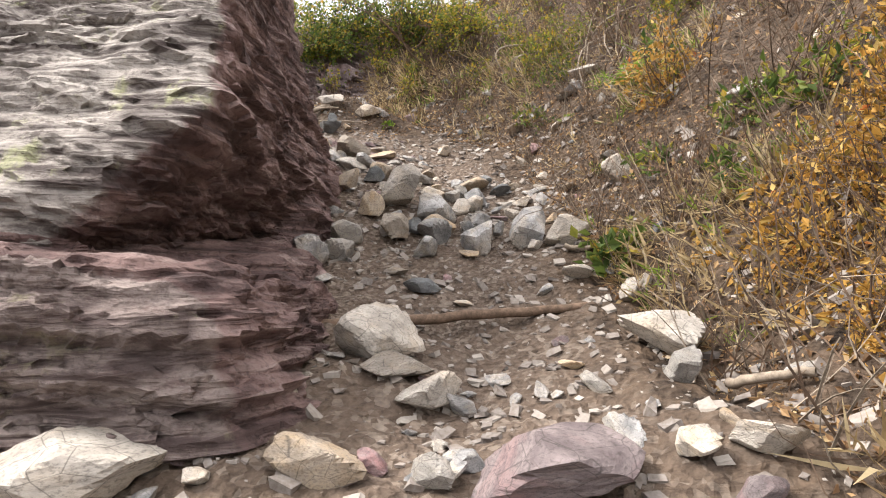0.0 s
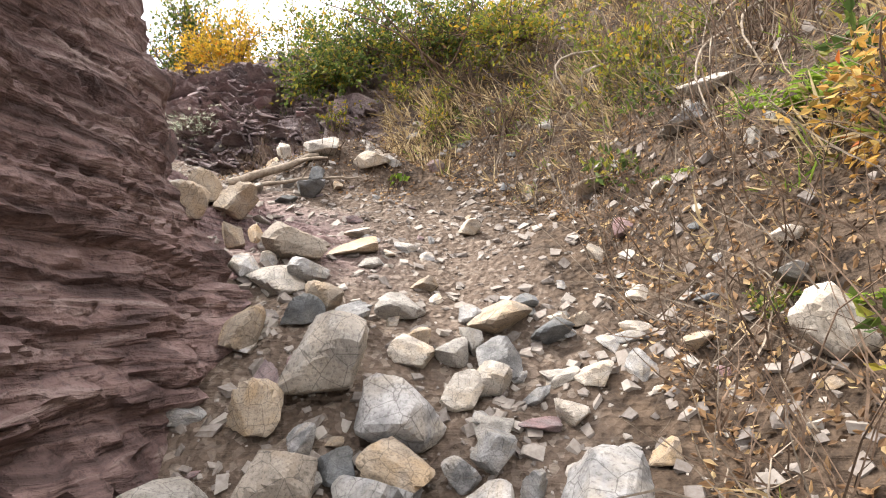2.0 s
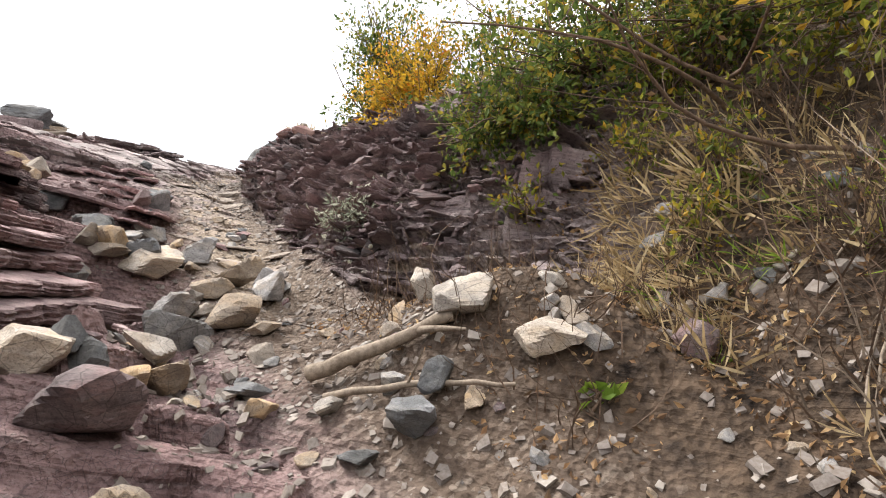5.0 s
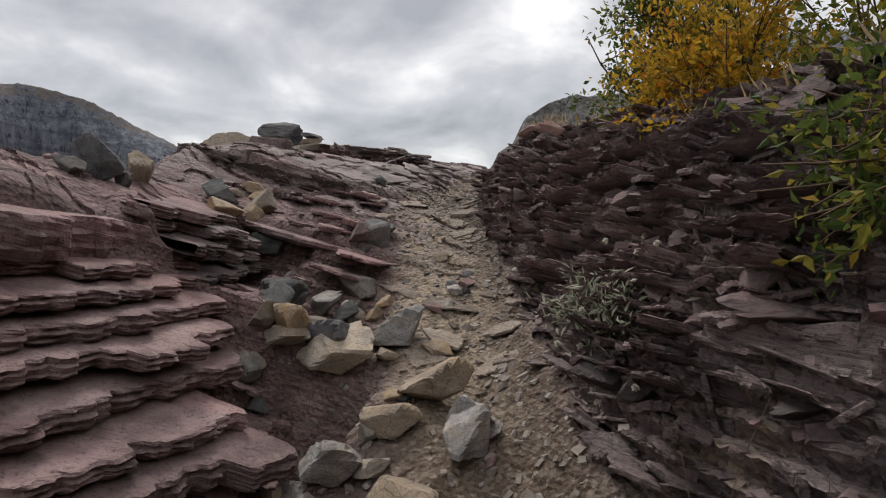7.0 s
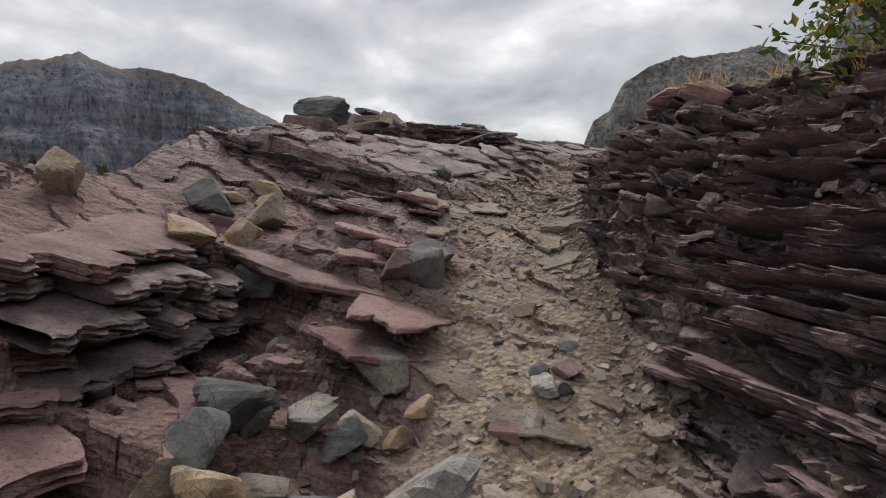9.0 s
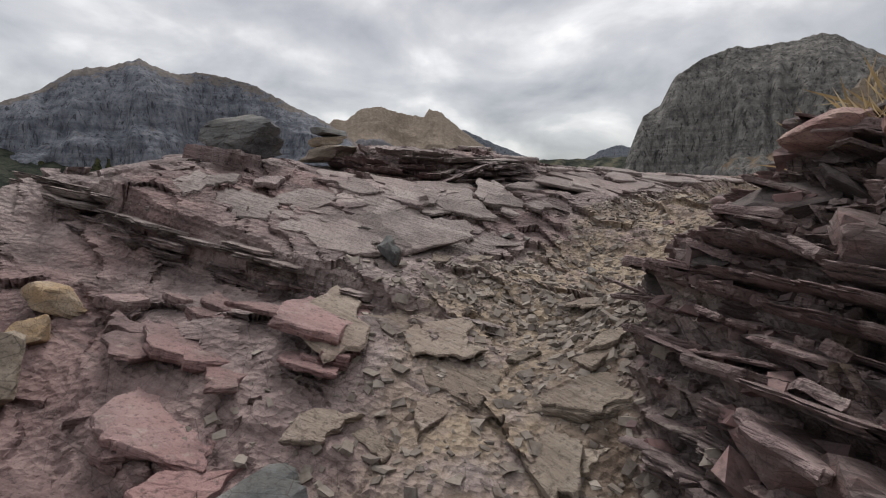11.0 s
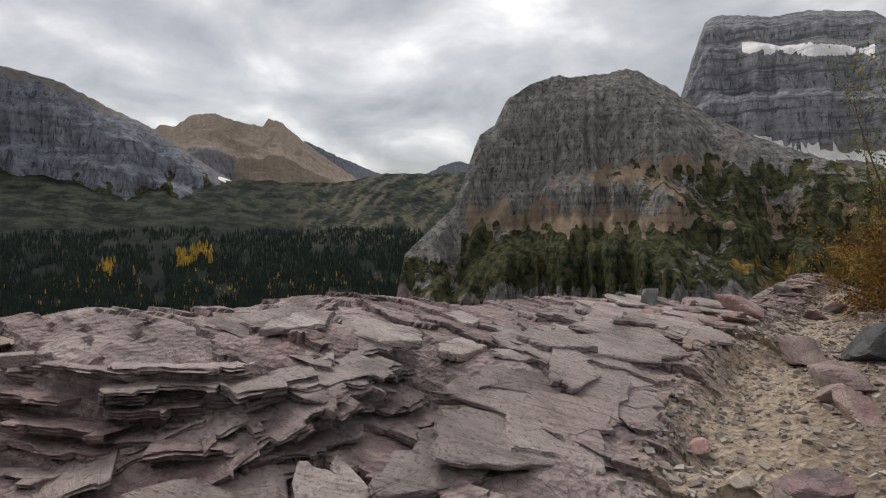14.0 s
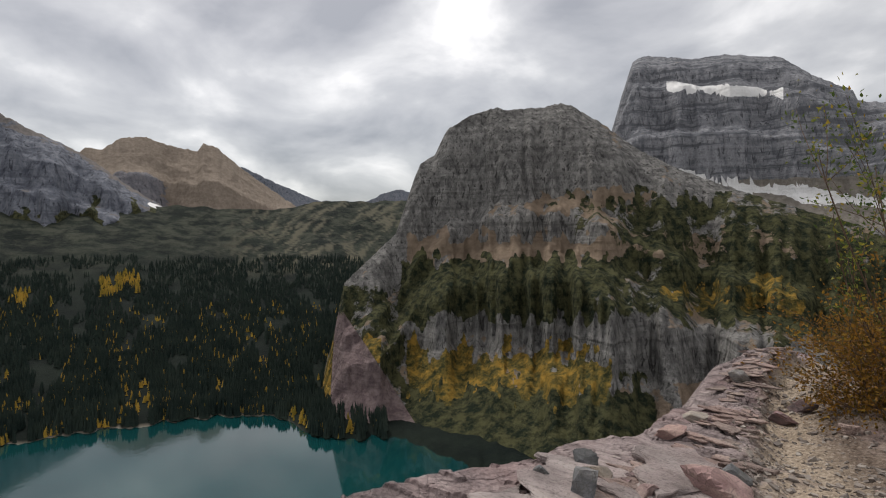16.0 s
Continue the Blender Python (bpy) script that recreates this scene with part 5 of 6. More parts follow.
PLATES = [plate_mesh(2000 + i, 1.2 + 0.12 * i) for i in range(10)]
BED = Euler((-math.atan(DIP_Y), math.atan(DIP_X), 0)).to_matrix()


def plate_material(name, dark, mid, light, red, redness):
    k = Nodes(name, 0.75)
    r = k.n.new("ShaderNodeNewGeometry").outputs["Random Per Island"]
    o = k.random()
    pick = k.math("FRACT", k.math("ADD", r, o))
    geo = k.n.new("ShaderNodeNewGeometry").outputs["Position"]
    big, grain = k.noise(2.6, 6, 0.65, geo), k.noise(45, 5, 0.7, geo)
    col = k.ramp(big, (0.3, dark), (0.5, mid), (0.7, light))
    col = k.mix(k.math("MULTIPLY", k.ramp(k.noise(0.9, 4, 0.6, geo), (0.42, 0.0), (0.6, 1.0)), redness), col, red)
    col = k.mix(k.ramp(k.noise(9, 6, 0.7, geo), (0.57, 0.0), (0.68, 0.5)), col, (0.42, 0.365, 0.325))
    col = k.mix(k.ramp(grain, (0.34, 0.7), (0.47, 0.0)), col, [c * 0.6 for c in dark])
    col = k.mix(k.ramp(k.noise(1.0, 5, 0.65, k.scaled(bedded(k, geo), 2.0, 2.0, 34)), (0.36, 0.3), (0.44, 0.0)), col, [c * 0.5 for c in dark])
    col = k.hsv(col, 0.5, 1.0, k.math("ADD", 0.74, k.math("MULTIPLY", pick, 0.5)))
    lines = k.noise(1.0, 4, 0.6, k.scaled(bedded(k, geo), 3, 3, 60))
    return k.done(col, k.math("ADD", k.math("MULTIPLY", grain, 0.6), k.math("ADD", big, lines)), 1.0, 0.035)


M_PLATE_GREY = plate_material("grey_purple_plates", (0.15, 0.126, 0.121), (0.31, 0.262, 0.248), (0.43, 0.375, 0.352), (0.37, 0.27, 0.255), 0.3)
M_PLATE_RED = plate_material("red_purple_plates", (0.12, 0.085, 0.084), (0.27, 0.192, 0.187), (0.39, 0.295, 0.28), (0.36, 0.215, 0.207), 0.7)
M_PLATE_DARK = plate_material("dark_argillite_and_shade_plates", (0.075, 0.058, 0.059), (0.225, 0.178, 0.175), (0.40, 0.335, 0.32), (0.29, 0.185, 0.182), 0.4)
M_PLATE_TAN = plate_material("worn_tan_plates", (0.15, 0.12, 0.10), (0.30, 0.25, 0.205), (0.42, 0.36, 0.30), (0.27, 0.20, 0.17), 0.4)
M_PLATE_PINK = plate_material("pink_tan_plates", (0.14, 0.10, 0.088), (0.29, 0.225, 0.195), (0.40, 0.325, 0.28), (0.32, 0.21, 0.185), 0.5)


def lay_plates(n, ks, us, size, thick, material, name, label, loose=0.06, lift=(0.0, 0.5), singles=0, single_ks=None, seed=0, keep=None, follow=0.0):
    """Plates along a stretch of the plan: the first as parts of the ground, the rest as one mass. follow: 0 they lie with the beds, 1 with the slope."""
    g = np.random.default_rng(seed)
    meshes = []
    if singles:
        for i, (v, f) in enumerate(PLATES):
            me = mesh_np("slab", v, f)
            me.materials.append(material)
            meshes.append(me)
    bed_up = BED @ Vector((0, 0, 1))
    verts, faces, count, made = [], [], 0, 0
    for _ in range(n):
        kk, uu = g.uniform(*ks), g.uniform(*us)
        x, y = station(kk, uu)
        if keep is not None and not keep(x, y, g):
            continue
        place, normal = drop(x, y)
        w = size[0] + (size[1] - size[0]) * g.uniform() ** 2.0
        t = thick[0] + (thick[1] - thick[0]) * g.uniform() ** 1.5
        up = bed_up.lerp(lie(kk, uu), follow).normalized()
        m = up.to_track_quat("Z", "Y").to_matrix() @ Euler((g.normal() * loose, g.normal() * loose, g.uniform(0, 6.28))).to_matrix()
        at = np.array(place) + np.array(normal) * g.uniform(*lift) * t
        variant = int(g.integers(len(PLATES)))
        if made < singles and (single_ks is None or single_ks[0] < kk < single_ks[1]):
            ob = new("slab", meshes[variant])
            ob.parent = ground
            ob.matrix_basis = Matrix.LocRotScale(Vector(at), m.to_quaternion(), (w, w, t))
            made += 1
            continue
        v, f = PLATES[variant]
        verts.append((v * (w, w, t)) @ np.array(m).T + at)
        faces.append(f + count)
        count += len(v)
    if verts:
        ob = part(name, mesh_np(name, np.vstack(verts), np.vstack(faces)), material, ground)
        tagged(ob, label, kind="stuff")


# the grey dome beside the view, its broken lip, the red ledges, the dark wall, the slabs underfoot
lay_plates(120, (13.2, 17.2), (-2.4, -1.1), (0.3, 0.95), (0.022, 0.05), M_PLATE_GREY, "dome_plates", "thin grey-purple rock plates", 0.03, (-0.1, 0.4), 90, (13.6, 16.4), 41, None, 0.95)
lay_plates(170, (12.4, 15.4), (-2.3, -1.0), (0.07, 0.36), (0.015, 0.04), M_PLATE_DARK, "lip_plates", "broken dark rock plates", 0.07, (0.0, 0.9), 60, (12.8, 15.0), 42,
           lambda x, y, g: vnoise(np.array(x * 0.8), np.array(y * 0.8), seed=79) > -0.05, 0.6)
lay_plates(12, (10.4, 12.6), (-2.1, -0.95), (0.4, 1.3), (0.03, 0.08), M_PLATE_RED, "ledge_plates", "red-purple ledge plates", 0.025, (-0.4, 0.15), 12, (8.0, 12.6), 43, None, 0.15)
lay_plates(90, (8.6, 12.6), (-2.1, -0.95), (0.08, 0.4), (0.02, 0.06), M_PLATE_RED, "ledge_rubble", "broken red-purple ledge plates", 0.07, (0.0, 0.5), 0, None, 49, None, 0.15)
lay_plates(420, (8.0, 13.9), (1.02, 3.0), (0.05, 0.42), (0.010, 0.035), M_PLATE_DARK, "wall_plates", "dark broken wall plates", 0.10, (0.0, 1.0), 80, (9.0, 13.0), 45)
lay_plates(420, (8.0, 12.0), (0.95, 2.8), (0.04, 0.24), (0.012, 0.04), M_PLATE_DARK, "wall_rubble", "tumbled dark rubble plates", 0.38, (0.2, 1.0), 0, None, 50)
lay_plates(45, (10.2, 13.8), (-1.1, 1.05), (0.15, 0.6), (0.015, 0.035), M_PLATE_TAN, "trail_plates", "worn rock plates underfoot", 0.04, (-0.3, 0.3), 30, (11.0, 13.5), 46, None, 0.8)
lay_plates(140, (14.2, 19.5), (0.5, 2.6), (0.12, 0.5), (0.04, 0.12), M_PLATE_PINK, "outcrop_plates", "pink-tan outcrop plates", 0.12, (-0.3, 0.4), 0, None, 47,
           lambda x, y, g: vnoise(np.array(x * 0.9), np.array(y * 0.9), seed=77) > 0.05, 0.7)
lay_plates(260, (15.8, 19.5), (-2.0, -0.6), (0.10, 0.40), (0.012, 0.03), M_PLATE_PINK, "edge_plates", "pinkish rock plates at the edge", 0.05, (-0.2, 0.4), 0, None, 48, None, 0.9)

wall_rng = np.random.default_rng(88)
for i in range(70):
    kk, uu = wall_rng.uniform(8.3, 13.8), wall_rng.uniform(1.2, 3.0)
    x, y = station(kk, uu)
    w = wall_rng.uniform(0.14, 0.42)
    v = rock_data("dark", int(wall_rng.integers(10)))
    ob = new("wall_block", v)
    ob.parent = ground
    place, normal = drop(x, y)
    ob.matrix_basis = Matrix.LocRotScale(place - normal * 0.02, Euler((-0.28 + wall_rng.normal() * 0.12, wall_rng.normal() * 0.12, wall_rng.uniform(0, 6.28))).to_quaternion(), (w, w * 0.7, w * wall_rng.uniform(0.25, 0.5)))

# smooth upright blocks at the foot of the wall
for i, (x, y, z, w, t, turn) in enumerate(((-1.45, 8.0, 4.15, 0.85, 0.45, 0.2), (-2.15, 8.05, 4.2, 0.85, 0.42, 0.5), (-1.35, 8.0, 3.78, 0.9, 0.38, 0.1), (-2.05, 8.0, 3.8, 0.9, 0.36, 2.9),
                                           (-2.8, 8.15, 4.15, 0.7, 0.36, 0.4), (-1.2, 8.2, 4.5, 0.8, 0.3, 0.9))):
    v, f = PLATES[(i * 3 + 1) % 10]
    ob = part("cliff_block", mesh_np("cliff_block", v * (w, w * 0.8, t), f), M_PLATE_DARK, ground)
    ob.location, ob.rotation_euler = (x, y, z), (-0.18, 0.06, turn)


def perched():
    """A dark rock balanced on the ridge, and a small cairn of flat stones beside it."""
    p, _ = rock_mesh(1107, 30, 44)
    p = p + 0.03 * np.stack([fbm(p[:, 0] * 7, p[:, 1] * 7, p[:, 2] * 12, 3, 5)] * 3, 1)
    place, _ = drop(-9.35, 7.42)
    p[:, :2] *= (0.66 + 0.60 * (p[:, 2:] + 0.5)) * 0.9
    v, f = PLATES[2]
    base = new("pedestal_slab", mesh_np("pedestal_slab", v * (0.85, 0.75, 0.2), f))
    base.data.materials.append(M_PLATE_DARK)
    base.location, base.rotation_euler = (-9.3, 7.38, place.z + 0.01), (-0.12, 0.1, 0.4)
    tagged(base, "dark thick rock slab under the balanced rock", "rock")
    ob = new("balanced_rock", mesh_np("balanced_rock", p, sphere_faces(30, 44)))
    ob.data.materials.append(M_STONES["slate"])
    ob.scale, ob.location, ob.rotation_euler = (0.80, 0.58, 0.34), (-9.36, 7.48, place.z + 0.21), (0.16, 0.05, 1.35)
    tagged(ob, "large dark rock balanced on the ridge's edge", "rock")
    place, _ = drop(-10.35, 8.15)
    z = place.z + 0.05
    for w, h, kind, turn in ((0.60, 0.16, "tan", 1.2), (0.36, 0.10, "tan", 0.5), (0.33, 0.085, "slate", 2.0)):
        p, f = rock_mesh(1200 + int(w * 100), 20, 30)
        p[:, 2] = np.sign(p[:, 2]) * np.abs(p[:, 2] * 2) ** 0.45 / 2
        st = new("cairn_stone", mesh_np("cairn_stone", p, f))
        st.data.materials.append(M_STONES[kind])
        st.scale, st.location, st.rotation_euler = (w, w * 0.8, h), (-10.35, 8.15, z + h / 2), (0.02, 0.03, turn)
        z += h * 0.96
        tagged(st, "flat " + ROCK_WORDS[kind] + " of a small cairn", "cairn stone", "stones of the cairn")


perched()

# ---- ledges: broken edges of single beds ----
def ledge_mesh(run, rise, inward, depth, thick, seed, ragged=0.07, block=3.2, n=72):
    """One bed seen from its broken edge: it runs along x to `run`, reaches `depth` along `inward` and rises with the dip."""
    t = np.linspace(0, 1, n)
    length = float(np.hypot(*run))
    along = t * length
    ix, iy = inward
    blocks, _ = cells(along * block + seed * 7.3, along * 0 + 0.5, seed)
    teeth, _ = cells(along * 9.0 + seed * 3.1, along * 0 + 0.5, seed + 1)
    edge = ragged * (1.7 * (blocks - 0.5) + 0.6 * (teeth - 0.5)) + 0.012 * vnoise(along * 26 + seed, along * 0, seed=seed + 2)
    taper = np.minimum(1, np.minimum(t, 1 - t) * length / 0.035)
    edge = edge - (1 - taper) * 0.07
    # rows from the back over the top, down the laminated face, to the underside
    rows = [(-depth, 0.0, 0), (-depth * 0.5, 0.0, 0), (-0.16, 0.0, 0), (-0.05, 0.0, 0), (-0.008, 0.0, 1), (0.0, -0.12, 1), (-0.012, -0.30, 1), (0.006, -0.40, 1), (-0.015, -0.62, 1), (-0.004, -0.70, 1),
            (-0.035, -0.95, 1), (-0.08, -1.0, 1), (-depth, -1.0, 0)]
    v = []
    for r, (back, down, moves) in enumerate(rows):
        jag = 0.014 * vnoise(along * 19 + r * 5.7, along * 0 + r, seed=seed + 4) * moves
        w = back + edge * (1.0 if back > -0.5 * depth else 0.2) + jag
        w = np.minimum(w, 0.2)
        dx, dy = -ix * w, -iy * w
        z = rise * t + thick * down - DIP_Y * dy - DIP_X * dx + 0.012 * vnoise(along * 3 + seed, along * 0 + back * 4, seed=seed + 6) * (down > -0.5)
        v.append(np.stack([run[0] * t + dx, run[1] * t + dy, z], 1))
    v = np.stack(v, 1)
    return v.reshape(-1, 3), grid_faces(n, len(rows))


def lay_ledge(a, b, inward, depth, thick, material, seed, ragged=0.07, name="ledge_bed", block=3.2):
    a, b = np.array(a, float), np.array(b, float)
    inward = np.array(inward, float) / np.hypot(*inward)
    v, f = ledge_mesh(b[:2] - a[:2], b[2] - a[2], inward, depth, thick, seed, ragged, block)
    ob = part(name, mesh_np(name, v, f), material, ground)
    ob.location = a
    return ob


# red ledges stepping up from the gully: height of the tread, where its edge begins and ends
RED_LEDGES = [(3.72, (-2.9, 5.35), (-3.92, 6.54), 0.12), (3.88, (-3.1, 5.3), (-4.07, 6.33), 0.10), (4.03, (-3.25, 5.3), (-4.42, 6.45), 0.11), (4.19, (-3.45, 5.25), (-4.55, 6.42), 0.09),
              (4.33, (-3.6, 5.2), (-4.85, 6.38), 0.10), (4.46, (-3.75, 5.25), (-5.05, 6.25), 0.08), (4.57, (-4.1, 5.4), (-5.3, 6.18), 0.08), (4.80, (-3.85, 5.2), (-5.05, 5.93), 0.22), (4.87, (-5.0, 5.88), (-5.95, 6.16), 0.24)]
for i, (z, a, b, t) in enumerate(RED_LEDGES):
    lay_ledge((*a, z + 0.03), (*b, z), (-0.69, -0.72), 0.95, t, M_PLATE_RED, 300 + i, 0.10, "ledge_slab", 1.7)
# The four lower beds take the dark material: the riser's shade is in their colour.
for i, z in enumerate((4.48, 4.60, 4.70, 4.80, 4.90)):
    lay_ledge((-5.05 - 0.03 * i, 6.16 - 0.03 * i, z), (-6.45, 6.86 - 0.05 * i, z + 0.03), (-0.48, -0.88), 0.8, 0.075, M_PLATE_DARK if i < 4 else M_PLATE_RED, 330 + i, 0.14, "ledge_slab")

# the broken lip of the dome: thin beds one under another
UPPER_LIP = [(-10.75, 8.05), (-10.4, 8.25), (-9.98, 8.47), (-9.76, 8.78), (-9.66, 9.15), (-9.68, 9.52), (-9.92, 9.88)]
LOWER_LIP = [(-10.0, 8.05), (-9.6, 8.3), (-9.45, 8.6), (-9.44, 9.0), (-9.5, 9.4), (-9.62, 9.7)]
FRONT = [(-9.0, 6.1, 5.92), (-8.64, 6.6, 5.80), (-8.17, 7.24, 5.60), (-7.87, 7.72, 5.45), (-7.55, 8.25, 5.29), (-7.2, 8.72, 5.14)]


def stacked(line, layers, pitch, thin, lift, seed, ragged, spread):
    """Thin beds one under another along a broken line; the top one grey and worn, those below dark, the undercut's
    shade put into their colour.
    """
    for i, (a, b) in enumerate(zip(line, line[1:])):
        d = np.array(b[:2]) - np.array(a[:2])
        inward = np.array((-d[1], d[0])) / np.hypot(*d)
        ends = []
        for q, p in ((np.array(a[:2]) - d * 0.15, a), (np.array(b[:2]) + d * 0.15, b)):
            back = q + inward * 0.25
            ends.append((q, (p[2] if len(p) > 2 else drop(back[0], back[1])[0].z - 0.05) + lift))
        for layer in range(layers):
            out_by = -inward * (spread * layer - 0.04 + 0.045 * math.sin(i * 5.1 + layer * 2.7 + seed))
            (qa, za), (qb, zb) = ends
            sag = pitch * layer + 0.006 * math.sin(i * 3.3 + layer * 4.1)
            lay_ledge((*(qa + out_by), za - sag), (*(qb + out_by), zb - sag), inward, 0.6 if layer < 2 else 0.4, thin,
                      M_PLATE_GREY if layer < 1 + layers // 4 else M_PLATE_DARK, seed + i * 9 + layer, ragged)


stacked(UPPER_LIP, 7, 0.044, 0.034, 0.01, 400, 0.15, 0.04)
stacked(LOWER_LIP, 3, 0.040, 0.030, 0.02, 480, 0.16, 0.06)
stacked(FRONT, 6, 0.045, 0.040, 0.02, 540, 0.13, 0.015)
# the step that curves away behind the hollow
CURVE = [(-10.0, 10.04, 5.98), (-9.72, 10.16, 5.92), (-9.48, 10.28, 5.86), (-9.28, 10.32, 5.80), (-9.05, 10.2, 5.72)]
for i, (a, b) in enumerate(zip(CURVE, CURVE[1:])):
    lay_ledge(a, b, (-(b[1] - a[1]), b[0] - a[0]), 0.4, 0.09, M_PLATE_GREY, 460 + i, 0.03)

# long beds of the dark wall, following the dip along the trail
wall_beds = np.random.default_rng(98)
for k in np.arange(9.0, 13.4, 0.55):
    side = np.linspace(1.02, 2.95, 60)
    here, there = np.array([on_plan(k, u) for u in side]), np.array([on_plan(k + 1.0, u) for u in side])
    lev = [q[:, 2] + DIP_Y * q[:, 1] + DIP_X * q[:, 0] for q in (here, there)]
    for level in np.arange(math.ceil(lev[0].min() / 0.065) * 0.065, lev[0].max(), 0.065):
        if not lev[1].min() < level < lev[1].max() or wall_beds.uniform() < 0.12:
            continue
        a, b = (np.array([np.interp(level, lv, q[:, c]) for c in range(3)]) for lv, q in ((lev[0], here), (lev[1], there)))
        d = b[:2] - a[:2]
        away = np.array((d[1], -d[0])) / np.hypot(*d)
        if away @ (here[-1, :2] - here[0, :2]) < 0:
            away = -away
        shift = away * wall_beds.uniform(-0.11, 0.05)
        lay_ledge((a[0] + shift[0], a[1] + shift[1], a[2] + 0.03), (b[0] + shift[0], b[1] + shift[1], b[2] + 0.03), away, 0.4, wall_beds.uniform(0.018, 0.055), M_PLATE_DARK, int(wall_beds.integers(10000)), 0.13, "wall_bed")


# ---- loose chips and gravel ----
CUBE = np.array([[sx, sy, sz] for sx in (-1, 1) for sy in (-1, 1) for sz in (-1, 1)], float) * 0.5
CUBE_F = np.array([[0, 1, 3, 2], [4, 6, 7, 5], [0, 4, 5, 1], [2, 3, 7, 6], [0, 2, 6, 4], [1, 5, 7, 3]])


def scatter_chips(name, label, n, ks, us, size, material, seed, flat=0.45, keep=None):
    g = np.random.default_rng(seed)
    verts, faces, count = [], [], 0
    for _ in range(n):
        x, y = station(g.uniform(*ks), g.uniform(*us))
        x, y = x + g.normal() * 0.03, y + g.normal() * 0.03
        if keep is not None and not keep(x, y, g):
            continue
        place, normal = drop(x, y)
        s = size[0] + (size[1] - size[0]) * g.uniform() ** 3
        v = CUBE * (1 + g.normal(size=(8, 3)) * 0.25) * (s, s * g.uniform(0.55, 0.95), s * g.uniform(0.6, 1.2) * flat)
        turn = normal.to_track_quat("Z", "Y").to_matrix() @ Euler((g.normal() * 0.25, g.normal() * 0.25, g.uniform(0, 6.28))).to_matrix()
        verts.append(v @ np.array(turn).T + np.array(place) + np.array(normal) * s * flat * 0.28)
        faces.append(CUBE_F + count)
        count += 8
    ob = part(name, mesh_np(name, np.vstack(verts), np.vstack(faces)), material)
    tagged(ob, label, "gravel", kind="stuff")


def lone_stones(n, ks, us, size, kinds, seed):
    """Single stones along the trail, parts of the ground, sharing the rock shapes."""
    g = np.random.default_rng(seed)
    for _ in range(n):
        x, y = station(g.uniform(*ks), g.uniform(*us))
        place, normal = drop(x, y)
        w = size[0] + (size[1] - size[0]) * g.uniform() ** 2
        ob = new("stone", rock_data(kinds[int(g.integers(len(kinds)))], int(g.integers(10))))
        ob.parent = ground
        turn = normal.to_track_quat("Z", "Y") @ Euler((g.normal() * 0.2, g.normal() * 0.2, g.uniform(0, 6.28))).to_quaternion()
        ob.matrix_basis = Matrix.LocRotScale(place + normal * w * 0.12, turn, (w, w * g.uniform(0.6, 0.95), w * g.uniform(0.3, 0.55)))


lone_stones(150, (1.2, 8.4), (-1.1, 1.3), (0.05, 0.17), ("pale", "grey", "tan", "grey", "purple"), 151)
lone_stones(70, (3.0, 8.2), (1.0, 2.8), (0.05, 0.18), ("grey", "tan", "slate", "pale"), 152)
lone_stones(80, (7.6, 11.6), (-1.7, 0.3), (0.06, 0.22), ("grey", "tan", "slate", "purple"), 153)
lone_stones(60, (13.0, 18.5), (-0.6, 1.6), (0.03, 0.10), ("pink", "tan", "purple", "pale"), 154)
patchy = lambda x, y, g: vnoise(np.array(x * 1.4), np.array(y * 1.4), seed=55) + g.normal() * 0.4 > -0.1
scatter_chips("trail_stones", "pale stone chips strewn over the lower trail", 4600, (0.8, 8.6), (-1.2, 1.4), (0.008, 0.06), M_CHIPS, 51, 0.35)
scatter_chips("bank_stones", "stones half buried in the earthy bank", 1300, (0.8, 8.2), (1.0, 3.0), (0.015, 0.085), M_CHIPS, 52, 0.5, patchy)
scatter_chips("gully_chips", "rock chips in the gully", 4200, (8.0, 13.6), (-1.3, 1.3), (0.010, 0.055), M_CHIPS, 53, 0.3)
scatter_chips("ledge_chips", "rock rubble lying on the dark wall", 1700, (8.2, 13.8), (1.0, 3.0), (0.015, 0.09), M_STONES["purple"], 54, 0.4)
scatter_chips("trail_gravel", "tan gravel of the upper trail", 6500, (13.0, 17.6), (-0.7, 1.5), (0.010, 0.042), M_CHIPS, 55, 0.5)
scatter_chips("far_gravel", "tan gravel of the far trail", 1500, (17.0, 19.8), (-1.0, 1.2), (0.015, 0.06), M_CHIPS, 56, 0.5)


# ---- plants and wood ----
def tube(points, r0, r1, sides=5):
    p = np.asarray(points, float)
    d = np.gradient(p, axis=0)
    d /= np.maximum(np.linalg.norm(d, axis=1), 1e-6)[:, None]
    ref = np.where(np.abs(d[:, 2:3]) > 0.9, [[1.0, 0, 0]], [[0, 0, 1.0]])
    a = np.cross(d, ref); a /= np.linalg.norm(a, axis=1)[:, None]
    b = np.cross(d, a)
    r = np.linspace(r0, r1, len(p))[:, None, None]
    t = np.linspace(0, 2 * np.pi, sides, endpoint=False)[None, :, None]
    v = p[:, None, :] + r * (np.cos(t) * a[:, None, :] + np.sin(t) * b[:, None, :])
    n = len(p)
    i, j = np.meshgrid(np.arange(n - 1), np.arange(sides), indexing="ij")
    q, w = i * sides + j, i * sides + (j + 1) % sides
    return v.reshape(-1, 3), np.stack([q, w, w + sides, q + sides], -1).reshape(-1, 4)


def joined(pieces):
    v, f, c = [], [], 0
    for a, b in pieces:
        v.append(a); f.append(b + c); c += len(a)
    return np.vstack(v), np.vstack(f)


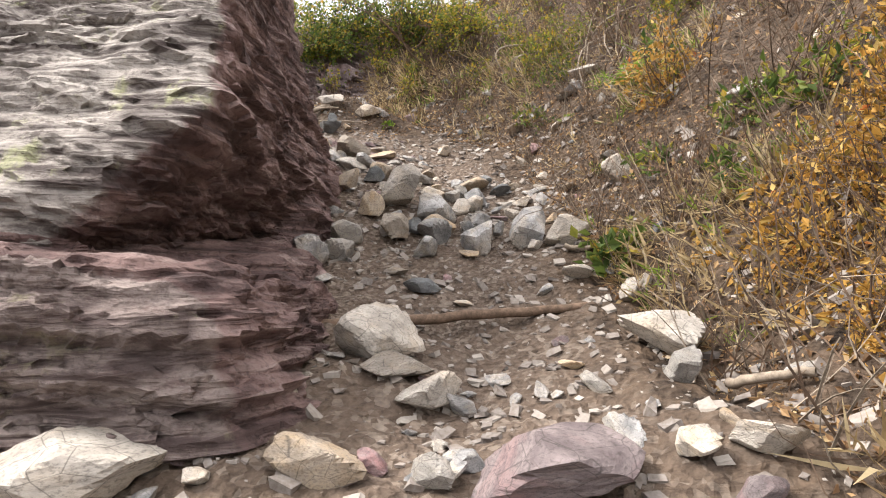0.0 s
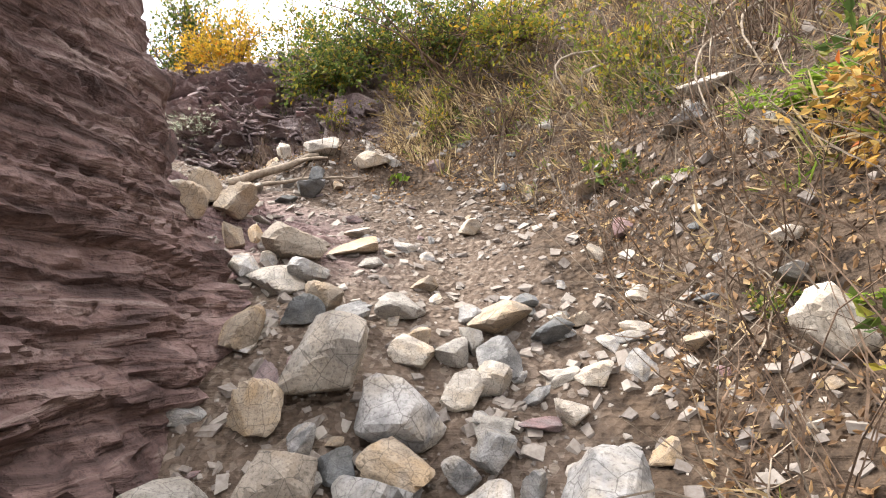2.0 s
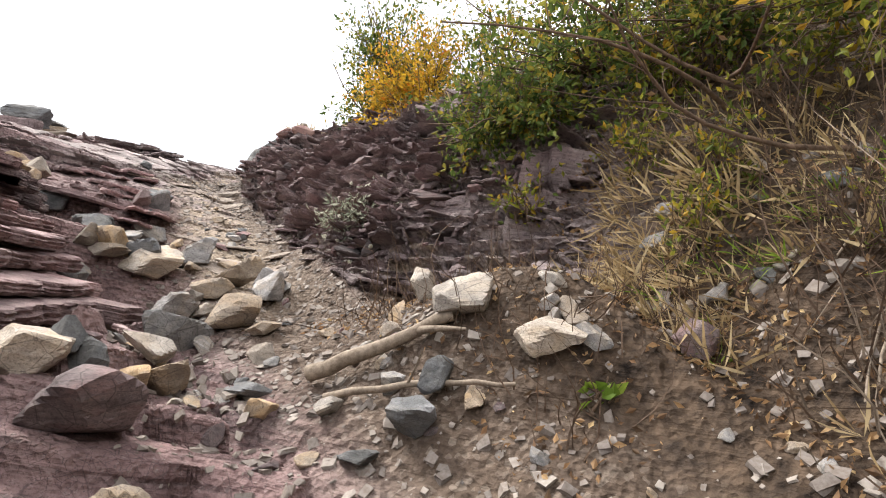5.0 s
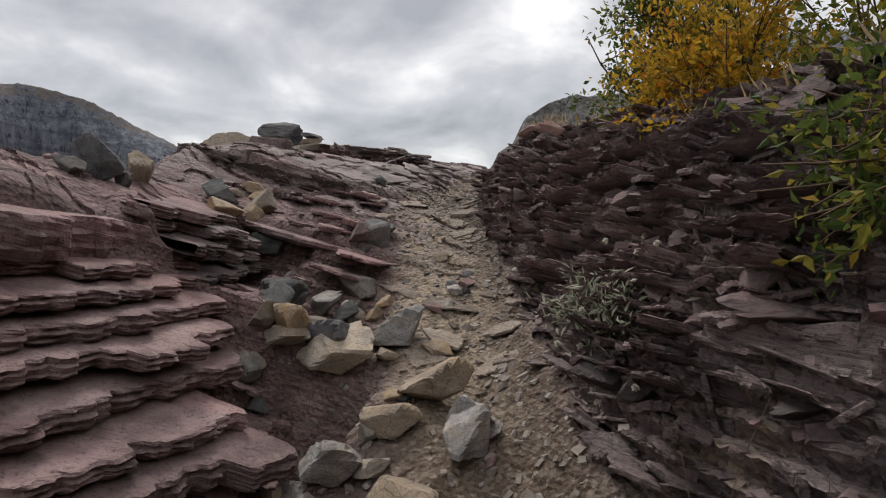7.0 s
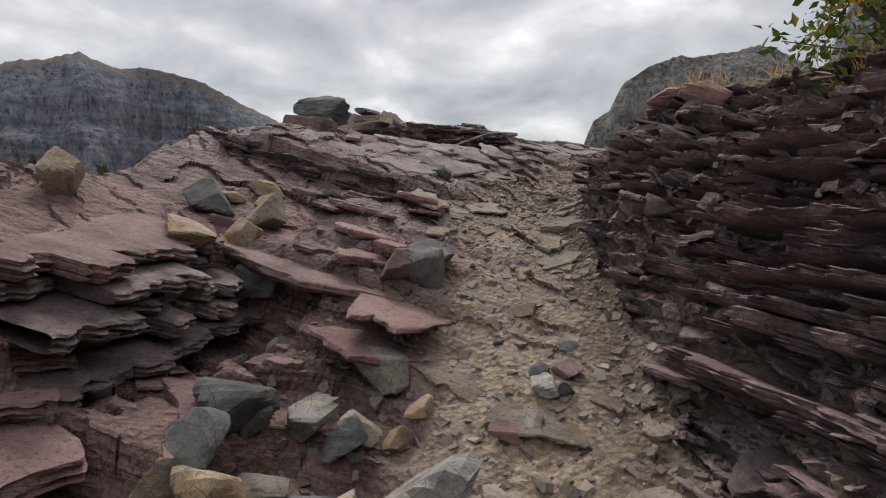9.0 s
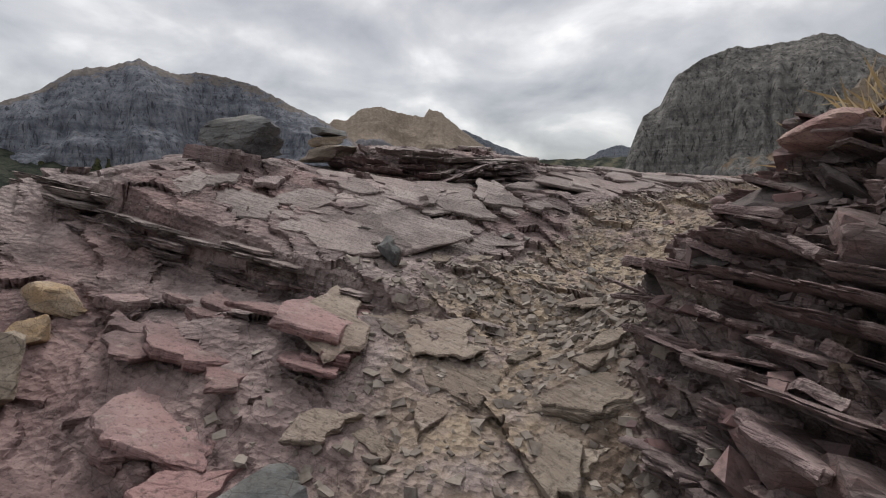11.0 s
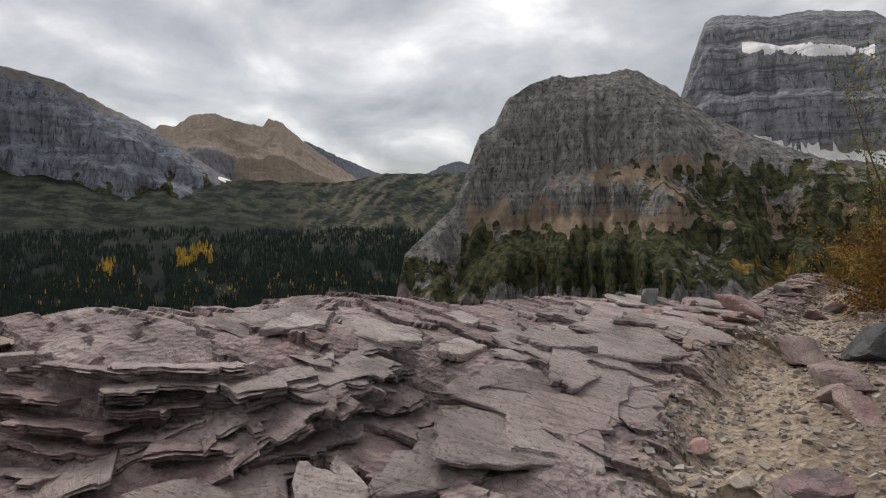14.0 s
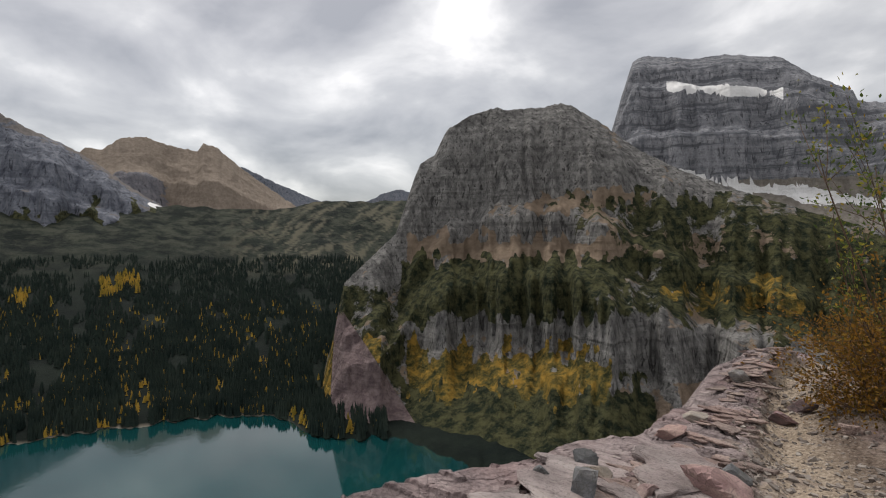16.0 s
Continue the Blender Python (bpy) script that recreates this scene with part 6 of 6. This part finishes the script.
def leaf_set(at, along, length, g, wide=0.5, fold=0.25):
    """Leaves: a folded blade of four corners and a tip each, at places, pointing along."""
    n = len(at)
    along = along / np.maximum(np.linalg.norm(along, axis=1), 1e-6)[:, None]
    side = np.cross(along, g.normal(size=(n, 3)))
    side /= np.maximum(np.linalg.norm(side, axis=1), 1e-6)[:, None]
    up = np.cross(side, along)
    L = np.asarray(length).reshape(-1, 1) * np.ones((n, 1))
    w = L * wide * 0.5
    base, tip = at, at + along * L - up * L * 0.15
    m = at + along * L * 0.45
    v = np.stack([base, m + side * w + up * w * fold, tip, m - side * w + up * w * fold], 1).reshape(-1, 3)
    i = np.arange(n) * 4
    return v, np.stack([i, i + 1, i + 2, i + 3], 1)


def curved(a, b, g, sag=0.12, n=5):
    t = np.linspace(0, 1, n)[:, None]
    a, b = np.asarray(a, float), np.asarray(b, float)
    mid = g.normal(size=3) * sag * np.linalg.norm(b - a)
    return a + (b - a) * t + mid * (4 * t * (1 - t)) * 0.5


def bush(name, label, category, at, radius, leaves, leaf, foliage, stems=22, seed=0, lean=(0, 0, 0), low=0.25, stem_r=0.008, wide=0.5, group="", clump=0.16, stem_mat=None):
    g = np.random.default_rng(seed)
    top = thing(name, label, category, group, at=at)
    R = np.array(radius)
    wood, places, ways = [], [], []
    for _ in range(stems):
        d = g.normal(size=3); d /= np.linalg.norm(d)
        d[2] = abs(d[2]) * 0.9 + low
        tip = d * R * g.uniform(0.65, 1.05) * (1, 1, 1.3) + np.array(lean) * R
        line = curved((g.normal() * 0.04, g.normal() * 0.04, -0.05), tip, g)
        wood.append(tube(line, stem_r, stem_r * 0.35, 4))
        for _ in range(3):
            k = g.integers(2, len(line))
            end = line[k] + g.normal(size=3) * R * 0.33
            sub = curved(line[k - 1], end, g, 0.1, 4)
            wood.append(tube(sub, stem_r * 0.45, stem_r * 0.2, 3))
            c = max(int(leaves / (stems * 3)), 1)
            t = g.uniform(0.15, 1.05, c)[:, None]
            places.append(sub[0] + (sub[-1] - sub[0]) * t + g.normal(size=(c, 3)) * R * clump * 0.45)
            ways.append((sub[-1] - sub[0]) + g.normal(size=(c, 3)) * np.linalg.norm(sub[-1] - sub[0]) * 0.9)
    part("woody_frame", mesh_np("woody_frame", *joined(wood), True), stem_mat or M_TWIG, top)
    places, ways = np.vstack(places), np.vstack(ways)
    v, f = leaf_set(places, ways, g.uniform(0.6, 1.25, len(places)) * leaf, g, wide)
    part("foliage", mesh_np("foliage", v, f), foliage, top)
    return top


def on(x, y, sink=0.03):
    return (x, y, drop(x, y)[0].z - sink)


bush("hanging_bush", "green and yellow leafy bush hanging from the cliff's corner", "bush", (-1.75, 8.15, 5.05), (0.62, 0.5, 0.5), 3400, 0.055, M_GREEN, 34, 1, (0, -0.5, -0.35), -0.2, 0.009)
bush("hanging_bush", "dark green leafy bush over the cliff's corner", "bush", (-1.35, 8.35, 5.35), (0.75, 0.6, 0.55), 2600, 0.06, M_GREEN, 30, 2, (0, -0.3, -0.1), 0.0, 0.010)
# The next two bushes are additions that darken the recess below them.
bush("hanging_bush", "dark green bush added over the bank's edge to shade the recess", "bush", (-0.5, 8.1, 5.35), (0.7, 0.6, 0.5), 2200, 0.055, M_GREEN, 28, 41, (0, -0.4, -0.35), -0.2, 0.009)
bush("hanging_bush", "brown-green bush added over the bank's edge to shade the recess", "bush", (0.35, 7.75, 5.15), (0.7, 0.6, 0.5), 1800, 0.055, M_LIME, 28, 42, (0, -0.4, -0.3), -0.2, 0.009)
bush("young_tree", "green leafy young tree turning yellow on the cliff", "tree", on(-4.45, 9.7), (0.85, 0.75, 1.0), 7500, 0.06, M_GREEN, 40, 3, (0, 0, 0.35), 0.12, 0.014)
bush("autumn_bush", "orange and yellow autumn bush on the cliff", "bush", on(-3.55, 9.25), (0.8, 0.65, 0.65), 5000, 0.05, M_GOLD, 26, 4)
bush("autumn_bush", "yellow-green bush on the cliff's top", "bush", on(-2.7, 9.2), (0.7, 0.6, 0.75), 2600, 0.055, M_LIME, 26, 5)
bush("autumn_bush", "yellow-green bush on the hillside", "bush", on(-0.6, 8.7), (0.9, 0.7, 0.7), 3000, 0.055, M_LIME, 30, 6)
bush("hillside_shrub", "green shrub on the hillside", "bush", on(-2.0, 9.6), (0.9, 0.8, 1.1), 3000, 0.06, M_GREEN, 26, 7)
bush("autumn_bush", "small orange and yellow bush on the bank", "bush", on(1.75, 4.3), (0.42, 0.4, 0.36), 1300, 0.045, M_ORANGE, 20, 8)
bush("leafy_plant", "low dark green broad-leaved plant by the trail", "plant", on(0.98, 3.25), (0.22, 0.22, 0.16), 220, 0.085, M_GREEN, 14, 9, wide=0.6)
bush("leafy_plant", "low green broad-leaved plant by the mound", "plant", on(-0.68, 6.72), (0.08, 0.08, 0.06), 40, 0.06, M_FERN, 7, 10, wide=0.8)
bush("flowering_plant", "grey-green plant with withered cream flowers on the wall", "plant", on(-3.2, 7.93), (0.36, 0.3, 0.24), 900, 0.06, M_SAGE, 34, 11, (0, -0.2, 0), 0.1, 0.005, 0.24)
bush("small_shrub", "small yellow-leaved shrub on the cliff's foot", "bush", on(-1.5, 7.72), (0.25, 0.2, 0.2), 320, 0.045, M_LIME, 14, 12)
bush("trailside_bush", "rust and orange bush beside the far trail", "bush", on(-11.15, 17.5), (1.0, 0.95, 1.05), 9000, 0.05, M_RUST, 60, 13, low=0.15)
bush("trailside_bush", "rust and orange bush beside the far trail", "bush", on(-10.5, 16.9), (0.8, 0.75, 0.8), 4500, 0.05, M_RUST, 34, 14, low=0.15)
bush("young_tree", "thin sapling with sparse olive leaves", "tree", on(-11.0, 17.8), (1.05, 0.95, 1.7), 2800, 0.06, M_GREEN, 16, 15, (0, 0, 0.35), 0.5, 0.014)
bush("trailside_bush", "olive and orange bush further down the trail", "bush", on(-12.1, 20.3), (0.9, 0.9, 0.55), 2400, 0.05, M_RUST, 30, 16)

flowers = np.random.default_rng(17)
for _ in range(16):
    d = flowers.normal(size=3) * (0.22, 0.18, 0.1)
    base = on(-3.2 + d[0], 7.9 + d[1])
    v, f = leaf_set(np.tile(flowers.normal(size=(1, 3)) * 0.0, (26, 1)), flowers.normal(size=(26, 3)) + (0, 0, 0.6), np.full(26, 0.02), flowers, 0.8)
    head = part("withered_flower", mesh_np("withered_flower", v, f), M_PETAL)
    head.location = (base[0], base[1], base[2] + 0.16 + abs(d[2]))
    tagged(head, "withered cream flower head of the grey-green plant", "flower", "flower heads on the wall plant")


def fern(at, label, length=0.38, fronds=14, seed=0):
    g = np.random.default_rng(seed)
    top = thing("fern", label, "fern", "ferns on the bank", at=at)
    for i in range(fronds):
        a = i / fronds * 6.28 + g.normal() * 0.2
        L = length * g.uniform(0.7, 1.15)
        t = np.linspace(0, 1, 12)[:, None]
        line = np.hstack([np.cos(a) * t * L, np.sin(a) * t * L, (0.75 * t - 0.62 * t * t) * L])
        places, ways = [], []
        for k in range(1, 12):
            out_way = np.array([-math.sin(a), math.cos(a), 0.05])
            for sgn in (-1, 1):
                places.append(line[k]); ways.append(out_way * sgn + np.array([math.cos(a), math.sin(a), 0]) * 0.4)
        sizes = np.repeat((1 - np.linspace(0.1, 0.95, 11)) ** 0.7, 2) * L * 0.30
        v, f = leaf_set(np.array(places), np.array(ways), sizes, g, 0.32, 0.05)
        part("frond", mesh_np("frond", v, f), M_FERN, top)


fern(on(1.6, 4.9), "bright green fern on the earthy bank", 0.42, 15, 21)
fern(on(1.35, 4.15), "small green fern on the earthy bank", 0.22, 10, 22)
fern(on(1.15, 5.2), "small green fern on the earthy bank", 0.20, 9, 23)


# shrubs all over the bank: three patterns, copied
bank_rng = np.random.default_rng(61)
patterns = [bush("bank_shrub", "thin twiggy shrub with yellowing leaves on the bank", "bush", on(2.4, 5.2), (0.34, 0.34, 0.36), 330, 0.05, M_LIME, 14, 31, group="shrubs on the bank", stem_r=0.005),
            bush("bank_shrub", "twiggy shrub with orange leaves on the bank", "bush", on(1.5, 2.3), (0.32, 0.32, 0.30), 560, 0.042, M_ORANGE, 16, 32, group="shrubs on the bank", stem_r=0.005),
            bush("bank_shrub", "bare brown twiggy shrub on the bank", "bush", on(2.0, 6.3), (0.40, 0.40, 0.42), 70, 0.04, M_LITTER, 20, 33, group="shrubs on the bank", stem_r=0.005),
            bush("bank_shrub", "small green leafy shrub on the bank", "bush", on(1.6, 3.0), (0.22, 0.22, 0.18), 200, 0.06, M_GREEN, 12, 34, group="shrubs on the bank", stem_r=0.004)]
for i in range(190):
    k, u = bank_rng.uniform(1.0, 7.9), 1.15 + 2.2 * bank_rng.uniform() ** 0.8
    x, y = station(k, min(u, 2.99))
    if u > 2.9:
        x, y = x + bank_rng.uniform(0, 1.6), y + bank_rng.uniform(0, 0.8)
    if k < 2.9 and u < 2.4:
        pick = bank_rng.choice([1, 1, 1, 2, 3])
    elif k < 6.0 and u < 1.9:
        pick = bank_rng.choice([2, 3])
        if bank_rng.uniform() < 0.6:
            continue
    elif k > 5.5:
        pick = bank_rng.choice([0, 0, 0, 2, 2])
    else:
        pick = bank_rng.choice([0, 0, 2, 2, 3])
    s = bank_rng.uniform(0.6, 1.35) * (0.7 if u < 1.9 else 1.0)
    m = pose(*on(x, y), bank_rng.normal() * 8, bank_rng.normal() * 8, bank_rng.uniform(0, 360))
    copy_thing(patterns[pick], m).scale = (s, s, s)
# more orange shrubs where the walk begins
for i in range(26):
    x, y = station(bank_rng.uniform(0.4, 2.7), bank_rng.uniform(1.45, 2.6))
    s = bank_rng.uniform(0.6, 1.0)
    copy_thing(patterns[bank_rng.choice([1, 1, 1, 2, 3])], pose(*on(x, y), bank_rng.normal() * 8, bank_rng.normal() * 8, bank_rng.uniform(0, 360))).scale = (s, s, s)


def ground_cover(name, label, n, ks, us, kind, size, material, seed, keep=None, beyond=0.0):
    """Blades, litter or stems over a stretch of the plan, as one mass."""
    g = np.random.default_rng(seed)
    pieces, at, way, ln = [], [], [], []
    for _ in range(n):
        u = g.uniform(*us)
        x, y = station(g.uniform(*ks), min(u, 2.99))
        if u > 2.99:
            x, y = x + (u - 2.99) * beyond, y + (u - 2.99) * beyond * 0.6
        if keep is not None and not keep(x, y, g):
            continue
        place, normal = drop(x, y)
        p, nrm = np.array(place), np.array(normal)
        L = g.uniform(*size)
        if kind == "litter":
            at.append(p + nrm * g.uniform(0.003, 0.02)); ln.append(L)
            w = g.normal(size=3); way.append(w - nrm * (w @ nrm) * 0.8)
        elif kind == "tuft":
            for _ in range(9):
                at.append(p + g.normal(size=3) * (0.025, 0.025, 0)); ln.append(L * g.uniform(0.5, 1.2))
                way.append(nrm * 0.9 + g.normal(size=3) * 0.55 + (-0.3, -0.2, -0.1))
        else:
            tip = p + (nrm * 0.5 + np.array((0, 0, 0.45)) + g.normal(size=3) * 0.55) * L
            pieces.append(tube(curved(p - nrm * 0.02, tip, g, 0.25, 5), 0.0035 * g.uniform(0.6, 1.6), 0.001, 3))
    if pieces:
        v, f = joined(pieces)
    else:
        v, f = leaf_set(np.array(at), np.array(way), np.array(ln), g, 0.5 if kind == "litter" else 0.06, 0.2)
    tagged(part(name, mesh_np(name, v, f), material), label, "undergrowth", kind="stuff")


clumps = lambda x, y, g: vnoise(np.array(x * 1.7), np.array(y * 1.7), seed=66) + g.normal() * 0.3 > 0.0
ground_cover("dead_leaves", "brown dead leaves littering the bank", 21000, (0.8, 8.2), (0.85, 3.6), "litter", (0.015, 0.05), M_LITTER, 71, None, 2.0)
ground_cover("orange_leaves", "orange and tan leaves carpeting the bank", 3600, (0.3, 3.2), (1.25, 2.9), "litter", (0.03, 0.075), M_ORANGE, 76, None, 2.0)
ground_cover("dry_grass", "dry straw-coloured grass tufts on the bank", 3000, (0.8, 8.0), (0.95, 3.4), "tuft", (0.09, 0.25), M_STRAW, 72, clumps, 2.0)
ground_cover("green_grass", "green grass tufts on the bank", 520, (2.5, 7.6), (1.0, 2.6), "tuft", (0.07, 0.2), M_FERN, 73, clumps)
ground_cover("dry_stems", "tangled brown stems on the bank", 3000, (0.8, 7.6), (0.95, 3.6), "stem", (0.10, 0.42), M_TWIG, 74, None, 2.0)
ground_cover("pale_stems", "pale dry stems and roots on the bank", 800, (1.2, 7.2), (0.9, 3.2), "stem", (0.15, 0.5), M_WOOD, 75)
ground_cover("mound_twigs", "twigs and roots strewn over the earth mound", 260, (7.3, 8.9), (0.2, 1.2), "stem", (0.08, 0.3), M_TWIG, 77)
ground_cover("mound_litter", "bark and dead leaves on the earth mound", 900, (7.2, 9.0), (0.1, 1.25), "litter", (0.012, 0.05), M_LITTER, 78)
ground_cover("cliff_top_grass", "dry grass on the cliff's top", 260, (8.2, 13.0), (2.6, 3.4), "tuft", (0.08, 0.2), M_STRAW, 76, None, 2.0)


# fallen wood and roots, each a thing
def branch(name, label, a, b, r0, r1, seed, material=None, group="", twigs=2, sag=0.1):
    g = np.random.default_rng(seed)
    line = curved((0, 0, 0), np.array(b) - np.array(a), g, sag, 9)
    line = line + g.normal(size=line.shape) * r0 * 0.2
    top = thing(name, label, "branch", group, at=a)
    part("stem", mesh_np("stem", *tube(line, r0, r1, 8), True), material or M_WOOD, top)
    for _ in range(twigs):
        k = int(g.integers(3, 8))
        end = line[k] + (line[-1] - line[0]) * 0.2 + g.normal(size=3) * np.linalg.norm(line[-1]) * 0.15
        part("twig", mesh_np("twig", *tube(curved(line[k], end, g, 0.1, 5), r1 * 0.9, r1 * 0.3, 5), True), material or M_WOOD, top)
    return top


def lying(x0, y0, x1, y1, h=0.03):
    a, b = on(x0, y0, -h), on(x1, y1, -h)
    return a, b


branch("fallen_branch", "thick weathered branch lying on the earth mound", *lying(-2.0, 6.45, -1.35, 6.75, 0.05), 0.04, 0.025, 81, sag=0.04)
branch("fallen_branch", "grey bare branch lying by the mound", *lying(-1.75, 6.35, -0.95, 6.6, 0.04), 0.018, 0.008, 82, sag=0.08)
branch("fallen_branch", "pale stick on the leafy bank", *lying(0.95, 1.95, 1.1, 1.72, 0.05), 0.018, 0.014, 83, twigs=0)
branch("fallen_branch", "pale stick beside the trail rocks", *lying(0.72, 3.42, 0.98, 3.36, 0.05), 0.016, 0.012, 84, twigs=0)
for i, (x, y) in enumerate(((1.9, 5.9), (2.1, 6.2), (1.5, 6.6), (2.6, 5.6), (0.6, 7.3), (1.2, 7.0), (2.2, 4.3), (1.9, 3.6))):
    g = np.random.default_rng(90 + i)
    for _ in range(3):
        a = np.array(on(x + g.normal() * 0.15, y + g.normal() * 0.15, -0.03))
        xe, ye = x - g.uniform(0.2, 0.7), y - g.uniform(0.1, 0.6)
        branch("bare_root", "pale bare root hanging down the bank", a, on(xe, ye, -0.04), 0.013, 0.004, 100 + i * 5, group="roots on the bank", twigs=1, sag=0.3)
for i, (x, y, dx, dy, dz) in enumerate(((-0.2, 8.0, -1.2, -1.2, 0.9), (0.4, 8.1, -1.5, -0.7, 0.8), (-0.6, 8.2, 0.6, -1.4, 0.2), (0.2, 7.6, -0.8, -0.9, 0.5), (-0.4, 7.9, -0.9, -1.3, 0.3))):
    a = np.array(on(x, y))
    branch("overhanging_branch", "dark bare branch reaching over the cliff", a, a + np.array((dx, dy, dz)), 0.014, 0.004, 130 + i, M_TWIG, "branches over the cliff", 5, 0.2)


# a timber set across the lower trail as a step
def timber():
    a, b = np.array(on(-0.62, 2.74, 0.016)), np.array(on(0.72, 2.86, 0.016))
    g = np.random.default_rng(140)
    line = curved((0, 0, 0), b - a, g, 0.01, 14)
    v, f = tube(line, 0.028, 0.022, 8)
    v = v + np.repeat(g.normal(size=(14, 1, 3)) * 0.004, 8, 1).reshape(-1, 3)
    ob = part("timber_step", mesh_np("timber_step", v, f, True), M_TWIG)
    ob.location = a
    tagged(ob, "weathered half-buried timber set across the trail", "step")


timber()
